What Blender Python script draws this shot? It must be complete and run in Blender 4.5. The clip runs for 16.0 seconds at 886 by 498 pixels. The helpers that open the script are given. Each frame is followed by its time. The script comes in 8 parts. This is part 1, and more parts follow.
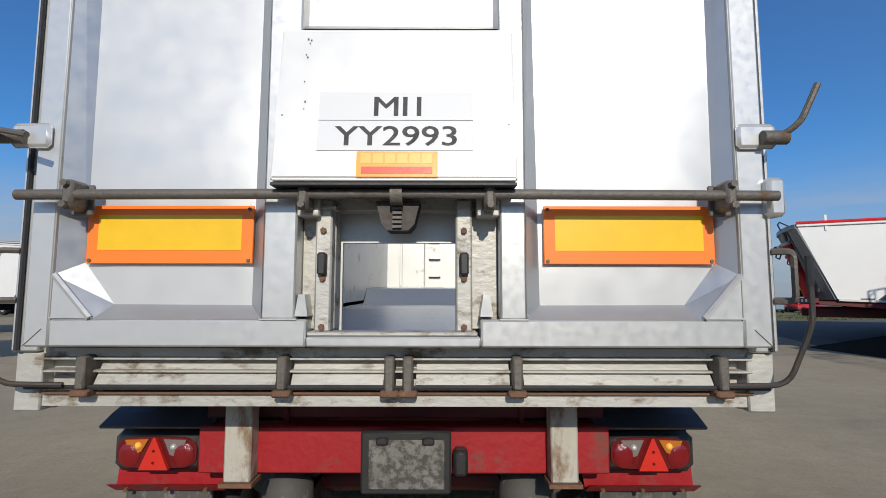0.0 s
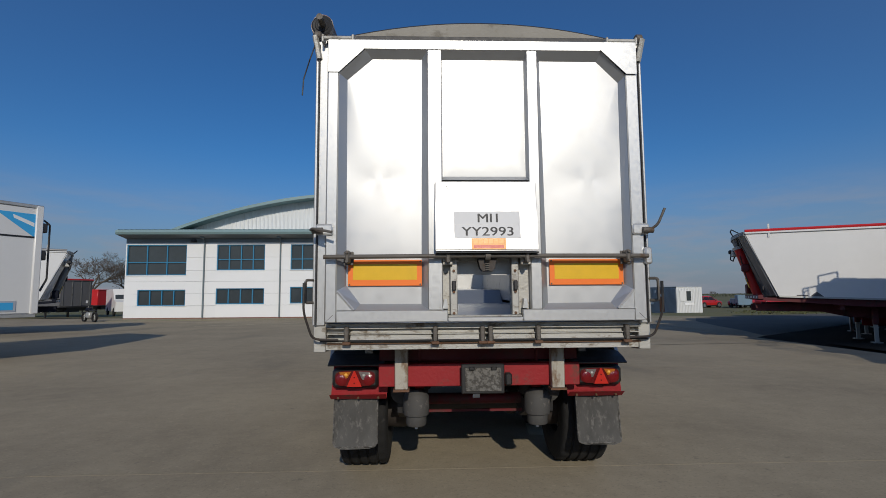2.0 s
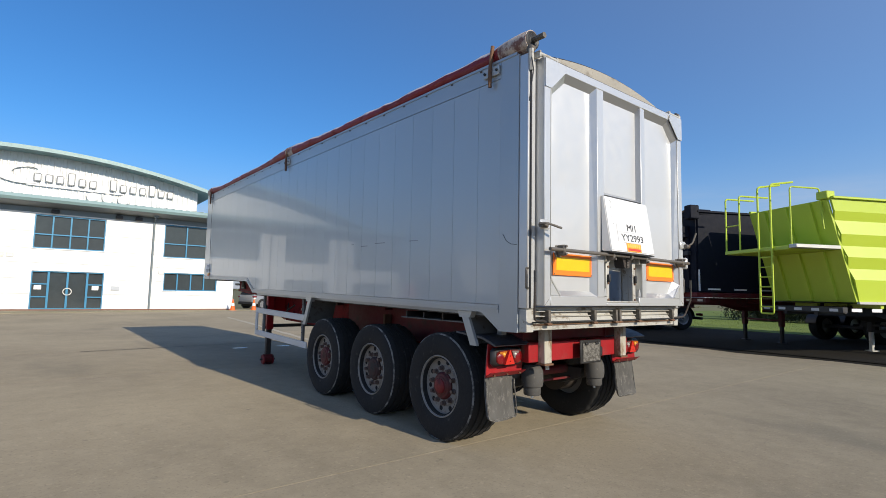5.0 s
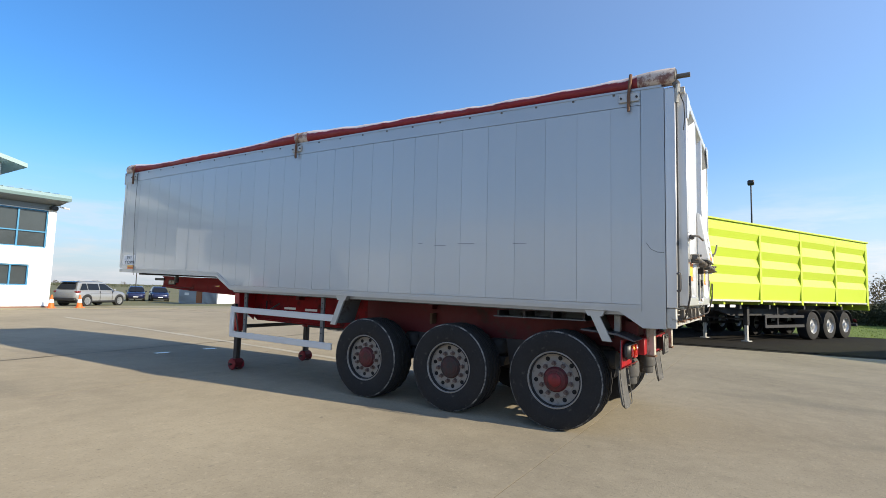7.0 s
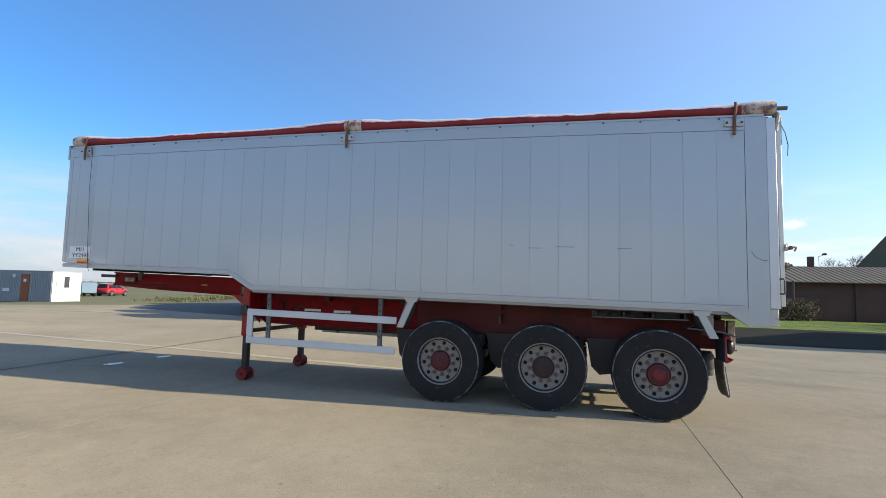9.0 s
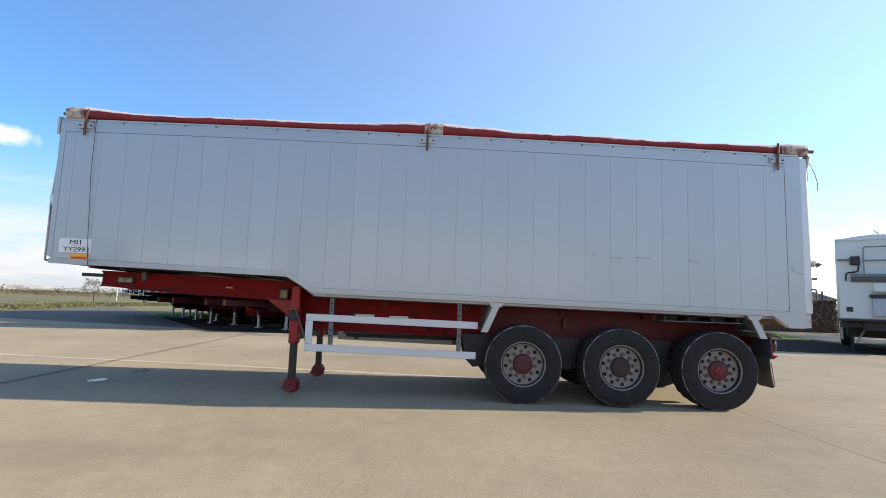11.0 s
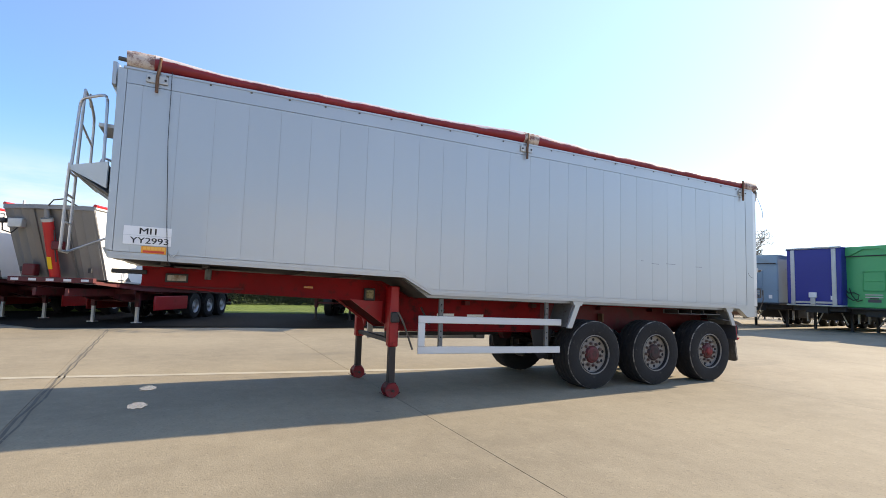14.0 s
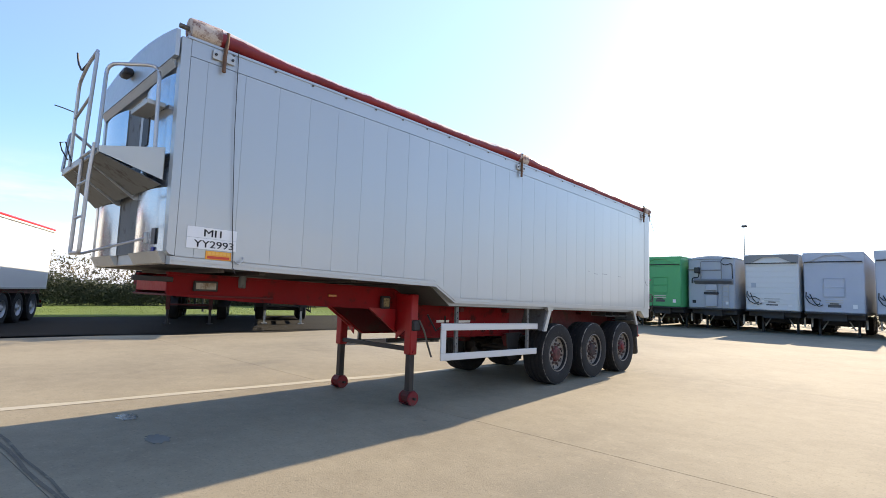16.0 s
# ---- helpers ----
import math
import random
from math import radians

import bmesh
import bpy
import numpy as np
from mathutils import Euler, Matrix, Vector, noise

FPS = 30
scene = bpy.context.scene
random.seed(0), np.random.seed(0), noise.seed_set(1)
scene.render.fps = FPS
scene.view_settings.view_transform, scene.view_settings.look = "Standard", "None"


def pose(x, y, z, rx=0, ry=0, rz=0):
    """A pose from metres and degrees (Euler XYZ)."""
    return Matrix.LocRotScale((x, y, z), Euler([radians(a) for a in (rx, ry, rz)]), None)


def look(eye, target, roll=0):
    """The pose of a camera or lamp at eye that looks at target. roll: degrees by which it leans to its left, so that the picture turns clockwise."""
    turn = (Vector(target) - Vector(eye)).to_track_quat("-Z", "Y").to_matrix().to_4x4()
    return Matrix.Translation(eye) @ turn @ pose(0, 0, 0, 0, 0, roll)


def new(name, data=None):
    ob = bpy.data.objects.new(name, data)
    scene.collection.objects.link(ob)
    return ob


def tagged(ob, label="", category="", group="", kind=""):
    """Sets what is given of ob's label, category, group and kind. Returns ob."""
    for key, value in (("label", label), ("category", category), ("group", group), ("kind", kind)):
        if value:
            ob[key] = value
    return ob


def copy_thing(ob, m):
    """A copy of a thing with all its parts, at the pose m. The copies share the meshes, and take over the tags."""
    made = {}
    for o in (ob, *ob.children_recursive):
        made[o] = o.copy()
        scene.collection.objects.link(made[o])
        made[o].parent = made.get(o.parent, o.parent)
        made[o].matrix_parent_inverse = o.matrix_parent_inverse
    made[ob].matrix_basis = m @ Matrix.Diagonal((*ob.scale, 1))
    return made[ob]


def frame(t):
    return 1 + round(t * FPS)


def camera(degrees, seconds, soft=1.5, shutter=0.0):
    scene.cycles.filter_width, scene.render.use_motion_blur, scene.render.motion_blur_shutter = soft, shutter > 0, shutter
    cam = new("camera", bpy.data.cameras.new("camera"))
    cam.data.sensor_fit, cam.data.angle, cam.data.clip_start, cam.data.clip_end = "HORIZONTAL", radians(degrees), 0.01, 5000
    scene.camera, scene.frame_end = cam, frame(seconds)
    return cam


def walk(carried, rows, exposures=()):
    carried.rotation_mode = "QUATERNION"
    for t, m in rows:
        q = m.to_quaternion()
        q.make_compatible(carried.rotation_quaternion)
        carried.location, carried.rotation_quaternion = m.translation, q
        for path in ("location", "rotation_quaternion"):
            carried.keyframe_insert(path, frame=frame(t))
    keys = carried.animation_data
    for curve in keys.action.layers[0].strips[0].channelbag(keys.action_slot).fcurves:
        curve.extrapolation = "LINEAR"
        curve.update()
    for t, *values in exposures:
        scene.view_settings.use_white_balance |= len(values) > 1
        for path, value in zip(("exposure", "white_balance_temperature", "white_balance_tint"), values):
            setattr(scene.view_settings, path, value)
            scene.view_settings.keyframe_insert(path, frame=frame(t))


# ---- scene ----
cam = camera(82.5, 16.0, soft=0.85)
PATH = [
    (0, (0.157, -1.61, 1.494), (0.155, 0.382, 1.681), 0.1),
    (0.5, (0.161, -2.242, 1.514), (0.153, -0.25, 1.702), -0.1),
    (1, (0.177, -2.82, 1.549), (0.17, -0.829, 1.738), -0.3),
    (1.5, (-0.008, -3.377, 1.502), (-0.004, -1.385, 1.688), -0.4),
    (2, (-0.423, -3.636, 1.527), (-0.352, -1.645, 1.709), -0.4),
    (2.5, (-1.023, -3.74, 1.494), (-0.731, -1.769, 1.669), -0.1),
    (3, (-1.627, -3.735, 1.476), (-1.066, -1.823, 1.649), 0.2),
    (3.5, (-2.294, -3.66, 1.448), (-1.54, -1.816, 1.617), 0.4),
    (3.7, (-2.538, -3.565, 1.441), (-1.711, -1.752, 1.611), 0.6),
    (5.8, (-5.276, -2.023, 1.416), (-3.814, -0.669, 1.587), 1.2),
    (6, (-5.489, -1.822, 1.404), (-3.975, -0.526, 1.575), 1.2),
    (6.5, (-5.972, -1.234, 1.407), (-4.375, -0.043, 1.576), 1.3),
    (7, (-6.388, -0.617, 1.411), (-4.7, 0.442, 1.581), 1.5),
    (7.5, (-6.745, 0.045, 1.383), (-4.98, 0.969, 1.555), 1.6),
    (8, (-7.062, 0.675, 1.38), (-5.236, 1.473, 1.557), 1.8),
    (8.5, (-7.327, 1.371, 1.414), (-5.444, 2.023, 1.581), 1.6),
    (9, (-7.494, 2.082, 1.421), (-5.574, 2.619, 1.585), 1.5),
    (9.2, (-7.537, 2.384, 1.42), (-5.605, 2.873, 1.589), 1.5),
    (11.3, (-8.002, 5.442, 1.255), (-6.014, 5.369, 1.462), 1.9),
    (11.5, (-7.954, 5.74, 1.247), (-5.967, 5.624, 1.444), 1.8),
    (12, (-7.869, 6.517, 1.293), (-5.894, 6.258, 1.479), 1.8),
    (12.5, (-7.738, 7.279, 1.358), (-5.779, 6.913, 1.526), 1.8),
    (13, (-7.619, 8.046, 1.37), (-5.695, 7.526, 1.534), 1.8),
    (13.5, (-7.447, 8.739, 1.404), (-5.571, 8.066, 1.57), 1.8),
    (14, (-7.233, 9.372, 1.409), (-5.432, 8.519, 1.577), 1.8),
    (14.5, (-6.889, 10.002, 1.442), (-5.18, 8.976, 1.611), 1.9),
    (15, (-6.537, 10.574, 1.433), (-4.94, 9.383, 1.607), 2.0),
    (15.5, (-6.157, 11.132, 1.46), (-4.676, 9.799, 1.637), 2.0),
    (16, (-5.783, 11.718, 1.463), (-4.41, 10.276, 1.645), 2.0),
]
EXPOSURES = [(0.0, -0.6, 6700, 9), (0.5, -0.83, 6800, 10), (1.5, -1.12, 6700, 10), (2.5, -1.29, 6600, 10), (3.1, -1.28, 6500, 10), (3.7, -0.94, 6650, 10), (5.8, 0.12, 7400, 9), (6.5, 0.32, 7500, 8), (7.0, 0.36, 7450, 8), (9.0, 0.39, 7450, 8), (11.5, 0.70, 8050, 10), (13.0, 0.80, 8200, 11), (16.0, 0.78, 8100, 12)]
walk(cam, [(t, look(e, g, r)) for t, e, g, r in PATH], EXPOSURES)

# ---- light ----
SUN_EL, SUN_AZ = radians(25.7), radians(175.0)   # azimuth clockwise from +y
world = bpy.data.worlds.new("sky")
scene.world = world
world.use_nodes = True
wn = world.node_tree.nodes
wl = world.node_tree.links
sky = wn.new("ShaderNodeTexSky")
sky.sky_type, sky.sun_disc = "NISHITA", False
sky.sun_elevation, sky.sun_rotation = SUN_EL, SUN_AZ
sky.air_density, sky.dust_density, sky.ozone_density = 1.0, 0.3, 4.5
# thin clouds low over the horizon and a few wisps
geo = wn.new("ShaderNodeTexCoord")
sep = wn.new("ShaderNodeSeparateXYZ")
wl.new(geo.outputs["Generated"], sep.inputs[0])
mapn = wn.new("ShaderNodeMapping")
mapn.inputs["Scale"].default_value = (3.0, 3.0, 16.0)
wl.new(geo.outputs["Generated"], mapn.inputs[0])
cn = wn.new("ShaderNodeTexNoise")
cn.inputs["Scale"].default_value, cn.inputs["Detail"].default_value, cn.inputs["Roughness"].default_value = 1.6, 7.0, 0.6
wl.new(mapn.outputs[0], cn.inputs["Vector"])
cr = wn.new("ShaderNodeMapRange")
cr.inputs[1].default_value, cr.inputs[2].default_value, cr.inputs[3].default_value, cr.inputs[4].default_value = 0.44, 0.64, 0.0, 1.0
wl.new(cn.outputs[0], cr.inputs[0])
low = wn.new("ShaderNodeMapRange")
low.inputs[1].default_value, low.inputs[2].default_value, low.inputs[3].default_value, low.inputs[4].default_value = 0.03, 0.2, 0.9, 0.0
wl.new(sep.outputs[2], low.inputs[0])
cm = wn.new("ShaderNodeMath")
cm.operation = "MULTIPLY"
wl.new(cr.outputs[0], cm.inputs[0])
wl.new(low.outputs[0], cm.inputs[1])
cmix = wn.new("ShaderNodeMix")
cmix.data_type = "RGBA"
cmix.inputs["B"].default_value = (6.0, 6.3, 7.4, 1)
wl.new(cm.outputs[0], cmix.inputs["Factor"])
# pale haze low down, and the broad glow of thin haze round the sun
hz = wn.new("ShaderNodeMapRange")
hz.interpolation_type = "SMOOTHSTEP"
hz.inputs[1].default_value, hz.inputs[2].default_value, hz.inputs[3].default_value, hz.inputs[4].default_value = -0.02, 0.27, 0.85, 0.0
wl.new(sep.outputs[2], hz.inputs[0])
hmix = wn.new("ShaderNodeMix")
hmix.data_type = "RGBA"
hmix.inputs["B"].default_value = (3.75, 4.2, 5.9, 1)
wl.new(hz.outputs[0], hmix.inputs["Factor"])
deep = wn.new("ShaderNodeHueSaturation")
deep.inputs["Saturation"].default_value, deep.inputs["Value"].default_value = 1.23, 0.98
wl.new(sky.outputs[0], deep.inputs["Color"])
blue = wn.new("ShaderNodeMix")
blue.data_type, blue.blend_type = "RGBA", "MULTIPLY"
blue.inputs["Factor"].default_value, blue.inputs["B"].default_value = 1.0, (1.11, 1.50, 1.80, 1)
wl.new(deep.outputs[0], blue.inputs["A"])
wl.new(blue.outputs["Result"], hmix.inputs["A"])
wl.new(hmix.outputs["Result"], cmix.inputs["A"])
dotn = wn.new("ShaderNodeVectorMath")
dotn.operation = "DOT_PRODUCT"
dotn.inputs[1].default_value = (math.sin(SUN_AZ) * math.cos(SUN_EL), math.cos(SUN_AZ) * math.cos(SUN_EL), math.sin(SUN_EL))
wl.new(geo.outputs["Generated"], dotn.inputs[0])
gl = wn.new("ShaderNodeMapRange")
gl.inputs[1].default_value, gl.inputs[2].default_value, gl.inputs[3].default_value, gl.inputs[4].default_value = -1.0, 1.0, 0.0, 1.0
wl.new(dotn.outputs["Value"], gl.inputs[0])
gmix = wn.new("ShaderNodeMix")
gmix.data_type, gmix.blend_type, gmix.clamp_factor = "RGBA", "ADD", False
gmix.inputs["B"].default_value = (2.95, 3.25, 3.75, 1)
gp = wn.new("ShaderNodeMath")
gp.operation = "POWER"
gp.inputs[1].default_value = 1.5
wl.new(gl.outputs[0], gp.inputs[0])
wl.new(gp.outputs[0], gmix.inputs["Factor"])
wl.new(cmix.outputs["Result"], gmix.inputs["A"])
# two small white clouds by themselves
last = gmix.outputs["Result"]
for at, wide in (((0.731, 0.644, 0.226), 0.062), ((0.936, -0.331, 0.122), 0.036)):
    off = wn.new("ShaderNodeVectorMath")
    off.operation = "SUBTRACT"
    off.inputs[1].default_value = at
    wl.new(geo.outputs["Generated"], off.inputs[0])
    flat = wn.new("ShaderNodeVectorMath")
    flat.operation = "MULTIPLY"
    flat.inputs[1].default_value = (1.0, 1.0, 2.4)
    wl.new(off.outputs[0], flat.inputs[0])
    far = wn.new("ShaderNodeVectorMath")
    far.operation = "LENGTH"
    wl.new(flat.outputs[0], far.inputs[0])
    puff = wn.new("ShaderNodeTexNoise")
    puff.inputs["Scale"].default_value, puff.inputs["Detail"].default_value = 26.0, 5.0
    wl.new(geo.outputs["Generated"], puff.inputs["Vector"])
    edge = wn.new("ShaderNodeMapRange")
    for k, v in zip((1, 2, 3, 4), (0.0, wide, 0.75, -0.05)):
        edge.inputs[k].default_value = v
    wl.new(far.outputs["Value"], edge.inputs[0])
    both = wn.new("ShaderNodeMath")
    both.operation = "ADD"
    wl.new(puff.outputs[0], both.inputs[0])
    wl.new(edge.outputs[0], both.inputs[1])
    soft_edge = wn.new("ShaderNodeMapRange")
    for k, v in zip((1, 2, 3, 4), (0.78, 1.1, 0.0, 0.75)):
        soft_edge.inputs[k].default_value = v
    wl.new(both.outputs[0], soft_edge.inputs[0])
    cl = wn.new("ShaderNodeMix")
    cl.data_type = "RGBA"
    cl.inputs["B"].default_value = (8.5, 9.0, 9.6, 1)
    wl.new(soft_edge.outputs[0], cl.inputs["Factor"])
    wl.new(last, cl.inputs["A"])
    last = cl.outputs["Result"]
wl.new(last, wn["Background"].inputs[0])
wn["Background"].inputs[1].default_value = 0.10
sun = new("sun", bpy.data.lights.new("sun", "SUN"))
sun.data.energy, sun.data.angle, sun.data.color = 5.5, radians(0.55), (1.0, 0.93, 0.81)
SUN_AT = Vector((math.sin(SUN_AZ) * math.cos(SUN_EL), math.cos(SUN_AZ) * math.cos(SUN_EL), math.sin(SUN_EL)))
sun.matrix_world = look(SUN_AT * 60, (0, 0, 0))


# ---- materials ----
def mat(name, col, rough=0.6, metal=0.0, var=0.12, scale=6.0, bump=0.1, bscale=60.0, dirt=None, dirt_at=0.62, stretch=(1, 1, 1), rand=0.0, coat=0.0, rvar=0.06):
    """A surface with grain, patches at a second scale, relief and, where given, dirt in stains."""
    m = bpy.data.materials.new(name)
    m.use_nodes = True
    n, l = m.node_tree.nodes, m.node_tree.links
    b = n["Principled BSDF"]
    b.inputs["Metallic"].default_value = metal
    b.inputs["Coat Weight"].default_value = coat
    tc = n.new("ShaderNodeTexCoord")
    mp = n.new("ShaderNodeMapping")
    mp.inputs["Scale"].default_value = stretch
    l.new(tc.outputs["Object"], mp.inputs[0])

    def noise_of(sc, detail=5.0):
        t = n.new("ShaderNodeTexNoise")
        t.inputs["Scale"].default_value, t.inputs["Detail"].default_value = sc, detail
        l.new(mp.outputs[0], t.inputs["Vector"])
        return t

    def ranged(src, a, c, d, e):
        r = n.new("ShaderNodeMapRange")
        for k, v in zip((1, 2, 3, 4), (a, c, d, e)):
            r.inputs[k].default_value = v
        l.new(src, r.inputs[0])
        return r.outputs[0]

    big, fine = noise_of(scale * 0.22), noise_of(scale * 4)
    mix = n.new("ShaderNodeMix")
    mix.data_type = "RGBA"
    mix.inputs["A"].default_value = (*[c * (1 - var) for c in col], 1)
    mix.inputs["B"].default_value = (*[min(1, c * (1 + var)) for c in col], 1)
    ad = n.new("ShaderNodeMath")
    ad.operation = "MULTIPLY_ADD"
    ad.inputs[1].default_value = 0.45
    l.new(fine.outputs[0], ad.inputs[0])
    l.new(ranged(big.outputs[0], 0.3, 0.7, 0.0, 0.55), ad.inputs[2])
    l.new(ad.outputs[0], mix.inputs["Factor"])
    out = mix.outputs["Result"]
    if rand:
        oi = n.new("ShaderNodeObjectInfo")
        hsv = n.new("ShaderNodeHueSaturation")
        l.new(ranged(oi.outputs["Random"], 0, 1, 1 - rand, 1 + rand), hsv.inputs["Value"])
        l.new(out, hsv.inputs["Color"])
        out = hsv.outputs[0]
    rsrc = ranged(fine.outputs[0], 0.3, 0.7, max(0.02, rough - rvar), min(1, rough + rvar))
    if dirt:
        d1 = noise_of(scale * 0.7, 9.0)
        d1.inputs["Roughness"].default_value = 0.68
        f = ranged(d1.outputs[0], dirt_at - 0.03, dirt_at + 0.09, 0.0, 0.9)
        dm = n.new("ShaderNodeMix")
        dm.data_type = "RGBA"
        dm.inputs["B"].default_value = (*dirt, 1)
        l.new(f, dm.inputs["Factor"])
        l.new(out, dm.inputs["A"])
        out = dm.outputs["Result"]
        rm = n.new("ShaderNodeMix")
        rm.inputs["B"].default_value = 0.85
        l.new(f, rm.inputs["Factor"])
        l.new(rsrc, rm.inputs["A"])
        rsrc = rm.outputs[0]
    l.new(out, b.inputs["Base Color"])
    l.new(rsrc, b.inputs["Roughness"])
    if bump:
        bt = noise_of(bscale, 4.0)
        bn = n.new("ShaderNodeBump")
        bn.inputs["Strength"].default_value, bn.inputs["Distance"].default_value = bump, 0.01
        l.new(bt.outputs[0], bn.inputs["Height"])
        l.new(bn.outputs[0], b.inputs["Normal"])
    return m


M_seam = mat("dark_panel_seam", (0.35, 0.355, 0.36), 0.7, 0.2, 0.1, 8.0, 0)
M_side = mat("side_aluminium", (0.412, 0.448, 0.464), 0.30, 0.20, 0.03, 1.2, 0.016, 5.0, stretch=(0.3, 2, 0.10), rand=0.025, rvar=0.012, coat=0.45)
M_rail = mat("rail_aluminium", (0.42, 0.445, 0.455), 0.34, 0.4, 0.05, 5.0, 0.03, 30)
M_gate = mat("gate_silver", (0.58, 0.585, 0.58), 0.36, 0.5, 0.04, 9.0, 0.012, 3.0, dirt=(0.40, 0.38, 0.34), dirt_at=0.75)
M_gatep = mat("gate_panel_silver", (0.60, 0.605, 0.60), 0.40, 0.42, 0.02, 2.5, 0.004, 1.2, dirt=(0.5, 0.48, 0.43), dirt_at=0.74)
M_sill = mat("weathered_sill", (0.46, 0.45, 0.415), 0.55, 0.3, 0.15, 14.0, 0.25, 40, dirt=(0.17, 0.125, 0.08), dirt_at=0.565, stretch=(0.8, 1.5, 1.5))
M_apron = mat("white_apron", (0.70, 0.70, 0.69), 0.35, 0.1, 0.03, 4.0, 0.02, 4.0, dirt=(0.25, 0.23, 0.2), dirt_at=0.8)
M_white = mat("white_paint", (0.78, 0.78, 0.76), 0.4, 0, 0.04, 4.0, 0.02, 30)
M_whitetrl = mat("white_trailer_paint", (0.70, 0.70, 0.685), 0.35, 0, 0.05, 1.5, 0.03, 2.0, dirt=(0.45, 0.42, 0.36), dirt_at=0.72)
M_bar = mat("rusty_steel", (0.125, 0.112, 0.098), 0.6, 0.3, 0.25, 14.0, 0.3, 80, dirt=(0.12, 0.075, 0.045), dirt_at=0.6)
M_rust = mat("brown_rust", (0.16, 0.085, 0.05), 0.8, 0.2, 0.25, 20.0, 0.4, 90, dirt=(0.25, 0.11, 0.05), dirt_at=0.58)
M_red = mat("red_chassis", (0.34, 0.006, 0.010), 0.45, 0, 0.12, 5.0, 0.06, 30, dirt=(0.13, 0.05, 0.04), dirt_at=0.62)
# Chassis red again, darkened for the shade under the body, with grime
M_redbeam = mat("shaded_grimy_red_beam", (0.215, 0.004, 0.007), 0.62, 0, 0.3, 7.0, 0.1, 30, dirt=(0.05, 0.014, 0.013), dirt_at=0.55)
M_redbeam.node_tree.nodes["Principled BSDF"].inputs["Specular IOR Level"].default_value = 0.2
# Near black: the shade under the body is in this colour
M_underfloor = mat("shade_dark_underfloor", (0.06, 0.056, 0.05), 0.85, 0.1, 0.3, 6.0, 0.2, 30)
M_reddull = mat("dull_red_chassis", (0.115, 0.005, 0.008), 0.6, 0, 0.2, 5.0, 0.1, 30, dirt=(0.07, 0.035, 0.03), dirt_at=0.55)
M_redpanel = mat("chipped_red_panel", (0.30, 0.007, 0.011), 0.5, 0, 0.2, 8.0, 0.15, 40, dirt=(0.12, 0.055, 0.04), dirt_at=0.585)
M_maroon = mat("shaded_maroon_frame", (0.10, 0.010, 0.013), 0.6, 0, 0.25, 5.0, 0.1, 30, dirt=(0.05, 0.03, 0.028), dirt_at=0.56)
M_redhub = mat("red_hub", (0.085, 0.005, 0.008), 0.55, 0, 0.3, 20.0, 0.1, 60, dirt=(0.05, 0.025, 0.022), dirt_at=0.52)
M_redfoot = mat("scuffed_red_foot", (0.22, 0.008, 0.012), 0.6, 0, 0.25, 14.0, 0.15, 50, dirt=(0.09, 0.05, 0.045), dirt_at=0.54)
M_redcap = mat("bright_red_hub_cap", (0.18, 0.006, 0.010), 0.55, 0, 0.3, 20.0, 0.1, 60, dirt=(0.09, 0.02, 0.02), dirt_at=0.54)
M_tarp = mat("red_tarpaulin", (0.215, 0.007, 0.012), 0.5, 0, 0.25, 6.0, 0.6, 9.0, dirt=(0.16, 0.02, 0.02), dirt_at=0.585)
M_tarpend = mat("worn_tarpaulin_end", (0.50, 0.42, 0.36), 0.8, 0, 0.3, 16.0, 0.5, 40.0, dirt=(0.16, 0.06, 0.05), dirt_at=0.50)


def lit_bleached_top(m, col):
    """Dust, bleaching and a painted sunlit highlight, in patches on the upward faces of a rolled sheet."""
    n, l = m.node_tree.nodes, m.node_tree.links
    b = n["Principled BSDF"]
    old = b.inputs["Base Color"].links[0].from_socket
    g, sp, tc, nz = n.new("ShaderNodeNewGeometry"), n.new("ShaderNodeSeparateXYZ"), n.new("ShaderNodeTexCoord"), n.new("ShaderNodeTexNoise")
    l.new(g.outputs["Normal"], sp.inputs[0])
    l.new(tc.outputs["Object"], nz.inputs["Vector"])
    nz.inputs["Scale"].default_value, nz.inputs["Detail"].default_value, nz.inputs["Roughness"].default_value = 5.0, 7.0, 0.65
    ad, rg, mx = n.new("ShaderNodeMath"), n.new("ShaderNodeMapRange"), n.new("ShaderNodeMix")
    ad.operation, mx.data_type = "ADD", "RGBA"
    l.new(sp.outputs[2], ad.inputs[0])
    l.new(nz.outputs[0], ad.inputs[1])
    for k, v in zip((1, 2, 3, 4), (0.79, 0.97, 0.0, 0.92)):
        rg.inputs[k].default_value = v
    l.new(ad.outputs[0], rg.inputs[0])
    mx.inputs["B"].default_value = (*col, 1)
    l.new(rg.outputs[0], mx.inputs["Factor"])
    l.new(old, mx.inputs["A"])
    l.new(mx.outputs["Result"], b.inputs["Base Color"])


lit_bleached_top(M_tarp, (0.62, 0.56, 0.53))
M_canvas = mat("grey_canvas", (0.32, 0.30, 0.26), 0.9, 0, 0.2, 8.0, 0.3, 40, dirt=(0.17, 0.15, 0.12), dirt_at=0.6)
M_scuff = mat("scuffed_tyre_shoulder", (0.22, 0.215, 0.205), 0.9, 0, 0.4, 14.0, 0.2, 60, dirt=(0.022, 0.022, 0.022), dirt_at=0.47)
M_tyre = mat("tyre_rubber", (0.013, 0.0128, 0.013), 0.9, 0, 0.3, 14.0, 0.3, 60, dirt=(0.06, 0.056, 0.05), dirt_at=0.62)
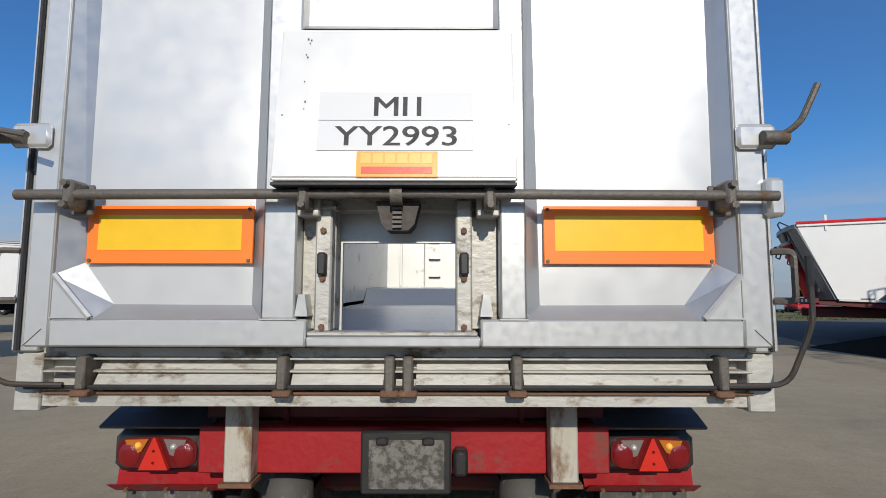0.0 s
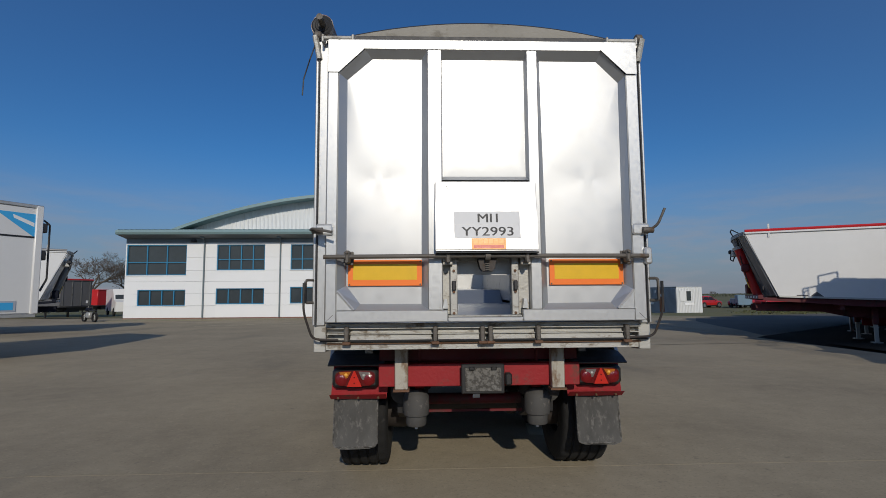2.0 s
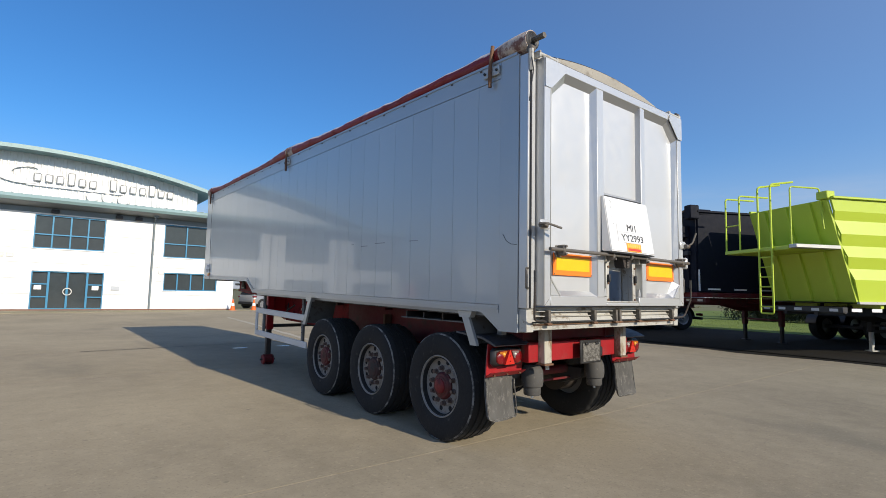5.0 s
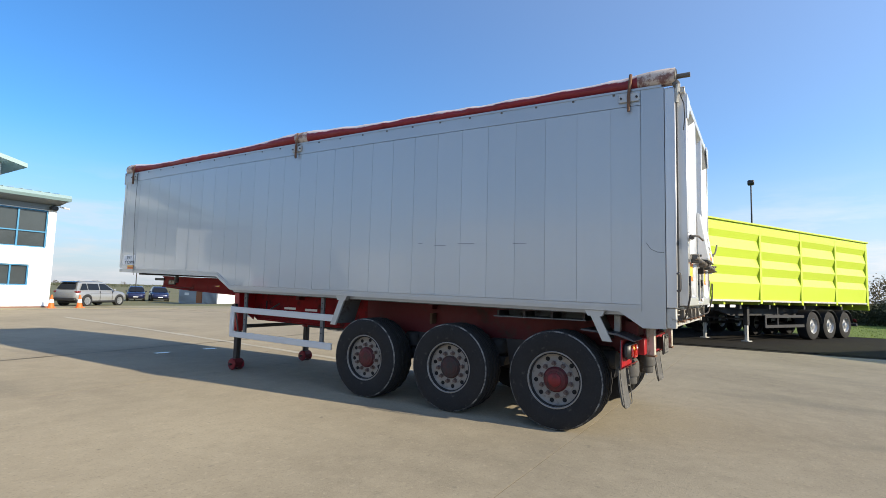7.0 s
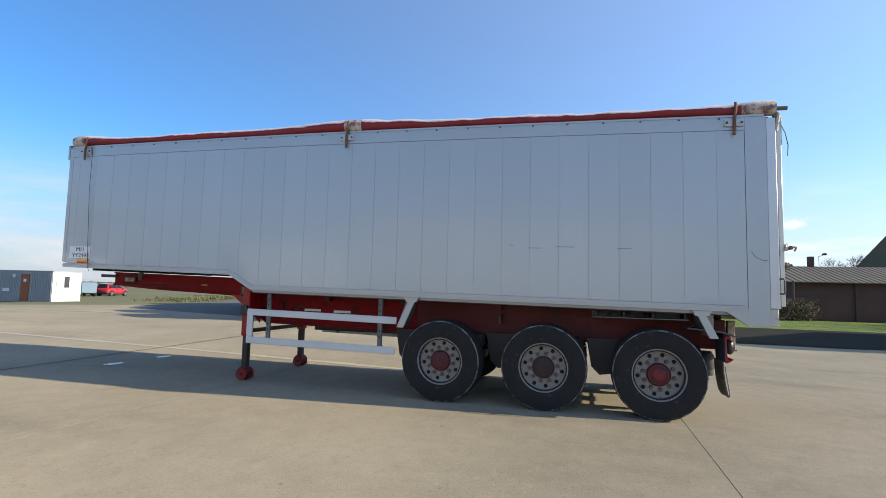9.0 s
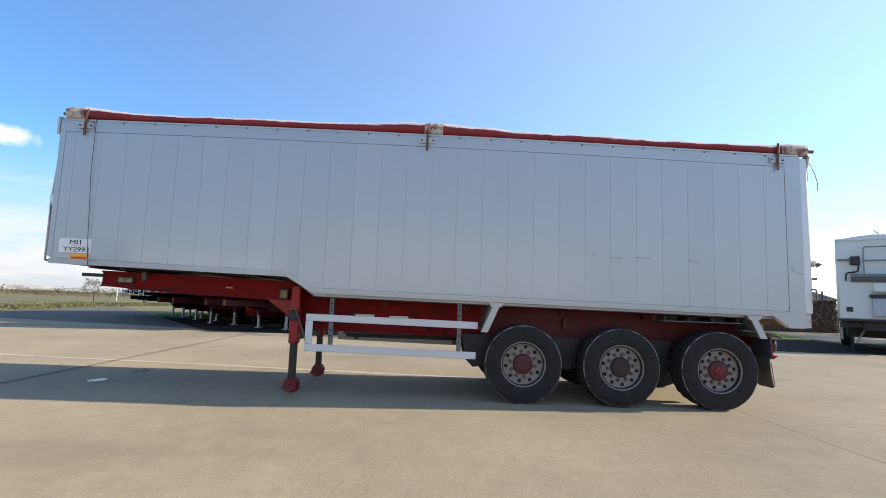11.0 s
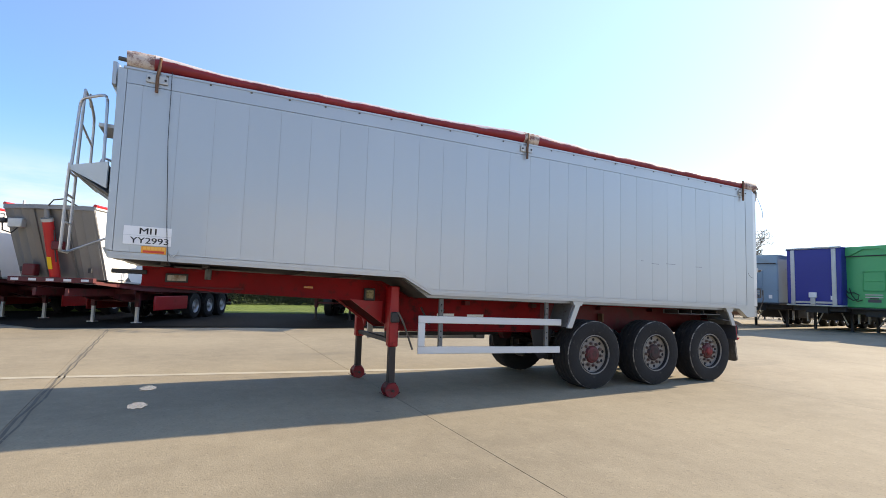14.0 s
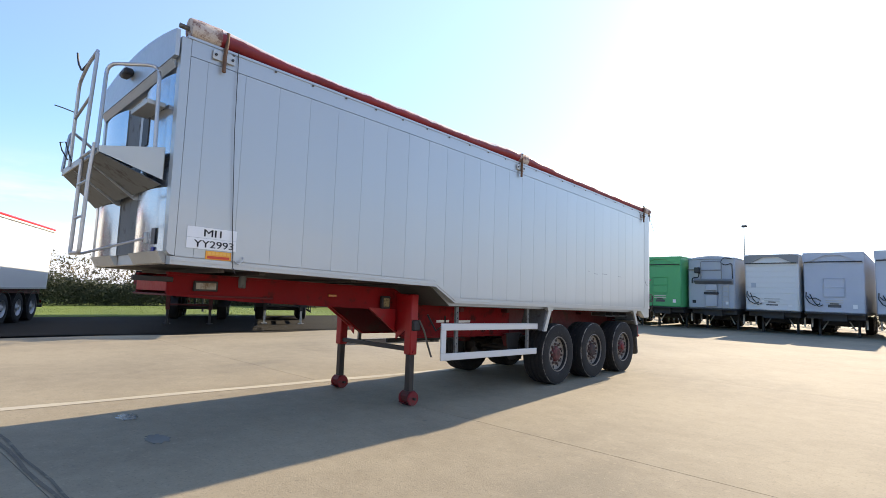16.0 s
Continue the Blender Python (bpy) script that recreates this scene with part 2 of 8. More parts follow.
M_oldsteel = mat("dull_grey_steel", (0.15, 0.155, 0.155), 0.65, 0.3, 0.2, 10.0, 0.15, 60, dirt=(0.08, 0.065, 0.05), dirt_at=0.58)
M_rubber = mat("black_rubber", (0.03, 0.03, 0.03), 0.7, 0, 0.2, 12.0, 0.15, 60)
M_flap = mat("dusty_mudflap", (0.070, 0.068, 0.063), 0.8, 0, 0.5, 34.0, 0.3, 60, dirt=(0.15, 0.142, 0.13), dirt_at=0.56, stretch=(1.2, 1, 0.55))
M_rim = mat("wheel_aluminium", (0.25, 0.235, 0.215), 0.65, 0.05, 0.15, 20.0, 0.15, 60, dirt=(0.17, 0.14, 0.11), dirt_at=0.6)
M_nut = mat("dull_wheel_nut", (0.12, 0.085, 0.075), 0.6, 0.3, 0.25, 30.0, 0.1, 60)
M_rimfar = mat("bright_rim", (0.42, 0.43, 0.44), 0.4, 0.6, 0.1, 20.0, 0.1, 60)
M_dark = mat("dark_steel", (0.035, 0.035, 0.037), 0.55, 0.2, 0.25, 8.0, 0.15, 50)
M_blackpl = mat("black_plastic", (0.02, 0.02, 0.021), 0.45, 0, 0.2, 15.0, 0.1, 80)
M_hole = mat("black_hole", (0.008, 0.008, 0.008), 0.9, 0, 0.1, 8.0, 0)
M_leg = mat("greasy_leg_steel", (0.05, 0.042, 0.038), 0.6, 0.3, 0.3, 10.0, 0.2, 50, dirt=(0.09, 0.06, 0.04), dirt_at=0.6)
M_galv = mat("galvanised_steel", (0.50, 0.50, 0.48), 0.5, 0.5, 0.12, 12.0, 0.1, 60, dirt=(0.3, 0.26, 0.2), dirt_at=0.66)
M_post = mat("worn_white_post", (0.42, 0.395, 0.34), 0.6, 0.1, 0.2, 9.0, 0.2, 50, dirt=(0.19, 0.115, 0.065), dirt_at=0.54, stretch=(1.5, 1, 0.6))
M_mirror = mat("polished_steel", (0.60, 0.62, 0.645), 0.20, 0.9, 0.04, 4.0, 0.04, 1.6)
M_orange = mat("orange_marker", (0.95, 0.20, 0.02), 0.45, 0, 0.05, 30.0, 0.03, 200)
M_yellow = mat("yellow_reflector", (0.80, 0.48, 0.015), 0.35, 0, 0.08, 60.0, 0.08, 300)
M_badge = mat("amber_badge", (0.85, 0.33, 0.03), 0.4, 0, 0.04, 40.0, 0)
M_badgel = mat("amber_badge_light", (0.90, 0.45, 0.08), 0.4, 0, 0.04, 40.0, 0)
M_badger = mat("badge_red", (0.62, 0.05, 0.02), 0.4, 0, 0.04, 40.0, 0)
M_sticker = mat("white_sticker", (0.80, 0.80, 0.79), 0.4, 0, 0.02, 20.0, 0)
M_gatesticker = mat("grey_white_sticker", (0.64, 0.65, 0.66), 0.5, 0, 0.02, 20.0, 0)
M_guard = mat("white_guard_paint", (0.60, 0.61, 0.61), 0.4, 0, 0.05, 6.0, 0.03, 30, dirt=(0.40, 0.38, 0.34), dirt_at=0.7)
M_ink = mat("dark_ink", (0.085, 0.085, 0.09), 0.5, 0, 0.1, 40.0, 0)
M_lampred = mat("red_lens", (0.11, 0.004, 0.004), 0.12, 0, 0.15, 80.0, 0.2, 260, coat=0.5)
M_lampred2 = mat("bright_red_lens", (0.17, 0.005, 0.007), 0.12, 0, 0.15, 80.0, 0.2, 260, coat=0.5)
M_lamptri = mat("red_triangle", (0.55, 0.025, 0.015), 0.15, 0, 0.1, 60.0, 0.15, 300, coat=0.5)
M_lampclr = mat("clear_lens", (0.17, 0.14, 0.14), 0.12, 0, 0.1, 80.0, 0.2, 260, coat=0.5)
M_lampamb = mat("amber_lens", (0.42, 0.13, 0.012), 0.12, 0, 0.12, 80.0, 0.2, 260, coat=0.5)
M_plate = mat("dirty_plate_holder", (0.15, 0.143, 0.13), 0.7, 0, 0.4, 42.0, 0.3, 60, dirt=(0.05, 0.046, 0.04), dirt_at=0.47)
M_inside = mat("scoured_inner_aluminium", (0.60, 0.60, 0.58), 0.45, 0.35, 0.1, 5.0, 0.1, 20, dirt=(0.35, 0.31, 0.26), dirt_at=0.62)
M_floor = mat("scoured_floor_aluminium", (0.30, 0.33, 0.37), 0.35, 0.6, 0.12, 6.0, 0.1, 20)
M_mudg = mat("dark_mudguard", (0.05, 0.055, 0.065), 0.45, 0, 0.2, 8.0, 0.1, 40, dirt=(0.16, 0.14, 0.12), dirt_at=0.62)
M_bag = mat("air_spring_rubber", (0.065, 0.063, 0.06), 0.75, 0, 0.25, 14.0, 0.15, 60, dirt=(0.22, 0.2, 0.18), dirt_at=0.6)
M_silvertube = mat("silver_tube", (0.45, 0.46, 0.48), 0.4, 0.75, 0.1, 14.0, 0.1, 60)
# the yard
M_lime = mat("lime_green_paint", (0.46, 0.58, 0.06), 0.4, 0, 0.05, 1.5, 0.02, 3)
M_navy = mat("navy_black_paint", (0.005, 0.007, 0.015), 0.7, 0, 0.25, 2.0, 0.05, 4)
M_navy.node_tree.nodes["Principled BSDF"].inputs["Specular IOR Level"].default_value = 0.2
M_redpaint = mat("bright_red_paint", (0.52, 0.018, 0.02), 0.35, 0, 0.06, 3.0, 0.02, 5)
M_greybody = mat("grey_trailer_paint", (0.42, 0.45, 0.49), 0.45, 0.1, 0.08, 2.0, 0.05, 6)
M_greybody2 = mat("blue_grey_trailer_paint", (0.46, 0.50, 0.57), 0.45, 0.1, 0.08, 2.0, 0.05, 6)
M_oldblue = mat("old_blue_grey_paint", (0.22, 0.33, 0.42), 0.6, 0, 0.12, 3.0, 0.1, 8, dirt=(0.16, 0.13, 0.1), dirt_at=0.66)
M_green = mat("green_trailer_paint", (0.05, 0.42, 0.15), 0.4, 0, 0.08, 2.0, 0.04, 5)
M_blue = mat("blue_curtain", (0.02, 0.03, 0.24), 0.5, 0, 0.12, 2.0, 0.1, 5)
M_tipgrey = mat("raw_tipper_aluminium", (0.22, 0.22, 0.222), 0.45, 0.4, 0.08, 4.0, 0.05, 8)
M_bluesign = mat("sky_blue_sticker", (0.05, 0.38, 0.72), 0.4, 0, 0.03, 20, 0)
M_clad = mat("white_wall_panel", (0.76, 0.77, 0.77), 0.5, 0, 0.03, 1.0, 0.02, 10, dirt=(0.62, 0.61, 0.58), dirt_at=0.74, rand=0.015)
M_ribclad = mat("white_ribbed_cladding", (0.68, 0.70, 0.71), 0.45, 0, 0.03, 1.0, 0.02, 10)
M_roof = mat("grey_green_roof", (0.20, 0.30, 0.31), 0.45, 0.1, 0.08, 1.5, 0.03, 6)
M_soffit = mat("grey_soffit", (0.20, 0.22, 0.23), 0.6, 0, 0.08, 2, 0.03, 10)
M_frame = mat("blue_window_frame", (0.03, 0.20, 0.36), 0.4, 0.1, 0.06, 8, 0.02, 30)
M_glass = mat("dark_office_glass", (0.045, 0.055, 0.06), 0.05, 0, 0.3, 1.0, 0.02, 0.6)
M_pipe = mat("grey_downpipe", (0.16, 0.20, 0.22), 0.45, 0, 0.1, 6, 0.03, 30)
M_sign = mat("grey_sign_metal", (0.36, 0.37, 0.38), 0.35, 0.5, 0.05, 6, 0.02, 20)
M_brickbase = mat("brick_plinth", (0.22, 0.11, 0.08), 0.85, 0, 0.2, 12, 0.3, 40)


# ---- building blocks ----
WORLD = {}


def thing(name, label, category, group="", kind="", at=None):
    ob = new(name)
    ob.empty_display_size = 0.2
    WORLD[ob.name] = at.copy() if at else Matrix()
    ob.matrix_basis = WORLD[ob.name]
    return tagged(ob, label, category, group, kind)


def hang(ob, parent, at=None):
    """Parents ob; at is its pose in the coordinates in which the thing is built."""
    if parent:
        ob.parent = parent
        ob.matrix_parent_inverse = WORLD.get(parent.name, Matrix()).inverted()
    ob.matrix_basis = at if at else Matrix()
    WORLD[ob.name] = ob.matrix_basis.copy()
    return ob


def mesh_of(name, bm, material, smooth=40):
    bmesh.ops.recalc_face_normals(bm, faces=bm.faces[:])
    me = bpy.data.meshes.new(name)
    bm.to_mesh(me)
    bm.free()
    me.materials.append(material)
    if smooth:
        me.polygons.foreach_set("use_smooth", [True] * len(me.polygons))
        me.set_sharp_from_angle(angle=radians(smooth))
    return me


SHEAR = [0.0]
CAMBER = 0.035   # the top of the long body stands a little high in the middle


def part(name, bm, material, parent, label="", at=None, smooth=40):
    if SHEAR[0]:
        for v in bm.verts:
            high = min(1.0, max(0.0, (v.co.z - 1.35) / 2.0))
            v.co.z += SHEAR[0] * v.co.y + CAMBER * high * math.sin(math.pi * min(10.2, max(0.0, v.co.y)) / 10.2)
    ob = new(name, mesh_of(name, bm, material, smooth))
    hang(ob, parent, at)
    return tagged(ob, label)


def inst(name, me, parent, at, label=""):
    return tagged(hang(new(name, me), parent, at), label)


def bm_new():
    return bmesh.new()


def box(bm, x0, x1, y0, y1, z0, z1, bev=0.0):
    r = bmesh.ops.create_cube(bm, size=1)
    vs = r["verts"]
    for v in vs:
        v.co = Vector(((x0 + x1) / 2 + v.co.x * (x1 - x0), (y0 + y1) / 2 + v.co.y * (y1 - y0), (z0 + z1) / 2 + v.co.z * (z1 - z0)))
    if bev:
        es = list({e for v in vs for e in v.link_edges})
        bmesh.ops.bevel(bm, geom=es, offset=bev, segments=1, affect="EDGES")
    return bm


def B(x0, x1, y0, y1, z0, z1, bev=0.0):
    return box(bm_new(), x0, x1, y0, y1, z0, z1, bev)


def prism(bm, poly, axis, a, b):
    """Extrudes a polygon. axis x: poly is (y, z); y: (x, z); z: (x, y)."""
    def at(p, h):
        return {"x": (h, p[0], p[1]), "y": (p[0], h, p[1]), "z": (p[0], p[1], h)}[axis]
    lo = [bm.verts.new(at(p, a)) for p in poly]
    hi = [bm.verts.new(at(p, b)) for p in poly]
    bm.faces.new(lo)
    bm.faces.new(hi[::-1])
    for i in range(len(poly)):
        j = (i + 1) % len(poly)
        bm.faces.new((lo[i], hi[i], hi[j], lo[j]))
    return bm


def tube(bm, pts, r, n=8, radii=None):
    pts = [Vector(p) for p in pts]
    rings = []
    up = Vector((0.31, 0.17, 0.93))
    for i, p in enumerate(pts):
        d = (pts[min(i + 1, len(pts) - 1)] - pts[max(i - 1, 0)]).normalized()
        u = d.cross(up)
        if u.length < 0.05:
            u = d.cross(Vector((1, 0, 0)))
        u.normalize()
        w = d.cross(u)
        rr = radii[i] if radii else r
        rings.append([bm.verts.new(p + (u * math.cos(k * 2 * math.pi / n) + w * math.sin(k * 2 * math.pi / n)) * rr) for k in range(n)])
    for a, b in zip(rings, rings[1:]):
        for k in range(n):
            bm.faces.new((a[k], a[(k + 1) % n], b[(k + 1) % n], b[k]))
    bm.faces.new(rings[0][::-1])
    bm.faces.new(rings[-1])
    return bm


def T(pts, r, n=8, radii=None):
    return tube(bm_new(), pts, r, n, radii)


def arc_pts(pts, r=0.06, n=4):
    """Rounds the inner corners of a polyline."""
    pts = [Vector(p) for p in pts]
    out = [pts[0]]
    for a, b, c in zip(pts, pts[1:], pts[2:]):
        u, w = (a - b), (c - b)
        k = min(r, u.length * 0.45, w.length * 0.45)
        p, q = b + u.normalized() * k, b + w.normalized() * k
        for i in range(n + 1):
            s = i / n
            out.append(p * (1 - s) ** 2 + b * 2 * s * (1 - s) + q * s * s)
    out.append(pts[-1])
    return out


def lathe(bm, prof, n=32, axis="x", closed=False):
    """Turns a profile of (along the axis, radius)."""
    rings = []
    for a, r in prof:
        ring = []
        for k in range(n):
            c, s = math.cos(k * 2 * math.pi / n) * r, math.sin(k * 2 * math.pi / n) * r
            ring.append(bm.verts.new({"x": (a, c, s), "y": (c, a, s), "z": (c, s, a)}[axis]))
        rings.append(ring)
    pairs = list(zip(rings, rings[1:])) + ([(rings[-1], rings[0])] if closed else [])
    for a, b in pairs:
        for k in range(n):
            bm.faces.new((a[k], a[(k + 1) % n], b[(k + 1) % n], b[k]))
    if not closed:
        bm.faces.new(rings[0][::-1])
        bm.faces.new(rings[-1])
    return bm


def plate(bm, corners, thick):
    """A flat plate from four or more corners in one plane, with thickness along its normal."""
    c = [Vector(p) for p in corners]
    nrm = (c[1] - c[0]).cross(c[2] - c[0]).normalized() * thick
    a = [bm.verts.new(p) for p in c]
    b = [bm.verts.new(p + nrm) for p in c]
    bm.faces.new(a)
    bm.faces.new(b[::-1])
    for i in range(len(c)):
        j = (i + 1) % len(c)
        bm.faces.new((a[i], b[i], b[j], a[j]))
    return bm


def lettering(words, height, width, bold=0.0016):
    """Flat letters as a mesh in the x-z plane, the baseline's middle at the origin, scaled to a cap height and a width."""
    cu = bpy.data.curves.new("letters", "FONT")
    cu.body, cu.size, cu.resolution_u = words, 1.0, 3
    ob = bpy.data.objects.new("letters", cu)
    scene.collection.objects.link(ob)
    bpy.context.view_layer.update()
    me = bpy.data.meshes.new_from_object(ob.evaluated_get(bpy.context.evaluated_depsgraph_get()))
    bpy.data.objects.remove(ob)
    bpy.data.curves.remove(cu)
    bm = bm_new()
    bm.from_mesh(me)
    bpy.data.meshes.remove(me)
    xs_ = [v.co.x for v in bm.verts]
    ys_ = [v.co.y for v in bm.verts]
    kx, kz, mid, base = width / (max(xs_) - min(xs_)), height / (max(ys_) - min(ys_)), (max(xs_) + min(xs_)) / 2, min(ys_)
    for v in bm.verts:
        v.co = Vector(((v.co.x - mid) * kx, 0.0, (v.co.y - base) * kz))
    thin = [(f, f.verts[:]) for f in bm.faces]
    for k, step in enumerate((-bold, -bold / 3, bold / 3, bold)):
        for f, vs in thin:
            bm.faces.new([bm.verts.new(v.co + Vector((step, 0.0, 0.0))) for v in vs])
    return bm


# ---- ground ----
def ground_mat(name, cols, rough, scale, bump, bscale, speck=0.0, spots=None, matt=0.0):
    m = bpy.data.materials.new(name)
    m.use_nodes = True
    n, l = m.node_tree.nodes, m.node_tree.links
    b = n["Principled BSDF"]
    b.inputs["Roughness"].default_value = rough
    b.inputs["Specular IOR Level"].default_value = 0.3
    b.inputs["Diffuse Roughness"].default_value = matt
    tc = n.new("ShaderNodeTexCoord")

    def nz(sc, det=6, rgh=0.55, sx=1.0, sy=1.0):
        mp = n.new("ShaderNodeMapping")
        mp.inputs["Scale"].default_value = (sx, sy, 1)
        l.new(tc.outputs["Object"], mp.inputs[0])
        t = n.new("ShaderNodeTexNoise")
        t.inputs["Scale"].default_value, t.inputs["Detail"].default_value, t.inputs["Roughness"].default_value = sc, det, rgh
        l.new(mp.outputs[0], t.inputs["Vector"])
        return t.outputs[0]

    def mixc(f, a, c):
        x = n.new("ShaderNodeMix")
        x.data_type = "RGBA"
        l.new(f, x.inputs["Factor"])
        for key, v in (("A", a), ("B", c)):
            if isinstance(v, tuple):
                x.inputs[key].default_value = (*v, 1)
            else:
                l.new(v, x.inputs[key])
        return x.outputs["Result"]

    def rg(src, a, c, d=0.0, e=1.0):
        r = n.new("ShaderNodeMapRange")
        for k, v in zip((1, 2, 3, 4), (a, c, d, e)):
            r.inputs[k].default_value = v
        l.new(src, r.inputs[0])
        return r.outputs[0]
    out = mixc(rg(nz(scale), 0.35, 0.65), cols[0], cols[1])
    out = mixc(rg(nz(scale * 9, 8, 0.7), 0.4, 0.75, 0, 0.5), out, cols[2])
    if spots:
        out = mixc(rg(nz(scale * 1.7, 4, 0.5, 1.0, 0.35), 0.60, 0.72, 0, 0.6), out, spots)
        out = mixc(rg(nz(scale * 16, 3, 0.5), 0.70, 0.76, 0, 0.7), out, spots)
    if speck:
        out = mixc(rg(nz(7.0, 5, 0.6), 0.52, 0.66, 0, 0.32), out, tuple(c * 0.72 for c in cols[0]))
        out = mixc(rg(nz(19.0, 4, 0.6), 0.58, 0.7, 0, 0.3), out, tuple(min(1, c * 1.22) for c in cols[2]))
        out = mixc(rg(nz(bscale * 0.6, 3), 0.55, 0.7, 0, speck), out, tuple(c * 0.55 for c in cols[0]))
    l.new(out, b.inputs["Base Color"])
    bn = n.new("ShaderNodeBump")
    bn.inputs["Strength"].default_value, bn.inputs["Distance"].default_value = bump, 0.02
    l.new(nz(bscale, 6, 0.6), bn.inputs["Height"])
    l.new(bn.outputs[0], b.inputs["Normal"])
    return m


M_concrete = ground_mat("yard_concrete", ((0.300, 0.255, 0.180), (0.222, 0.188, 0.134), (0.360, 0.309, 0.221)), 0.88, 0.35, 0.22, 60.0, 0.5, (0.165, 0.146, 0.110), matt=0.18)
# Tarmac with the parked trailers' shade put into its dark colour
M_asphalt = ground_mat("shaded_yard_asphalt", ((0.027, 0.025, 0.022), (0.020, 0.019, 0.017), (0.038, 0.035, 0.030)), 0.95, 0.5, 0.6, 45.0, 0.5)
M_asphalt.node_tree.nodes["Principled BSDF"].inputs["Specular IOR Level"].default_value = 0.08
M_field = ground_mat("winter_field", ((0.135, 0.135, 0.060), (0.18, 0.155, 0.085), (0.095, 0.110, 0.042)), 0.95, 0.05, 0.8, 1.2)
M_lawn = ground_mat("mown_grass", ((0.135, 0.19, 0.035), (0.095, 0.145, 0.028), (0.18, 0.21, 0.05)), 0.95, 0.4, 1.0, 25.0)
M_verge = ground_mat("rough_verge", ((0.150, 0.155, 0.066), (0.18, 0.155, 0.083), (0.115, 0.132, 0.052)), 0.95, 0.3, 1.0, 18.0)
M_joint = mat("joint_filler", (0.19, 0.16, 0.12), 0.9, 0, 0.2, 20, 0.3, 60)
M_blade = mat("grass_blade", (0.17, 0.24, 0.05), 0.8, 0, 0.3, 3.0, 0)

bm = bm_new()
bmesh.ops.create_grid(bm, x_segments=24, y_segments=24, size=2500)
for v in bm.verts:
    v.co.z = -0.45
tagged(new("ground", mesh_of("ground", bm, M_field, 0)), "flat winter farmland reaching to the horizon", "field", kind="structure")


def sheet(name, poly, z, thick, material, label, category):
    ob = new(name, mesh_of(name, prism(bm_new(), poly, "z", z - thick, z), material, 0))
    return tagged(ob, label, category, kind="structure")


yard = sheet("yard", [(-60, -60), (45, -60), (45, -20), (11.0, -15), (11.0, 24), (10.2, 29), (19.5, 29.4), (8.8, 34.4), (-60, 34.4)], -0.005, 0.5, M_joint, "dark filler in the joints of the concrete yard", "yard")
sheet("parking_strip", [(11.0, -15), (21.0, -15), (20.6, 4), (20.8, 24), (11.0, 24)], -0.003, 0.5, M_asphalt, "worn tarmac strip under the parked trailers, coloured dark for their shade", "tarmac")
lawn = sheet("lawn", [(20.6, -16), (60, -34), (60, 24), (20.8, 24), (20.6, 4)], 0.006, 0.5, M_lawn, "green mown grass strip beside the yard", "lawn")
sheet("verge", [(8.8, 34.5), (19.6, 29.5), (21, 24), (75, 24), (75, 34.5)], 0.004, 0.5, M_verge, "rough grass verge beyond the yard", "grass")
bm = bm_new()
bmesh.ops.create_grid(bm, x_segments=20, y_segments=20, size=0.5)
for v in bm.verts:
    u = v.co.y + 0.5
    k = min(1, u * 2.6)
    v.co = Vector((6.0 + (v.co.x + 0.5) * 80, 34.5 + u * 36, 0.003 - 0.46 * k * k * (3 - 2 * k)))
tagged(new("bank", mesh_of("bank", bm, M_verge, 60)), "grass bank sloping down to the fields", "grass", kind="structure")

M_edge = ground_mat("gritty_yard_edge", ((0.30, 0.262, 0.170), (0.22, 0.195, 0.125), (0.38, 0.34, 0.24)), 0.95, 0.5, 0.6, 25.0, 0.6, (0.16, 0.14, 0.085))
sheet("yard_edge", [(-21.4, 29.6), (-12.0, 29.9), (-5.0, 29.3), (1.0, 30.4), (6.2, 31.0), (9.3, 30.1), (12.9, 28.1), (17.5, 27.9), (19.0, 29.2), (12.2, 33.5), (8.8, 34.35), (6.2, 34.35), (6.1, 32.40), (-21.4, 32.40)], 0.014, 0.02, M_edge, "gritty pale strip of dirt along the office", "ground")

# concrete bays with open joints
xs = [-60, -42, -30, -18, 11.0]
ys = [-60, -47, -35, -23, -17, -11, -5.02, 0.98, 6.97]
G = 0.004
for i in range(len(xs) - 1):
    for j in range(len(ys) - 1):
        part("slab", prism(bm_new(), [(xs[i] + G, ys[j] + G), (xs[i + 1] - G, ys[j] + G), (xs[i + 1] - G, ys[j + 1] - G), (xs[i] + G, ys[j + 1] - G)], "z", -0.012, 0.0), M_concrete, yard, smooth=0)
    ya, yb = 11.05 + 0.085 * xs[i], 11.05 + 0.085 * xs[i + 1]
    part("slab", prism(bm_new(), [(xs[i] + G, 6.97 + G), (xs[i + 1] - G, 6.97 + G), (xs[i + 1] - G, yb - G), (xs[i] + G, ya - G)], "z", -0.012, 0.0), M_concrete, yard, smooth=0)
    for k in range(3):
        h0, h1 = (0, 7.5, 15)[k], (7.5, 15, 22.5)[k]
        top = [yy + h1 for yy in (yb, ya)]
        if k == 2:
            top = [34.4, 34.4] if xs[i + 1] < 8 else [29.0, 34.4]
        part("slab", prism(bm_new(), [(xs[i] + G, ya + h0 + G), (xs[i + 1] - G, yb + h0 + G), (xs[i + 1] - G, top[0] - G), (xs[i] + G, top[1] - G)], "z", -0.012, 0.0), M_concrete, yard, smooth=0)
part("slab", prism(bm_new(), [(11.0, -60), (45, -60), (45, -20.2), (11.0, -15.1)], "z", -0.012, 0.0), M_concrete, yard, smooth=0)
part("slab", prism(bm_new(), [(10.2, 29.1), (19.3, 29.45), (8.9, 34.3), (8.9, 30)], "z", -0.016, -0.004), M_concrete, yard, smooth=0)

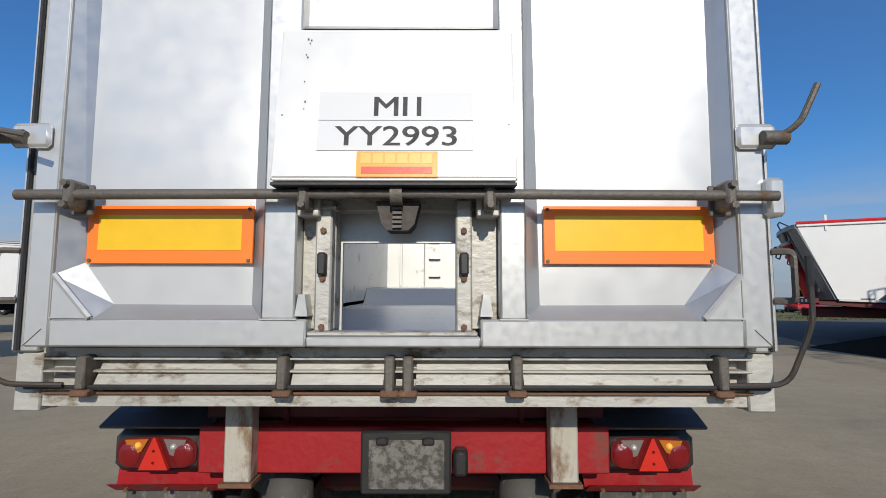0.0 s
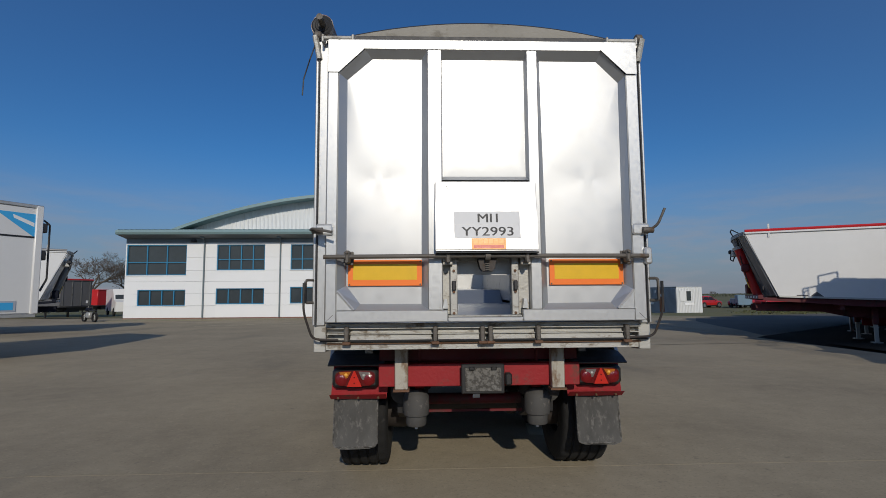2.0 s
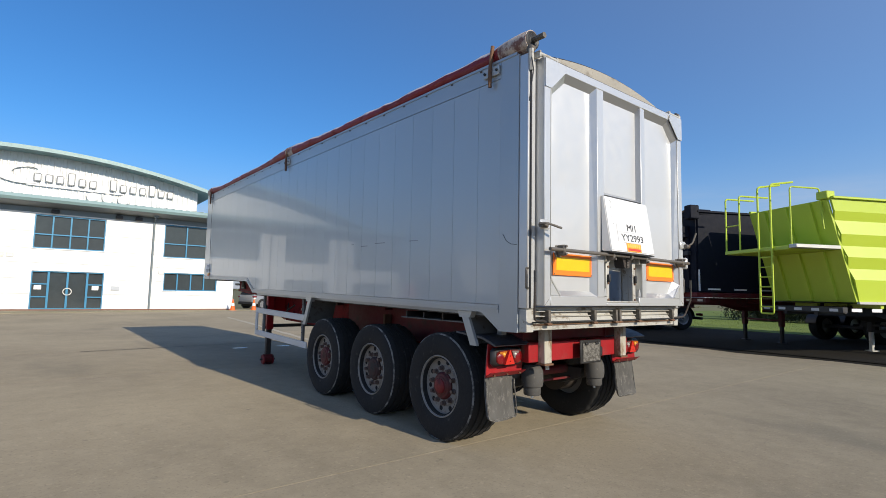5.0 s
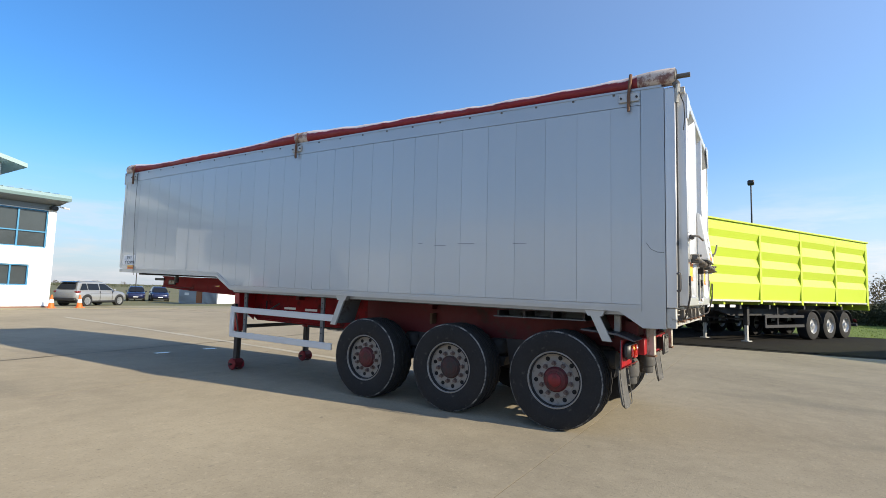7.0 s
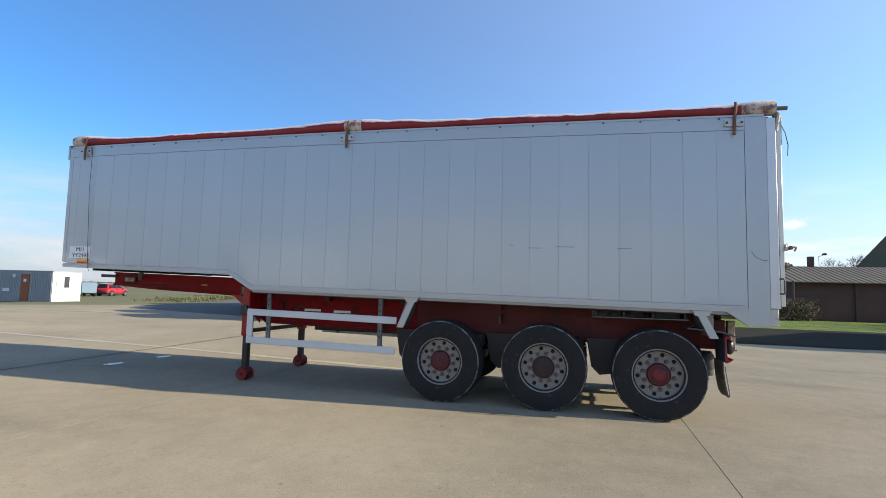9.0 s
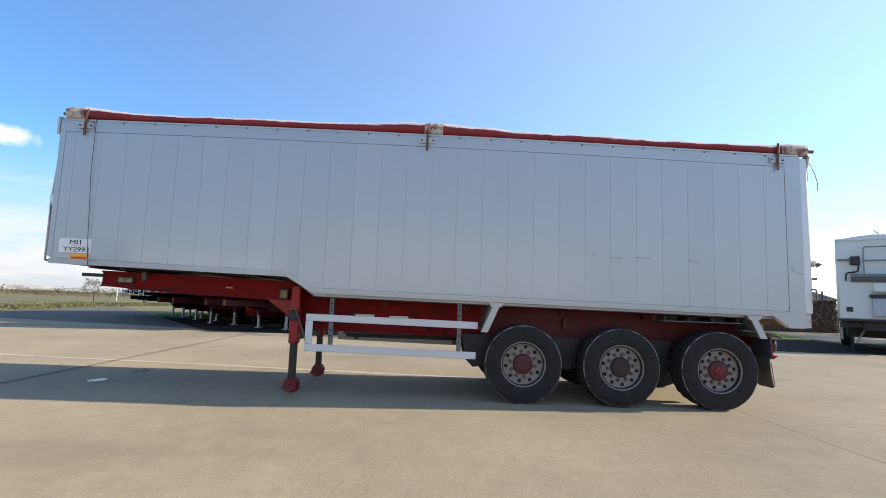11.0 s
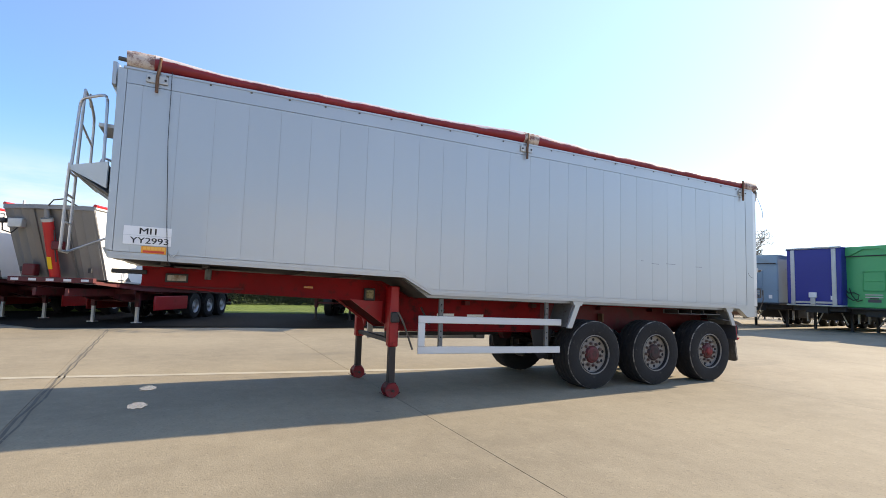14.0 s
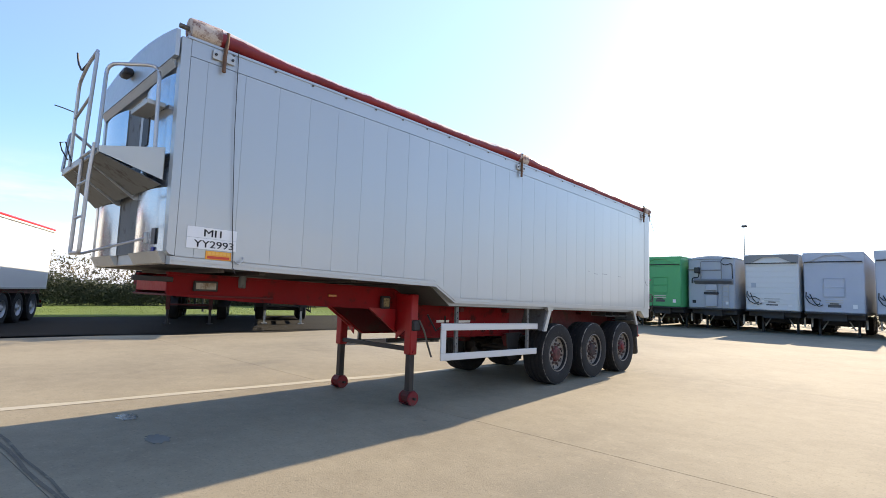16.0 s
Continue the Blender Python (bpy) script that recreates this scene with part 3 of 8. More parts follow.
part("slab", prism(bm_new(), [(11.0, 13.6), (11.7, 14.2), (12.6, 17.0), (13.3, 20.0), (14.5, 24.0), (17.0, 28.6), (19.6, 29.4), (10.2, 29), (11.0, 24)], "z", -0.012, 0.008), M_concrete, yard, smooth=0)
# The same tarmac in a lighter grey, coloured as sunlit
M_greytar = ground_mat("sunlit_grey_tarmac", ((0.125, 0.118, 0.105), (0.100, 0.095, 0.085), (0.150, 0.142, 0.125)), 0.92, 0.4, 0.5, 45.0, 0.4)
sheet("side_road", [(11.7, 14.2), (38, 33), (36, 34.4), (22, 30.2), (19.6, 29.4), (17.0, 28.6), (14.5, 24.0), (13.3, 20.0), (12.6, 17.0)], 0.008, 0.02, M_greytar, "worn tarmac road beside the parked trailers, in its sunlit grey", "road")

M_line = mat("faded_cream_line", (0.40, 0.36, 0.275), 0.85, 0, 0.12, 3.0, 0.1, 50, dirt=(0.36, 0.33, 0.28), dirt_at=0.55)
tarmac_rim = [(10.45 + 0.10 * math.sin(k * 1.7) + 0.07 * math.sin(k * 4.1) + (0.0 if k < 20 else 0.16 * (k - 20)), -15 + k * 1.0) for k in range(28)]
sheet("tarmac_rim", tarmac_rim + [(11.2, 12.0), (11.2, -15.0)], 0.004, 0.01, M_asphalt, "ragged edge of the shade-dark tarmac strip", "tarmac")
M_grit = mat("pale_grit", (0.42, 0.37, 0.26), 0.95, 0, 0.25, 3.0, 0.2, 40, dirt=(0.26, 0.23, 0.165), dirt_at=0.5)
M_puddle = mat("wet_concrete", (0.16, 0.145, 0.112), 0.22, 0, 0.15, 8.0, 0.006, 12, rvar=0.02)
M_track = mat("tyre_marks", (0.12, 0.105, 0.08), 0.9, 0, 0.3, 10.0, 0.1, 50, dirt=(0.25, 0.222, 0.162), dirt_at=0.56)


def strip(name, pts, w, z, material, label, category):
    bm = bm_new()
    rows = []
    for i, (x, y) in enumerate(pts):
        a, b = pts[max(i - 1, 0)], pts[min(i + 1, len(pts) - 1)]
        d = Vector((b[0] - a[0], b[1] - a[1], 0)).normalized()
        nn = Vector((-d.y, d.x, 0)) * (w / 2) * (0.8 + 0.4 * noise.noise((x, y, 3.0)))
        rows.append((bm.verts.new(Vector((x, y, z)) + nn), bm.verts.new(Vector((x, y, z)) - nn)))
    for (a, b), (c, d) in zip(rows, rows[1:]):
        bm.faces.new((a, b, d, c))
    return tagged(new(name, mesh_of(name, bm, material, 0)), label, category, kind="structure")


strip("painted_line", [(0.55 + 0.128 * y - 0.0009 * y * y + 0.01 * math.sin(y * 3), y) for y in np.arange(2.0, 24, 0.5)], 0.22, 0.004, M_line, "faded cream painted line on the concrete", "line")
for pts, wide in (([(-12.4 + 0.7 * i, 23.2 + 0.36 * i + 0.25 * math.sin(i * 1.9)) for i in range(8)], 0.35), ([(-16.0 + 1.0 * i, 27.2 + 0.15 * math.sin(i * 1.3)) for i in range(14)], 0.30)):
    strip("grit_streak", pts, wide, 0.004, M_grit, "pale grit swept into a streak on the concrete", "grit")
for dx, wide in ((-0.03, 0.03), (0.025, 0.04)):
    strip("tyre_track", [(-3.5 + 0.35 * i, 10.98 + dx + 0.074 * (-3.5 + 0.35 * i) + 0.012 * math.sin(i * 1.7 + dx * 40)) for i in range(41)], wide, 0.004, M_track, "dark tyre track dirt along a concrete joint", "tyre track")


def blot(x, y, rx, ry, seed):
    bm = bm_new()
    vs = []
    for k in range(28):
        a = k * 2 * math.pi / 28
        q = 1 + 0.5 * noise.noise((math.cos(a) * 3.2 + seed, math.sin(a) * 3.2, seed))
        vs.append(bm.verts.new((x + math.cos(a) * rx * q, y + math.sin(a) * ry * q, 0.005)))
    bm.faces.new(vs)
    tagged(new("puddle", mesh_of("puddle", bm, M_puddle, 0)), "small shallow rain puddle on the concrete", "puddle", "rain puddles", "structure")


blot(-0.42, 9.95, 0.17, 0.10, 1.0)
blot(0.65, 9.93, 0.16, 0.10, 5.0)

# grass blades along the lawn's near part
rnd = random.Random(5)
verts, faces = [], []
for k in range(26000):
    x, y = rnd.uniform(20.7, 34), rnd.uniform(-15, 23.5)
    if y > 13.3 + 0.7185 * (x - 11):
        continue
    a, h, w = rnd.uniform(0, 6.28), rnd.uniform(0.02, 0.055), 0.014
    dx, dy = math.cos(a) * w, math.sin(a) * w
    i = len(verts)
    verts += [(x - dx, y - dy, 0), (x + dx, y + dy, 0), (x + rnd.uniform(-.04, .04), y + rnd.uniform(-.04, .04), h)]
    faces.append((i, i + 1, i + 2))
me = bpy.data.meshes.new("grass")
me.from_pydata(verts, [], faces)
me.materials.append(M_blade)
tagged(new("grass", me), "short green grass blades on the lawn", "grass", kind="stuff")


# ---- wheels ----
TYRE_PROFILE = [(-0.178, 0.285), (-0.196, 0.315), (-0.203, 0.36), (-0.205, 0.42), (-0.200, 0.465), (-0.193, 0.495), (-0.184, 0.510), (-0.165, 0.5185), (-0.125, 0.521), (-0.118, 0.508), (-0.106, 0.508), (-0.10, 0.521),
                (-0.045, 0.522), (-0.038, 0.509), (-0.026, 0.509), (-0.019, 0.522)]
TYRE_PROFILE = TYRE_PROFILE + [(-a + 0.012, r) for a, r in reversed(TYRE_PROFILE)]
bm = lathe(bm_new(), TYRE_PROFILE + [(0.18, 0.27), (-0.18, 0.27)], 112, "x", True)
for v in bm.verts:
    r = math.hypot(v.co.y, v.co.z)
    k = round(math.atan2(v.co.z, v.co.y) / (2 * math.pi) * 112) % 112
    if r > 0.506 and abs(v.co.x) > 0.13 and k % 4 >= 2:
        v.co.y, v.co.z = v.co.y * (1 - 0.007 / r), v.co.z * (1 - 0.007 / r)
W_TYRE = mesh_of("tyre", bm, M_tyre, 30)
W_RIM = mesh_of("rim", lathe(bm_new(), [(-0.193, 0.297), (-0.195, 0.290), (-0.17, 0.278), (-0.135, 0.272), (-0.117, 0.262), (-0.115, 0.254), (-0.115, 0.198), (-0.123, 0.191), (-0.124, 0.14), (-0.126, 0.05), (0.10, 0.05), (0.12, 0.285), (-0.18, 0.302)], 48, "x", True), M_rim, 30)
W_HUB = mesh_of("hub", lathe(bm_new(), [(-0.05, 0.136), (-0.138, 0.134), (-0.146, 0.124), (-0.160, 0.116), (-0.164, 0.094), (-0.170, 0.088), (-0.176, 0.060), (-0.173, 0.045), (-0.178, 0.02)], 32, "x"), M_redhub, 30)
W_CAP = mesh_of("hub_cap", lathe(bm_new(), [(-0.165, 0.074), (-0.182, 0.071), (-0.192, 0.055), (-0.195, 0.02)], 24, "x"), M_redcap, 30)
W_HUBD = W_HUB.copy()
W_HUBD.materials.clear()
W_HUBD.materials.append(mat("grimy_hub", (0.045, 0.018, 0.017), 0.75, 0, 0.3, 20.0, 0.15, 60, dirt=(0.03, 0.028, 0.026), dirt_at=0.5))
W_SCUFF = mesh_of("shoulder_scuff", lathe(bm_new(), [(-0.190, 0.499), (-0.1925, 0.5005), (-0.182, 0.5125), (-0.178, 0.511)], 56, "x", True), M_scuff, 30)
W_NUT = mesh_of("wheel_nut", lathe(bm_new(), [(0.0, 0.027), (-0.012, 0.027), (-0.014, 0.020), (-0.045, 0.019)], 6, "x"), M_nut, 30)
W_HOLE = mesh_of("hand_hole", lathe(bm_new(), [(0.004, 0.024), (-0.0025, 0.024), (-0.0025, 0.001)], 16, "x"), M_hole, 30)
W_TYRE2 = mesh_of("tyre", lathe(bm_new(), [(-0.19, 0.285), (-0.2, 0.42), (-0.165, 0.505), (-0.08, 0.52), (0.08, 0.52), (0.165, 0.505), (0.2, 0.42), (0.19, 0.285)], 32, "x", True), M_tyre, 30)
W_RIM2 = mesh_of("rim", lathe(bm_new(), [(-0.19, 0.295), (-0.185, 0.28), (-0.11, 0.25), (-0.12, 0.16), (-0.13, 0.12), (-0.19, 0.10), (-0.2, 0.03), (0.1, 0.03), (0.1, 0.28), (-0.18, 0.297)], 28, "x", True), M_rimfar, 30)


def wheel(parent, x, y, z, side, detail=True, grimy=False, spin=0.0, lateral="x"):
    """side -1: the wheel's face looks to -x (or -y where lateral is y)."""
    m = Matrix.Translation((x, y, z)) @ (Matrix.Rotation(radians(90), 4, "Z") if lateral == "y" else Matrix()) @ (Matrix() if side < 0 else Matrix.Rotation(math.pi, 4, "Z")) @ Matrix.Rotation(spin, 4, "X")
    w = inst("wheel", W_RIM if detail else W_RIM2, parent, m)
    inst("tyre", W_TYRE if detail else W_TYRE2, w, m)
    if detail:
        inst("shoulder_scuff", W_SCUFF, w, m)
        inst("hub", W_HUBD if grimy is True else W_HUB, w, m)
        if not grimy:
            inst("hub_cap", W_CAP, w, m)
        for k in range(10):
            a = k * math.pi / 5
            inst("wheel_nut", W_NUT, w, m @ Matrix.Translation((-0.124, math.cos(a) * 0.168, math.sin(a) * 0.168)))
            a += math.pi / 10
            inst("hand_hole", W_HOLE, w, m @ Matrix.Translation((-0.1145, math.cos(a) * 0.227, math.sin(a) * 0.227)))
    return w


# ---- the silver tipper trailer ----
SLOPE = 0.0150
K_PROFILE = [(0.13, 1.262), (6.68, 1.262), (7.06, 1.462), (10.26, 1.490)]


def under(y):
    """Height of the body's lower edge, before the trailer's nose-up lean."""
    for (a, za), (b, zb) in zip(K_PROFILE, K_PROFILE[1:]):
        if y <= b:
            return za + (zb - za) * max(0, y - a) / (b - a)
    return K_PROFILE[-1][1]


TRL = thing("tipper_trailer", "used silver aluminium tipping trailer with red chassis on concrete", "trailer", at=pose(0, 5, 0))
SHEAR[0] = SLOPE
SEAMS = [0.345] + [0.632 + 0.349 * i for i in range(28)] + [10.204]

for sx in (-1, 1):
    def X(a):
        return sx * a
    # planks
    for a, b in zip(SEAMS, SEAMS[1:]):
        pts = [a + 0.0014] + [q for q in (6.68, 7.06) if a < q < b] + [b - 0.0014]
        poly = [(y, under(y) + 0.072) for y in pts] + [(pts[-1], 3.302), (pts[0], 3.302)]
        part("side_panel", prism(bm_new(), poly, "x", X(1.232), X(1.235)), M_side, TRL, smooth=0)
    ys_s = [0.36, 6.68, 7.06, 10.20]
    part("seam_backing", prism(bm_new(), [(y, under(y) + 0.074) for y in ys_s] + [(y, 3.30) for y in np.linspace(10.20, 0.36, 13)], "x", X(1.206), X(1.2315)), M_seam, TRL, smooth=0)
    # inner skin, set back behind the planks' joints
    ys_in = [0.15, 6.68, 7.06, 10.2]
    part("inner_skin", prism(bm_new(), [(y, under(y) + 0.02) for y in ys_in] + [(y, 3.42) for y in np.linspace(10.2, 0.15, 13)], "x", X(1.150), X(1.203)), M_inside, TRL, "scuffed inner aluminium wall", smooth=0)
    # rails
    poly = [(0.345, 1.262), (6.68, 1.262), (7.06, 1.462), (10.24, 1.490), (10.24, 1.556), (7.045, 1.530), (6.665, 1.330), (0.345, 1.330)]
    part("bottom_rail", prism(bm_new(), poly, "x", X(1.150), X(1.243)), M_rail, TRL, "pale aluminium bottom rail")
    part("rail_lip", prism(bm_new(), [(y, z + 0.03) for y, z in poly[:4]] + [(y, z + 0.001) for y, z in [(10.24, 1.535), (7.045, 1.505), (6.665, 1.305), (0.345, 1.305)]], "x", X(1.243), X(1.250)), M_rail, TRL)
    ys_t = [float(y) for y in np.linspace(0.345, 10.204, 19)]
    part("top_rail", prism(bm_new(), [(y, 3.306) for y in ys_t] + [(y, 3.455) for y in reversed(ys_t)], "x", X(1.19), X(1.239)), M_rail, TRL)
    ys_c = [float(y) for y in np.linspace(0.15, 10.24, 19)]
    part("top_cap", prism(bm_new(), [(y, 3.4552) for y in ys_c] + [(y, 3.478) for y in reversed(ys_c)], "x", X(1.18), X(1.247)), M_rail, TRL)
    # the corner posts
    part("rear_post", prism(bm_new(), [(0.13, 1.118), (0.335, 1.112), (0.56, 1.262), (0.56, 1.268), (0.342, 1.268), (0.342, 3.455), (0.13, 3.455)], "x", X(1.15), X(1.239)), M_rail, TRL)
    part("front_post", prism(bm_new(), [(10.207, 1.563), (10.25, 1.575), (10.272, 1.600), (10.285, 3.455), (10.207, 3.455)], "x", X(1.15), X(1.237)), M_side, TRL)
    part("gate_post", B(*sorted((X(1.14), X(1.232))), 0.03, 0.128, 1.315, 3.44, 0.006), M_gate, TRL)
    # rivets under the rolled sheet
    for y in np.arange(0.6, 10.1, 0.42):
        part("rivet", B(*sorted((X(1.239), X(1.252))), y - 0.012, y + 0.012, 3.432, 3.450, 0.004), M_bar, TRL)
    # skirt brackets
    for y0, y1, zl in ((4.25, 4.40, 0.86), (0.80, 0.68, 0.955)):
        d = 0.045
        bm = bm_new()
        prism(bm, [(y0 - 0.10, 1.258), (y0 + 0.10, 1.258), (y0 + 0.07, 1.20), (y0 - 0.07, 1.20)], "x", X(1.16), X(1.222))
        prism(bm, [(y0 - d, 1.205), (y0 + d, 1.205), (y1 + d, zl), (y1 - d, zl)], "x", X(1.185), X(1.215))
        part("mudguard_stay", bm, M_rail, TRL)
        part("stay_web", prism(bm_new(), [(y0 - d + 0.08, 1.25), (y0 + d + 0.02, 1.25), (y1 + d, zl + 0.01), (y1 + d - 0.02, zl + 0.01)], "x", X(0.75), X(1.184)), M_oldsteel, TRL)

SHEAR[0] = SLOPE
# sticker boards on the left side
for z0, z1 in ((1.640, 1.7345), (1.7365, 1.830)):
    part("number_sticker", B(-1.2425, -1.2375, 9.69, 10.122, z0, z1, 0.001), M_sticker, TRL, "white sticker with dark grey lettering")
for words, y, z, w in (("MI1", 9.905, 1.752, 0.150), ("YY2993", 9.888, 1.655, 0.345)):
    bm = lettering(words, 0.062, w)
    for v in bm.verts:
        v.co = Vector((-1.2432, y - v.co.x, z + v.co.z))
    part("sticker_lettering", bm, M_ink, TRL, "dark grey printed lettering", smooth=0)
part("maker_badge", B(-1.2425, -1.2375, 9.728, 9.955, 1.552 + 0.003, 1.630, 0.001), M_badge, TRL, "orange maker's badge with plain shapes")
for i in range(6):
    part("badge_square", B(-1.2435, -1.2425, 9.74 + i * 0.034, 9.768 + i * 0.034, 1.597, 1.624), M_badgel, TRL, smooth=0)
part("badge_bar", B(-1.2435, -1.2425, 9.745, 9.94, 1.563, 1.586), M_badger, TRL, smooth=0)
# vertical line where the front post's sheet laps, with its cord
part("hose_mark", T([(-1.2405, 0.30, 1.93), (-1.2405, 0.26, 1.87), (-1.2405, 0.20, 1.84), (-1.2405, 0.14, 1.835)], 0.0022, 5), M_dark, TRL)
part("tie_cord", T([(-1.252, 9.80, 3.50), (-1.262, 9.79, 2.75), (-1.252, 9.74, 1.85), (-1.25, 9.71, 1.50), (-1.245, 9.68, 1.44)], 0.0035, 6), M_dark, TRL, "thin dark tie cord")
part("cord_hook", T([(-1.245, 9.70, 1.56), (-1.275, 9.67, 1.53), (-1.27, 9.63, 1.57), (-1.25, 9.62, 1.60)], 0.007, 6), M_galv, TRL)
# scrapes on the side
for y, z, w in ((2.66, 1.925, 0.16), (2.30, 1.945, 0.22), (1.62, 1.94, 0.16), (2.95, 1.955, 0.06)):
    part("scrape", B(-1.2362, -1.2352, y - w / 2, y + w / 2, z - 0.005, z + 0.004), mat("scrape_mark", (0.22, 0.23, 0.25), 0.6, 0.2, 0.3, 30, 0), TRL, smooth=0)

# floor, bulkhead and inside
SHEAR[0] = SLOPE
part("body_floor", prism(bm_new(), [(0.14, 1.225), (6.69, 1.225), (7.07, 1.475), (10.2, 1.505), (10.2, 1.55), (7.04, 1.52), (6.66, 1.262), (0.14, 1.262)], "x", -1.15, 1.15), M_floor, TRL, "scoured aluminium body floor", smooth=0)
# dark sheet added below the floor where only shade lies
part("underfloor", prism(bm_new(), [(0.2, 1.214), (6.7, 1.214), (7.08, 1.464), (10.15, 1.494), (10.15, 1.503), (7.07, 1.473), (6.69, 1.223), (0.2, 1.223)], "x", -1.148, 1.148), M_underfloor, TRL, "floor underside coloured dark for the shade below the body", smooth=0)
part("front_bulkhead", B(-1.15, 1.15, 10.17, 10.235, 1.50, 3.44), M_inside, TRL)
part("rung_plate", B(-0.27, 0.17, 10.145, 10.17, 1.55, 3.0, 0.004), M_inside, TRL)
part("bulkhead_seam", B(-0.30, -0.285, 10.155, 10.17, 1.5, 3.4), M_dark, TRL)
part("bulkhead_post", B(-0.86, -0.80, 10.12, 10.17, 1.5, 3.4, 0.01), M_inside, TRL)
for z in (1.79, 2.20, 2.60, 3.0):
    part("bulkhead_rung", T(arc_pts([(-0.17, 10.15, z), (-0.17, 10.10, z - 0.01), (0.07, 10.10, z - 0.01), (0.07, 10.15, z)], 0.03), 0.016, 6), M_dark, TRL)

# rolled sheet along the left top edge
pts, radii = [], []
for i in range(121):
    y = 0.03 + 10.19 * i / 120
    r = 0.062 + 0.006 * noise.noise((y * 3.1, 7.0, 1.0)) + 0.004 * noise.noise((y * 9.0, 3.0, 1.0))
    for at, tall, wide in ((0.15, 0.020, 0.55), (5.2, 0.030, 0.75), (10.0, 0.034, 0.45)):
        r += tall * math.exp(-((y - at) / wide) ** 2)
    pts.append((-1.190 + 0.012 * noise.noise((y * 1.7, 0.3, 2.1)), y, 3.474 + r + 0.006 * noise.noise((y * 1.1, 4.0, 1.0))))
    radii.append(r)
for a, b, m, lab in ((0, 5, M_tarpend, "worn whitish end of the rolled sheet"), (4, 60, M_tarp, "red rolled tarpaulin, bleached, its sunlit top painted pale"), (59, 63, M_tarpend, ""), (62, 118, M_tarp, ""), (117, 121, M_tarpend, "")):
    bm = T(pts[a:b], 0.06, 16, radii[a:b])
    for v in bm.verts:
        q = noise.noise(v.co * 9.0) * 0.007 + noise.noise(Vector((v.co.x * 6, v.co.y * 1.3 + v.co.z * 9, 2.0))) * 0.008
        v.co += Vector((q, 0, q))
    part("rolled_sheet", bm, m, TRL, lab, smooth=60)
part("roll_end", lathe(bm_new(), [(0.0, 0.02), (-0.004, 0.03), (0.0, 0.036), (-0.005, 0.048), (0.001, 0.055), (-0.004, 0.068), (0.004, 0.080)], 18, "y"), M_dark, TRL, "dark frayed end of the roll", at=pose(-1.19, 0.022, 3.556))
part("roll_tube", T([(-1.185, -0.10, 3.556), (-1.185, 0.06, 3.556)], 0.024, 12), M_bar, TRL, "rusty steel tube end")
part("roll_tube", T([(-1.185, 10.18, 3.56), (-1.185, 10.30, 3.565)], 0.022, 12), M_bar, TRL)
for y in (0.45, 5.25, 9.93):
    part("sheet_bracket", B(-1.262, -1.2445, y - 0.10, y + 0.10, 3.345, 3.43, 0.004), M_galv, TRL, "galvanised bracket plate with bolts")
    for dy in (-0.075, 0.075):
        part("bracket_bolt", T([(-1.258, y + dy, 3.387), (-1.275, y + dy, 3.387)], 0.012, 6), M_dark, TRL)
    part("sheet_pin", T([(-1.272, y, 3.245), (-1.275, y, 3.40), (-1.272, y - 0.015, 3.53), (-1.262, y - 0.02, 3.62)], 0.017, 8), M_rust, TRL, "rusty sheet retaining pin")
# rear hoop sheet and front hoop
arch = [(-1.08 + 2.18 * i / 16, 3.485 + 0.135 * (1 - ((i - 8) / 8) ** 2)) for i in range(17)]
part("rear_hoop_sheet", prism(bm_new(), [(-1.08, 3.42)] + arch + [(1.10, 3.42)], "y", 0.10, 0.14), M_canvas, TRL, "grey weathered canvas in the rear hoop", smooth=0)
part("rear_hoop", T([(x, 0.12, z + 0.006) for x, z in arch], 0.011, 6), M_dark, TRL)
# dark strip added for the shaded gap between gate head and canvas
part("hoop_seal", B(-1.10, 1.12, 0.06, 0.099, 3.45, 3.495, 0.004), M_dark, TRL, "dark strip standing for the shaded gap over the gate")
part("rear_top_bar", B(-1.16, 1.16, 0.03, 0.09, 3.40, 3.449, 0.005), M_sill, TRL, "weathered top bar")
part("front_hoop_sheet", prism(bm_new(), [(-1.2, 3.435), (-1.2, 3.47)] + [(-1.2 + 2.4 * i / 16, 3.475 + 0.14 * (1 - ((i - 8) / 8) ** 2)) for i in range(17)] + [(1.2, 3.47), (1.2, 3.435)], "y", 10.18, 10.24), M_rail, TRL, smooth=0)

# front: polished sheets, visor
# shallow recess; its dark grey carries the shade of a deeper one
part("front_recess", B(-0.30, 0.30, 10.236, 10.246, 1.60, 3.16, 0.002), M_oldsteel, TRL, "front recess sheet, dark grey for the shade of a deep recess")
for x0, x1 in ((-1.150, -0.295), (0.295, 1.150)):
    row = [(x0 + (x1 - x0) * i / 12, 10.262 + 0.048 * math.sin(math.pi * i / 12) ** 0.7) for i in range(13)]
    part("front_sheet", prism(bm_new(), [(x0, 10.236)] + row + [(x1, 10.236)], "z", 1.60, 3.16), M_mirror, TRL, "polished stainless front sheet", smooth=30)
    part("front_foot", prism(bm_new(), [(10.24, 1.50), (10.26, 1.50), (10.31, 1.598), (10.24, 1.598)], "x", x0 + 0.02, x1 - 0.02), M_galv, TRL)
visor = [(-1.235, 3.27)] + [(-1.235, 3.50)] + [(-1.235 + 2.47 * i / 14, 3.505 + 0.13 * (1 - ((i - 7) / 7) ** 2)) for i in range(15)] + [(1.235, 3.50), (1.235, 3.27)]
part("visor", prism(bm_new(), visor, "y", 10.30, 10.335), M_rail, TRL, "pale aluminium front visor", smooth=0)
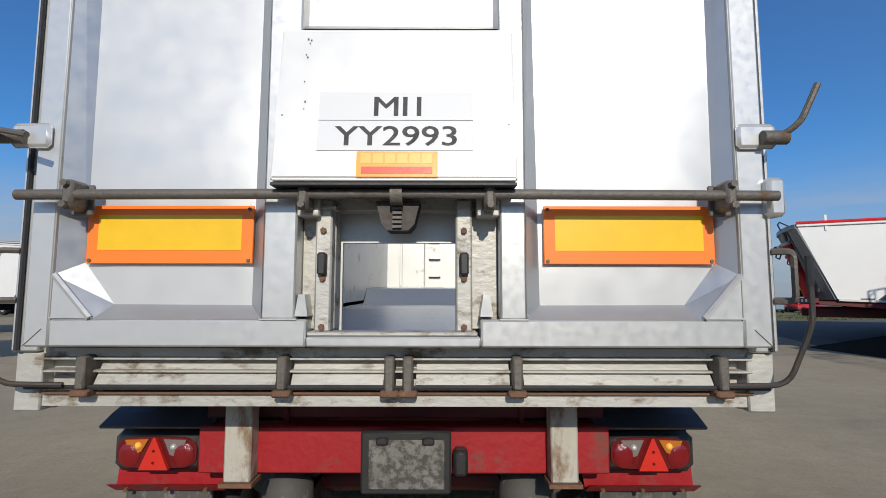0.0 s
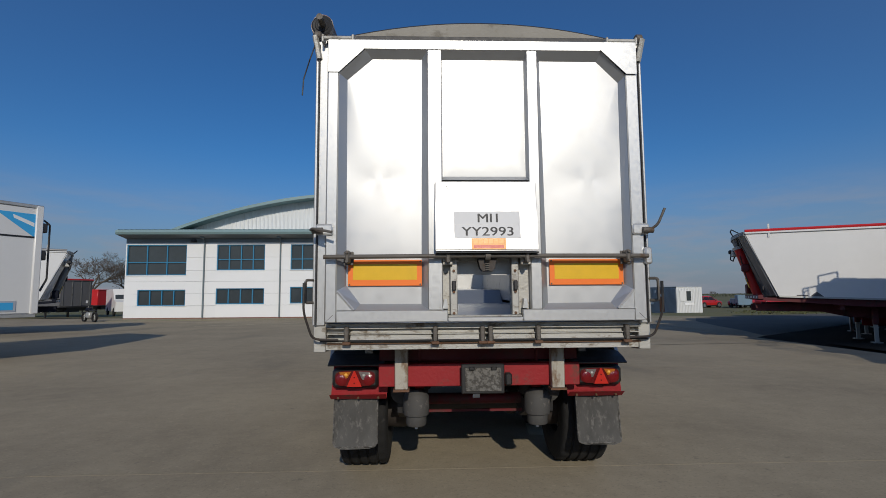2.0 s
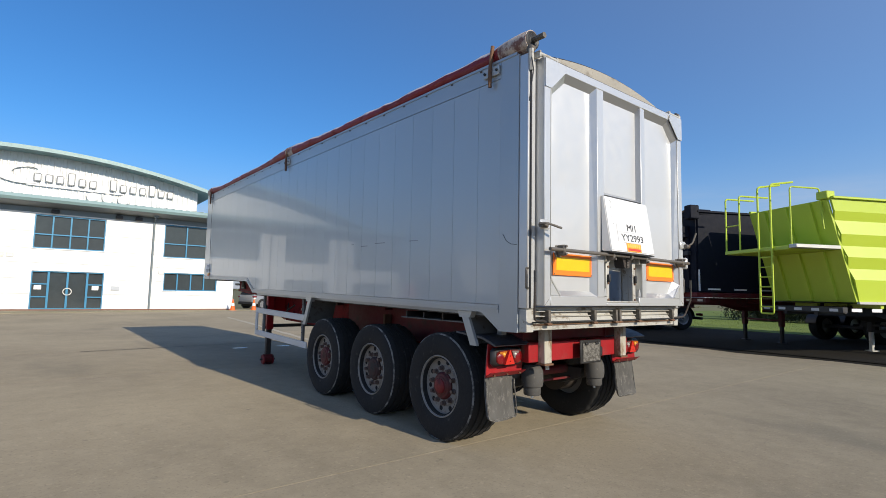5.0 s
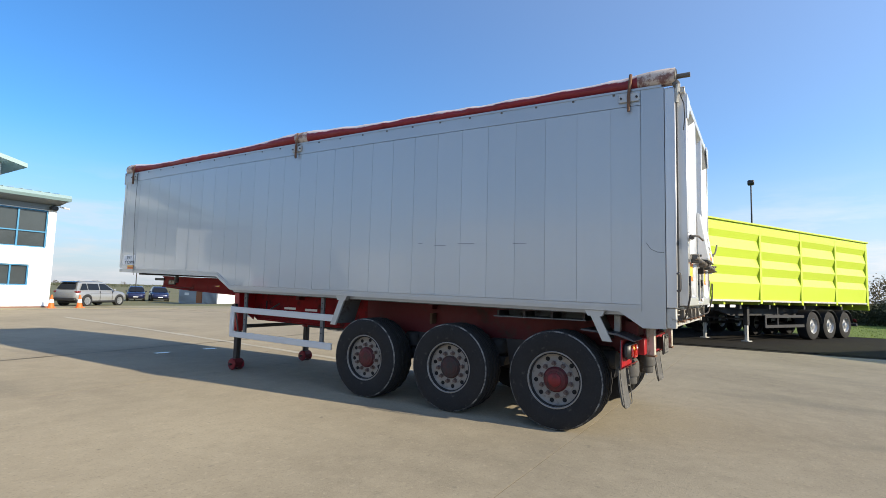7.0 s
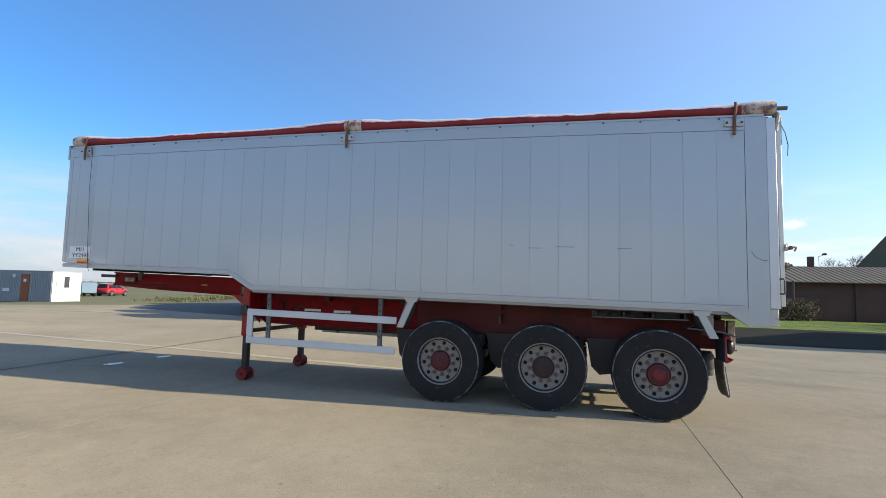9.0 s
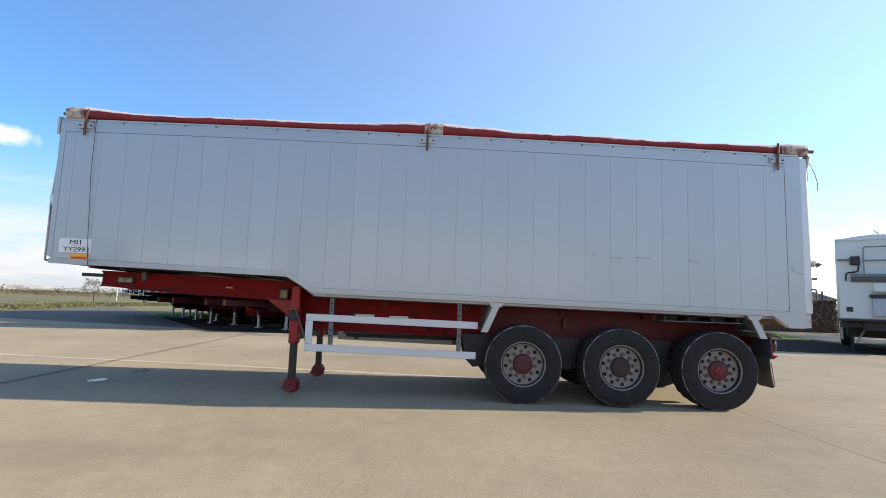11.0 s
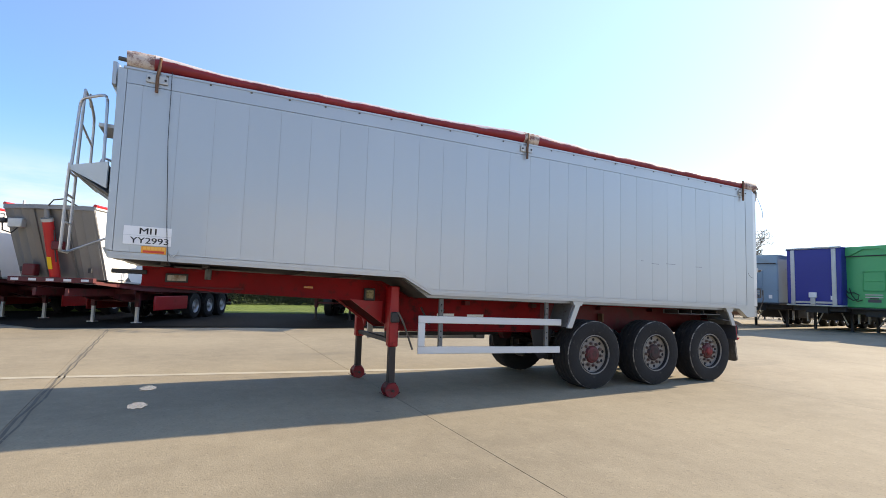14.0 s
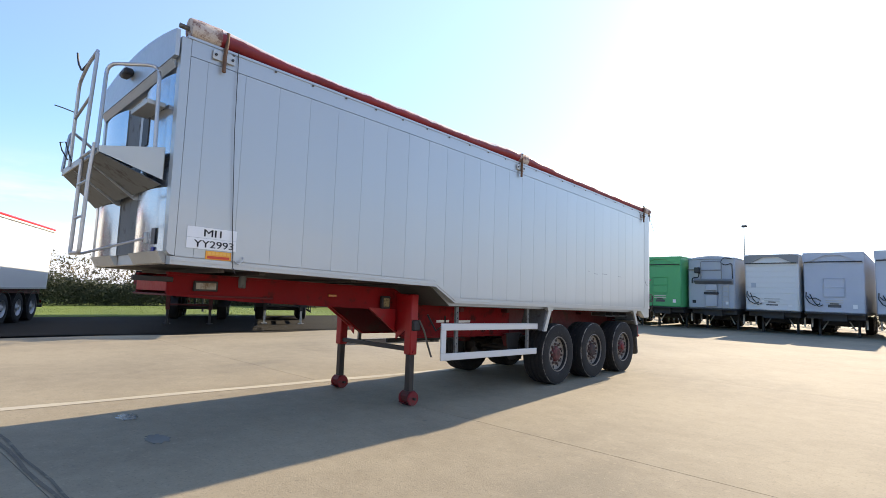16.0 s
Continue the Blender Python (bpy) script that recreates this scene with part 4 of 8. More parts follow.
part("visor_soffit", prism(bm_new(), [(10.29, 3.20), (10.33, 3.265), (10.29, 3.269)], "x", -1.15, 1.15), M_rail, TRL)
part("inspection_hatch", B(-0.62, -0.44, 10.302, 10.315, 2.60, 3.02, 0.004), M_dark, TRL)
part("hatch_shutter", B(-0.44, -0.36, 10.302, 10.312, 2.62, 3.10, 0.004), M_galv, TRL)
part("front_lamp_shelf", B(-1.02, -0.55, 10.305, 10.45, 2.86, 2.90, 0.004), M_galv, TRL)
part("front_lamp", B(-0.10, 0.10, 10.34, 10.43, 3.40, 3.47, 0.02), M_dark, TRL)
# small dark marks on the front sheet
part("data_plate", B(-1.02, -0.93, 10.300, 10.305, 1.66, 1.80), M_ink, TRL, "small dark data plate")
part("data_plate", B(-1.015, -0.95, 10.300, 10.305, 1.59, 1.635), M_blue, TRL, smooth=0)

# platform, ladder and rails at the front; the platform's ends are cut off at an angle
for sx in (-1, 1):
    e0, e1 = Vector((sx * 1.13, 10.31, 0)), Vector((sx * 0.735, 10.70, 0))
    part("platform_side", plate(bm_new(), [e0 + Vector((0, 0, 2.20)), e1 + Vector((0, 0, 2.42)), e1 + Vector((0, 0, 2.47)), e0 + Vector((0, 0, 2.48))], 0.012 * sx), M_rail, TRL, "pale aluminium platform cheek", smooth=0)
for i in range(9):
    y = 10.325 + i * 0.042
    h = 1.11 - (y + 0.03 - 10.31) * 1.01
    part("tread_bar", B(-h, h, y, y + 0.028, 2.435, 2.462), M_dark, TRL)
part("platform_under", plate(bm_new(), [(-1.10, 10.315, 2.16), (1.10, 10.315, 2.16), (0.72, 10.70, 2.415), (-0.72, 10.70, 2.415)], 0.008), M_oldsteel, TRL)
part("platform_lip", B(-0.73, 0.73, 10.70, 10.715, 2.41, 2.475, 0.003), M_galv, TRL)
for x in (-0.30, 0.28):
    part("platform_rib", prism(bm_new(), [(10.265, 2.12), (10.30, 2.12), (10.69, 2.40), (10.60, 2.40), (10.265, 2.26)], "x", x, x + 0.01), M_rail, TRL, smooth=0)
part("near_handrail", T(arc_pts([(-1.06, 10.37, 2.38), (-1.05, 10.385, 3.205), (-0.67, 10.69, 3.225), (-0.70, 10.715, 2.45)], 0.10), 0.016, 8), M_silvertube, TRL, "bent silver tube handrail")
part("far_handrail", T(arc_pts([(1.05, 10.37, 2.38), (1.05, 10.385, 2.82), (0.70, 10.68, 2.90), (0.71, 10.715, 2.45)], 0.10), 0.016, 8), M_silvertube, TRL)
part("ladder_rail", T(arc_pts([(-0.64, 10.755, 1.60), (-0.66, 10.745, 2.20), (-0.69, 10.73, 2.50)], 0.05), 0.016, 8), M_silvertube, TRL)
part("ladder_rail", T([(-0.30, 10.755, 1.60), (-0.32, 10.74, 2.45), (-0.38, 10.715, 3.40)], 0.016, 8), M_silvertube, TRL)
for z in (1.87, 2.17, 2.42):
    part("ladder_rung", T([(-0.645, 10.75, z), (-0.31, 10.75, z)], 0.012, 8), M_silvertube, TRL)
part("ladder_loop", T(arc_pts([(-0.64, 10.755, 1.62), (-0.64, 10.757, 1.555), (-0.30, 10.757, 1.555), (-0.30, 10.755, 1.62)], 0.05), 0.016, 8), M_silvertube, TRL)
part("ladder_stay", T(arc_pts([(-0.36, 10.757, 1.556), (-0.52, 10.72, 1.55), (-0.81, 10.31, 1.72)], 0.05), 0.012, 8), M_silvertube, TRL)
part("stay_clip", B(-0.83, -0.79, 10.300, 10.325, 1.67, 1.77, 0.006), M_galv, TRL)
part("guard_rail_tube", T(arc_pts([(0.30, 10.725, 2.44), (0.26, 10.72, 3.28), (-0.05, 10.715, 3.40), (-0.38, 10.715, 3.42)], 0.10), 0.016, 8), M_silvertube, TRL)
part("rail_brace", T([(0.28, 10.722, 2.92), (-0.36, 10.72, 3.02)], 0.013, 8), M_silvertube, TRL)
part("rail_hook", T(arc_pts([(-0.05, 10.72, 3.40), (0.10, 10.74, 3.36), (0.16, 10.76, 3.44), (0.20, 10.77, 3.56)], 0.03), 0.010, 6), M_dark, TRL)
part("loose_wire", T([(0.28, 10.75, 2.50), (0.36, 10.79, 2.60), (0.30, 10.82, 2.66), (0.40, 10.76, 2.70), (0.30, 10.74, 2.56), (0.20, 10.73, 2.48)], 0.007, 5), M_dark, TRL)
part("wire_tail", T([(0.27, 10.72, 2.98), (0.45, 10.80, 3.05), (0.60, 10.85, 3.10)], 0.006, 5), M_dark, TRL)

# ---- tailgate ----
GF = -0.055   # the frame's outer face
GATE = part("tailgate", B(-1.120, 1.158, 0.10, 0.125, 1.34, 3.405), M_inside, TRL, "silver framed tailgate with recessed panels")
# open the hatch through the sheet: three plates round the opening
me = GATE.data
bm = bm_new()
for b in ((-1.120, -0.185, 1.34, 3.405), (0.205, 1.158, 1.34, 3.405), (-0.185, 0.205, 1.675, 3.405), (-0.185, 0.205, 1.34, 1.357)):
    box(bm, b[0], b[1], 0.10, 0.125, b[2], b[3])
bm.to_mesh(me)
bm.free()
for x0, x1, z0, z1, nm in ((-1.126, -1.048, 1.340, 3.410, "gate_stile"), (1.074, 1.162, 1.340, 3.410, "gate_stile"), (-0.402, -0.298, 1.424, 3.333, "gate_post_inner"), (0.332, 0.412, 1.424, 3.333, "gate_post_inner"),
                           (-1.048, 1.074, 3.333, 3.410, "gate_head"), (-1.048, -0.264, 1.340, 1.424, "gate_foot"), (0.272, 1.074, 1.340, 1.424, "gate_foot"), (-0.263, 0.271, 1.340, 1.372, "gate_foot")):
    part(nm, B(x0, x1, GF, 0.10, z0, z1, 0.006), M_gate, GATE)
# welds where the frame's members meet
for x0, x1, z0, z1 in ((-1.048, -1.044, 1.43, 3.15), (1.070, 1.074, 1.43, 3.15), (-0.408, -0.292, 1.421, 1.427), (0.328, 0.418, 1.421, 1.427)):
    part("weld_bead", B(x0, x1, GF - 0.003, GF + 0.012, z0, z1, 0.0015), M_galv, GATE)
for sx in (-1, 1):
    part("mitre_seam", T([(1.105 if sx > 0 else -1.069, GF - 0.0005, 1.395), (1.160 if sx > 0 else -1.124, GF - 0.0005, 1.342)], 0.0016, 4), M_bar, GATE)


def recess(outer, inner, depth, bands, panel, crease=2.37):
    """A dished panel: sloping bands from the frame's face to a sunk sheet."""
    bm = bm_new()
    n = len(outer)
    for i in range(n):
        j = (i + 1) % n
        o = [bm.verts.new((outer[i][0], GF + 0.004, outer[i][1])), bm.verts.new((outer[j][0], GF + 0.004, outer[j][1])),
             bm.verts.new((inner[j][0], depth, inner[j][1])), bm.verts.new((inner[i][0], depth, inner[i][1]))]
        bm.faces.new(o)
    bmesh.ops.remove_doubles(bm, verts=bm.verts[:], dist=0.0005)
    part("recess_band", bm, bands, GATE, smooth=0)
    # the sheet bulges slightly and has a crease across it
    cx, cz = sum(p[0] for p in inner) / n, sum(p[1] for p in inner) / n
    bm = bm_new()
    rings = []
    for s in (1.0, 0.95, 0.88, 0.79, 0.69, 0.58, 0.46, 0.34, 0.22, 0.1):
        ring = []
        for i in range(n):
            for q in range(14):
                a, b = inner[i], inner[(i + 1) % n]
                x, z = a[0] + (b[0] - a[0]) * q / 14, a[1] + (b[1] - a[1]) * q / 14
                x, z = cx + (x - cx) * s, cz + (z - cz) * s
                dent = (1 - s ** 4) * (0.007 + 0.0012 * noise.noise((x * 2.2, z * 1.6, 0.5)) - 0.011 * math.exp(-abs(z - crease) / 0.30))
                ring.append(bm.verts.new((x, depth - dent, z)))
        rings.append(ring)
    for a, b in zip(rings, rings[1:]):
        for k in range(len(a)):
            bm.faces.new((a[k], a[(k + 1) % len(a)], b[(k + 1) % len(b)], b[k]))
    bm.faces.new(rings[-1])
    part("gate_panel", bm, panel, GATE, smooth=60)


# Gate silver made darker for the bands that face away from the sun
M_band = mat("shade_grey_recess_band", (0.46, 0.47, 0.48), 0.38, 0.7, 0.05, 5.0, 0.03, 20)
inL = [(-0.442, 3.280), (-0.808, 3.280), (-0.992, 3.118), (-0.986, 1.600), (-0.886, 1.468), (-0.450, 1.466)]
outL6 = [(-0.402, 3.333), (-0.858, 3.333), (-1.048, 3.153), (-1.048, 1.560), (-0.920, 1.424), (-0.402, 1.424)]
recess(outL6, inL, 0.0, M_band, M_gatep)
recess([(0.412, 3.333), (0.900, 3.333), (1.074, 3.153), (1.074, 1.560), (0.946, 1.424), (0.412, 1.424)],
       [(0.440, 3.275), (0.872, 3.275), (1.034, 3.112), (1.022, 1.600), (0.920, 1.468), (0.462, 1.466)], 0.0, M_band, M_gatep)
recess([(-0.298, 3.333), (0.332, 3.333), (0.332, 2.356), (-0.298, 2.356)], [(-0.292, 3.280), (0.320, 3.280), (0.320, 2.392), (-0.292, 2.392)], 0.0, M_band, M_gatep, 9.0)
for sx in (-1, 1):
    def GX(a):
        return a if sx < 0 else 0.030 - a
    # corner plates at the top, webs at the foot
    part("corner_plate", plate(bm_new(), [(GX(-1.124), GF - 0.008, 3.398), (GX(-0.885), GF - 0.008, 3.398), (GX(-0.858), GF - 0.008, 3.338), (GX(-1.046), GF - 0.008, 3.156), (GX(-1.124), GF - 0.008, 3.156)], 0.007), M_gate, GATE)
    part("foot_web", plate(bm_new(), [(GX(-1.050), GF, 1.562), (GX(-0.918), GF, 1.426), (GX(-1.050), GF, 1.426)], 0.05 if sx < 0 else -0.05), M_gate, GATE)
    part("web_rib", T([(GX(-1.042), GF, 1.560), (GX(-0.925), GF, 1.428)], 0.010, 6), M_gate, GATE)
    # reflector boards
    a, b = (-0.972, -0.446) if sx < 0 else (0.474, 1.014)
    part("marker_board", B(a, b, -0.022, -0.013, 1.596, 1.781, 0.002), M_orange, GATE, "orange marker board")
    part("marker_field", B(a + 0.036, b - 0.036, -0.0235, -0.0222, 1.638, 1.750), M_yellow, GATE, "yellow reflective field", smooth=0)
    for x in (a + 0.012, b - 0.012):
        for z in (1.606, 1.770):
            part("board_screw", T([(x, -0.020, z), (x, -0.027, z)], 0.006, 6), M_bar, GATE)
    for x in (a + 0.02, b - 0.04):
        part("board_spacer", B(x, x + 0.02, -0.0128, 0.0, 1.62, 1.76), M_dark, GATE)
# plates round the discharge opening
for b in ((-0.297, -0.190, 1.39, 1.85), (0.205, 0.331, 1.39, 1.85), (-0.190, 0.205, 1.77, 1.85)):
    part("hatch_plate", B(b[0], b[1], 0.015, 0.085, b[2], b[3], 0.003), M_sill, GATE, "weathered hatch plate")
for x in (-0.245, 0.195):
    part("slide_rail", B(x, x + 0.052, -0.035, 0.015, 1.385, 1.80, 0.006), M_sill, GATE, "worn slide rail")
    for z in (1.40, 1.55, 1.70):
        part("rail_bolt", T([(x + 0.026, -0.034, z), (x + 0.026, -0.046, z)], 0.010, 6), M_rust, GATE)
    part("rail_catch", B(x + 0.012, x + 0.040, -0.062, -0.034, 1.56, 1.63, 0.006), M_dark, GATE)
for z in (1.80, 1.766):
    part("guide_pin", B(-0.26, -0.18, -0.045, 0.015, z, z + 0.012), M_sill, GATE)
for b in ((-0.30, -0.26), (0.27, 0.31)):
    part("foot_gusset", prism(bm_new(), [(b[0], 1.433), (b[1], 1.433), (b[1] - 0.01, 1.50), (b[0] + 0.01, 1.50)], "y", -0.05, 0.014), M_gate, GATE)
part("hatch_lip", B(-0.262, 0.262, -0.05, 0.02, 1.373, 1.386, 0.004), M_sill, GATE)
part("gear_housing", prism(bm_new(), [(-0.050, 1.785), (0.085, 1.785), (0.068, 1.715), (0.050, 1.695), (-0.015, 1.695), (-0.033, 1.715)], "y", -0.085, 0.015), M_leg, GATE, "dark gear housing")
for i in range(6):
    part("gear_tooth", B(0.002, 0.030, -0.096, -0.085, 1.702 + i * 0.014, 1.710 + i * 0.014), M_bar, GATE, smooth=0)
part("pinion", T([(-0.002, -0.115, 1.801), (0.034, -0.115, 1.801)], 0.034, 12), M_bar, GATE)
# apron over the hatch
bm = bm_new()
prof = [(-0.085, 2.334), (-0.165, 1.838), (-0.158, 1.830), (-0.06, 1.836), (-0.0555, 2.345)]
prism(bm, prof, "x", -0.352, 0.374)
bmesh.ops.bevel(bm, geom=[e for e in bm.edges], offset=0.007, segments=2, affect="EDGES")
part("chute_apron", bm, M_apron, GATE, "white sheet apron over the discharge hatch")
# dark strip drawn as the shadow line under the apron's edge
part("apron_hem", B(-0.350, 0.372, -0.164, -0.06, 1.818, 1.828, 0.002), M_dark, GATE)


def apron_y(z):
    return -0.086 - (2.334 - z) / 0.496 * 0.080


def on_apron(x0, x1, z0, z1, lift=0.0, th=0.0016):
    bm = bm_new()
    a = [bm.verts.new((x, apron_y(z) - lift - d, z)) for d in (0, th) for x, z in ((x0, z0), (x1, z0), (x1, z1), (x0, z1))]
    for f in ((0, 1, 2, 3), (7, 6, 5, 4), (0, 4, 5, 1), (1, 5, 6, 2), (2, 6, 7, 3), (3, 7, 4, 0)):
        bm.faces.new([a[i] for i in f])
    return bm


for z0, z1 in ((1.925, 2.0205), (2.0225, 2.115)):
    part("number_sticker", on_apron(-0.219, 0.245, z0, z1), M_gatesticker, GATE, "white sticker with dark grey lettering", smooth=0)
for words, x, z, w in (("MI1", 0.018, 2.036, 0.140), ("YY2993", 0.014, 1.940, 0.362)):
    bm = lettering(words, 0.063, w)
    for v in bm.verts:
        v.co = Vector((v.co.x + x, apron_y(v.co.z + z) - 0.0024, v.co.z + z))
    part("sticker_lettering", bm, M_ink, GATE, "dark grey printed lettering", smooth=0)
part("maker_badge", on_apron(-0.0995, 0.140, 1.843, 1.922, 0.0005), M_badge, GATE, "orange maker's badge with plain shapes", smooth=0)
for i in range(6):
    part("badge_square", on_apron(-0.087 + i * 0.036, -0.057 + i * 0.036, 1.884, 1.916, 0.0022, 0.0006), M_badgel, GATE, smooth=0)
part("badge_bar", on_apron(-0.084, 0.124, 1.852, 1.874, 0.0022, 0.0006), M_badger, GATE, smooth=0)
for x, z, r in ((-0.268, 2.30, 0.006), (-0.262, 2.285, 0.004), (-0.258, 2.296, 0.005), (-0.271, 2.245, 0.004), (-0.266, 2.236, 0.005), (-0.270, 2.152, 0.004), (-0.264, 2.085, 0.005), (-0.266, 2.06, 0.003), (0.352, 2.01, 0.004), (-0.33, 2.04, 0.004), (0.350, 1.90, 0.003)):
    part("paint_chip", on_apron(x - r * 0.4, x + r * 0.5, z - r * 0.8, z + r * 0.4, 0.0002, 0.0004), M_bar, GATE, smooth=0)
# lock bar with its bearings
part("lock_bar", T([(-1.127, -0.115, 1.798), (0.0, -0.116, 1.803), (1.160, -0.115, 1.798)], 0.0158, 12), M_bar, GATE, "long rusty lock bar")
for x in (-0.962, -0.262, 0.295, 1.012):
    part("bar_bearing", B(x - 0.018, x + 0.018, -0.138, GF, 1.752, 1.842, 0.01), M_bar, GATE)
    part("bearing_plate", B(x - 0.035, x + 0.035, GF - 0.012, GF - 0.001 if abs(x) > 0.5 else 0.014, 1.742, 1.838, 0.004), M_bar if abs(x) > 0.5 else M_sill, GATE)
    for z in (1.766, 1.829):
        part("bearing_nut", T([(x, -0.138, z), (x, -0.152, z)], 0.011, 6), M_bar, GATE)
part("bar_end", B(1.150, 1.205, -0.09, -0.02, 1.74, 1.862, 0.012), M_gate, GATE)
for sx in (-1, 1):
    # hooks beside the gate
    part("hook_plate", B(*sorted((sx * 1.072, sx * 1.195)), GF - 0.02, GF, 1.955, 2.035, 0.012), M_gate, GATE)
    part("hook_boss", T([(sx * 1.14, -0.09, 1.985), (sx * 1.215, -0.09, 1.985)], 0.022, 10), M_bar, GATE)
    if sx < 0:
        part("hook_lever", T(arc_pts([(-1.225, -0.09, 1.99), (-1.20, -0.145, 1.995), (-1.06, -0.175, 1.965)], 0.04), 0.0095, 8), M_bar, GATE)
    else:
        part("hook_lever", T(arc_pts([(1.19, -0.09, 1.985), (1.235, -0.125, 2.02), (1.280, -0.145, 2.135)], 0.06), 0.0095, 8), M_bar, GATE)
    part("side_clamp", T(arc_pts([(sx * 1.225, 0.03, 1.64), (sx * 1.275, 0.0, 1.64), (sx * 1.275, 0.0, 1.48), (sx * 1.225, 0.03, 1.48)], 0.02), 0.011, 6), M_bar, TRL)
    part("clamp_rod", T(arc_pts([(sx * 1.265, -0.08, 1.60), (sx * 1.268, -0.08, 1.42), (sx * 1.215, -0.03, 1.225), (sx * 1.04, 0.01, 1.215)], 0.05), 0.0085, 8), M_leg, TRL, "bent dark clamp rod")
    part("clamp_grip", T([(sx * 1.265, -0.08, 1.53), (sx * 1.265, -0.08, 1.62)], 0.011, 8), M_blackpl, TRL)
    part("post_edge", T([(sx * 1.205, 0.022, 1.32), (sx * 1.205, 0.022, 3.40)], 0.008, 6), M_dark, TRL, "dark door seal edge")
    part("top_hinge", T([(sx * 0.96, -0.03, 3.428), (sx * 1.16, -0.03, 3.428)], 0.016, 10), M_sill, TRL)
    for x in (0.94, 1.16):
        part("hinge_lug", B(*sorted((sx * x, sx * (x + 0.02))), -0.05, 0.03, 3.39, 3.452, 0.006), M_sill, TRL)
    part("corner_link", T([(sx * 1.205, 0.02, 3.29), (sx * 1.235, 0.0, 3.46)], 0.022, 6), M_sill, TRL)
    part("corner_knob", lathe(bm_new(), [(-0.03, 0.02), (-0.02, 0.035), (0.02, 0.035), (0.03, 0.02)], 10, "x"), M_bar, TRL, at=pose(sx * 1.215, 0.02, 3.47))
part("loose_cord", T([(-1.23, 0.0, 3.40), (-1.26, -0.05, 3.25), (-1.30, -0.06, 3.10), (-1.31, -0.05, 2.98)], 0.005, 5), M_dark, TRL, "loose hanging cord")

# ---- sill under the gate ----
SILL = part("rear_sill", prism(bm_new(), [(0.055, 1.325), (0.055, 1.297), (0.10, 1.297), (0.10, 1.190), (0.055, 1.185), (0.055, 1.140), (0.128, 1.140), (0.128, 1.325)], "x", -1.19, 1.21), M_sill, TRL, "weathered rear sill beam", smooth=0)
for a, b in ((-0.96, -0.38), (-0.33, -0.035), (0.07, 0.37), (0.415, 1.02)):
    part("sill_plate", plate(bm_new(), [(a, 0.085, 1.290), (b, 0.085, 1.290), (b, 0.035, 1.212), (a, 0.035, 1.212)], 0.012), M_sill, SILL)
for z, m in ((1.292, M_sill), (1.252, M_sill), (1.183, M_rust)):
    part("sill_ridge", B(-1.13, 1.15, 0.040, 0.10, z - 0.004, z + 0.004, 0.002), m, SILL, "rusty folded edge of the sill")
part("sill_rod", T([(-1.17, 0.025, 1.205), (1.19, 0.025, 1.205)], 0.008, 6), M_dark, SILL)
for x in (-0.984, -0.352, -0.013, 0.045, 0.391, 1.039):
    big = abs(x) > 0.1
    part("sill_clip", B(x - 0.016, x + 0.016, 0.0, 0.075, 1.20 if big else 1.19, 1.305, 0.006), M_bar, SILL)
    part("clip_pad", B(x - 0.03, x + 0.03, -0.005, 0.045, 1.178, 1.20, 0.006), M_rust, SILL)
for sx in (-1, 1):
    part("sill_end", B(*sorted((sx * 1.135, sx * 1.222)), 0.045, 0.127, 1.125, 1.312, 0.005), M_sill, SILL)

# ---- chassis ----
SHEAR[0] = SLOPE
for sx in (-1, 1):
    rear = [(0.44, 1.10), (0.50, 0.80), (4.4, 0.76), (4.4, 1.19), (0.44, 1.19)]
    neck = [(4.4, 0.76), (6.9, 0.76), (7.5, 1.16), (9.2, 1.20), (10.0, 1.245), (10.0, 1.425), (7.12, 1.40), (6.66, 1.19), (4.4, 1.19)]
    part("chassis_beam", prism(bm_new(), rear, "x", sx * 0.46, sx * 0.48), M_reddull, TRL, "dark grimy red chassis beam, darkened for its shade over the axles", smooth=0)
    # the right-hand neck beam takes the darker of the two reds
    part("chassis_beam", prism(bm_new(), neck, "x", sx * 0.46, sx * 0.48), M_reddull if sx > 0 else M_redbeam, TRL, "grimy red chassis beam, darkened for its shade", smooth=0)
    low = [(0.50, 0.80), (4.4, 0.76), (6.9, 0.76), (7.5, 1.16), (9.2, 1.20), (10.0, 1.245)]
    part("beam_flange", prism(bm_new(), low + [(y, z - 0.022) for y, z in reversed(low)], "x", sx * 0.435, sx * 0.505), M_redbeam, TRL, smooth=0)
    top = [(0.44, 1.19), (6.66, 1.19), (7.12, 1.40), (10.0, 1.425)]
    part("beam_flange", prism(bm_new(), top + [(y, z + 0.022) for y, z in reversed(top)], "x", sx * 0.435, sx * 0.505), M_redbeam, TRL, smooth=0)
    part("grey_post", B(*sorted((sx * 0.660, sx * 0.558)), 0.33, 0.41, 0.80, 1.14, 0.006), M_post, TRL, "worn whitish bumper post")
    part("post_foot", B(*sorted((sx * 0.672, sx * 0.548)), 0.32, 0.42, 0.785, 0.80), M_rust, TRL)
    for y in (0.9, 2.0, 3.2, 4.6, 5.8):
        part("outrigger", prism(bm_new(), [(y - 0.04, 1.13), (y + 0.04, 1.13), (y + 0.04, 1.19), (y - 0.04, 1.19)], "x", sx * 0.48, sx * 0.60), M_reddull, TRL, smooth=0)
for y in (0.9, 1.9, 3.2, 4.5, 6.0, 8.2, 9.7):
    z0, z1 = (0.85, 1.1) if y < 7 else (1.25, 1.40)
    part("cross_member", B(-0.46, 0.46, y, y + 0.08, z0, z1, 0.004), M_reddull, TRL)
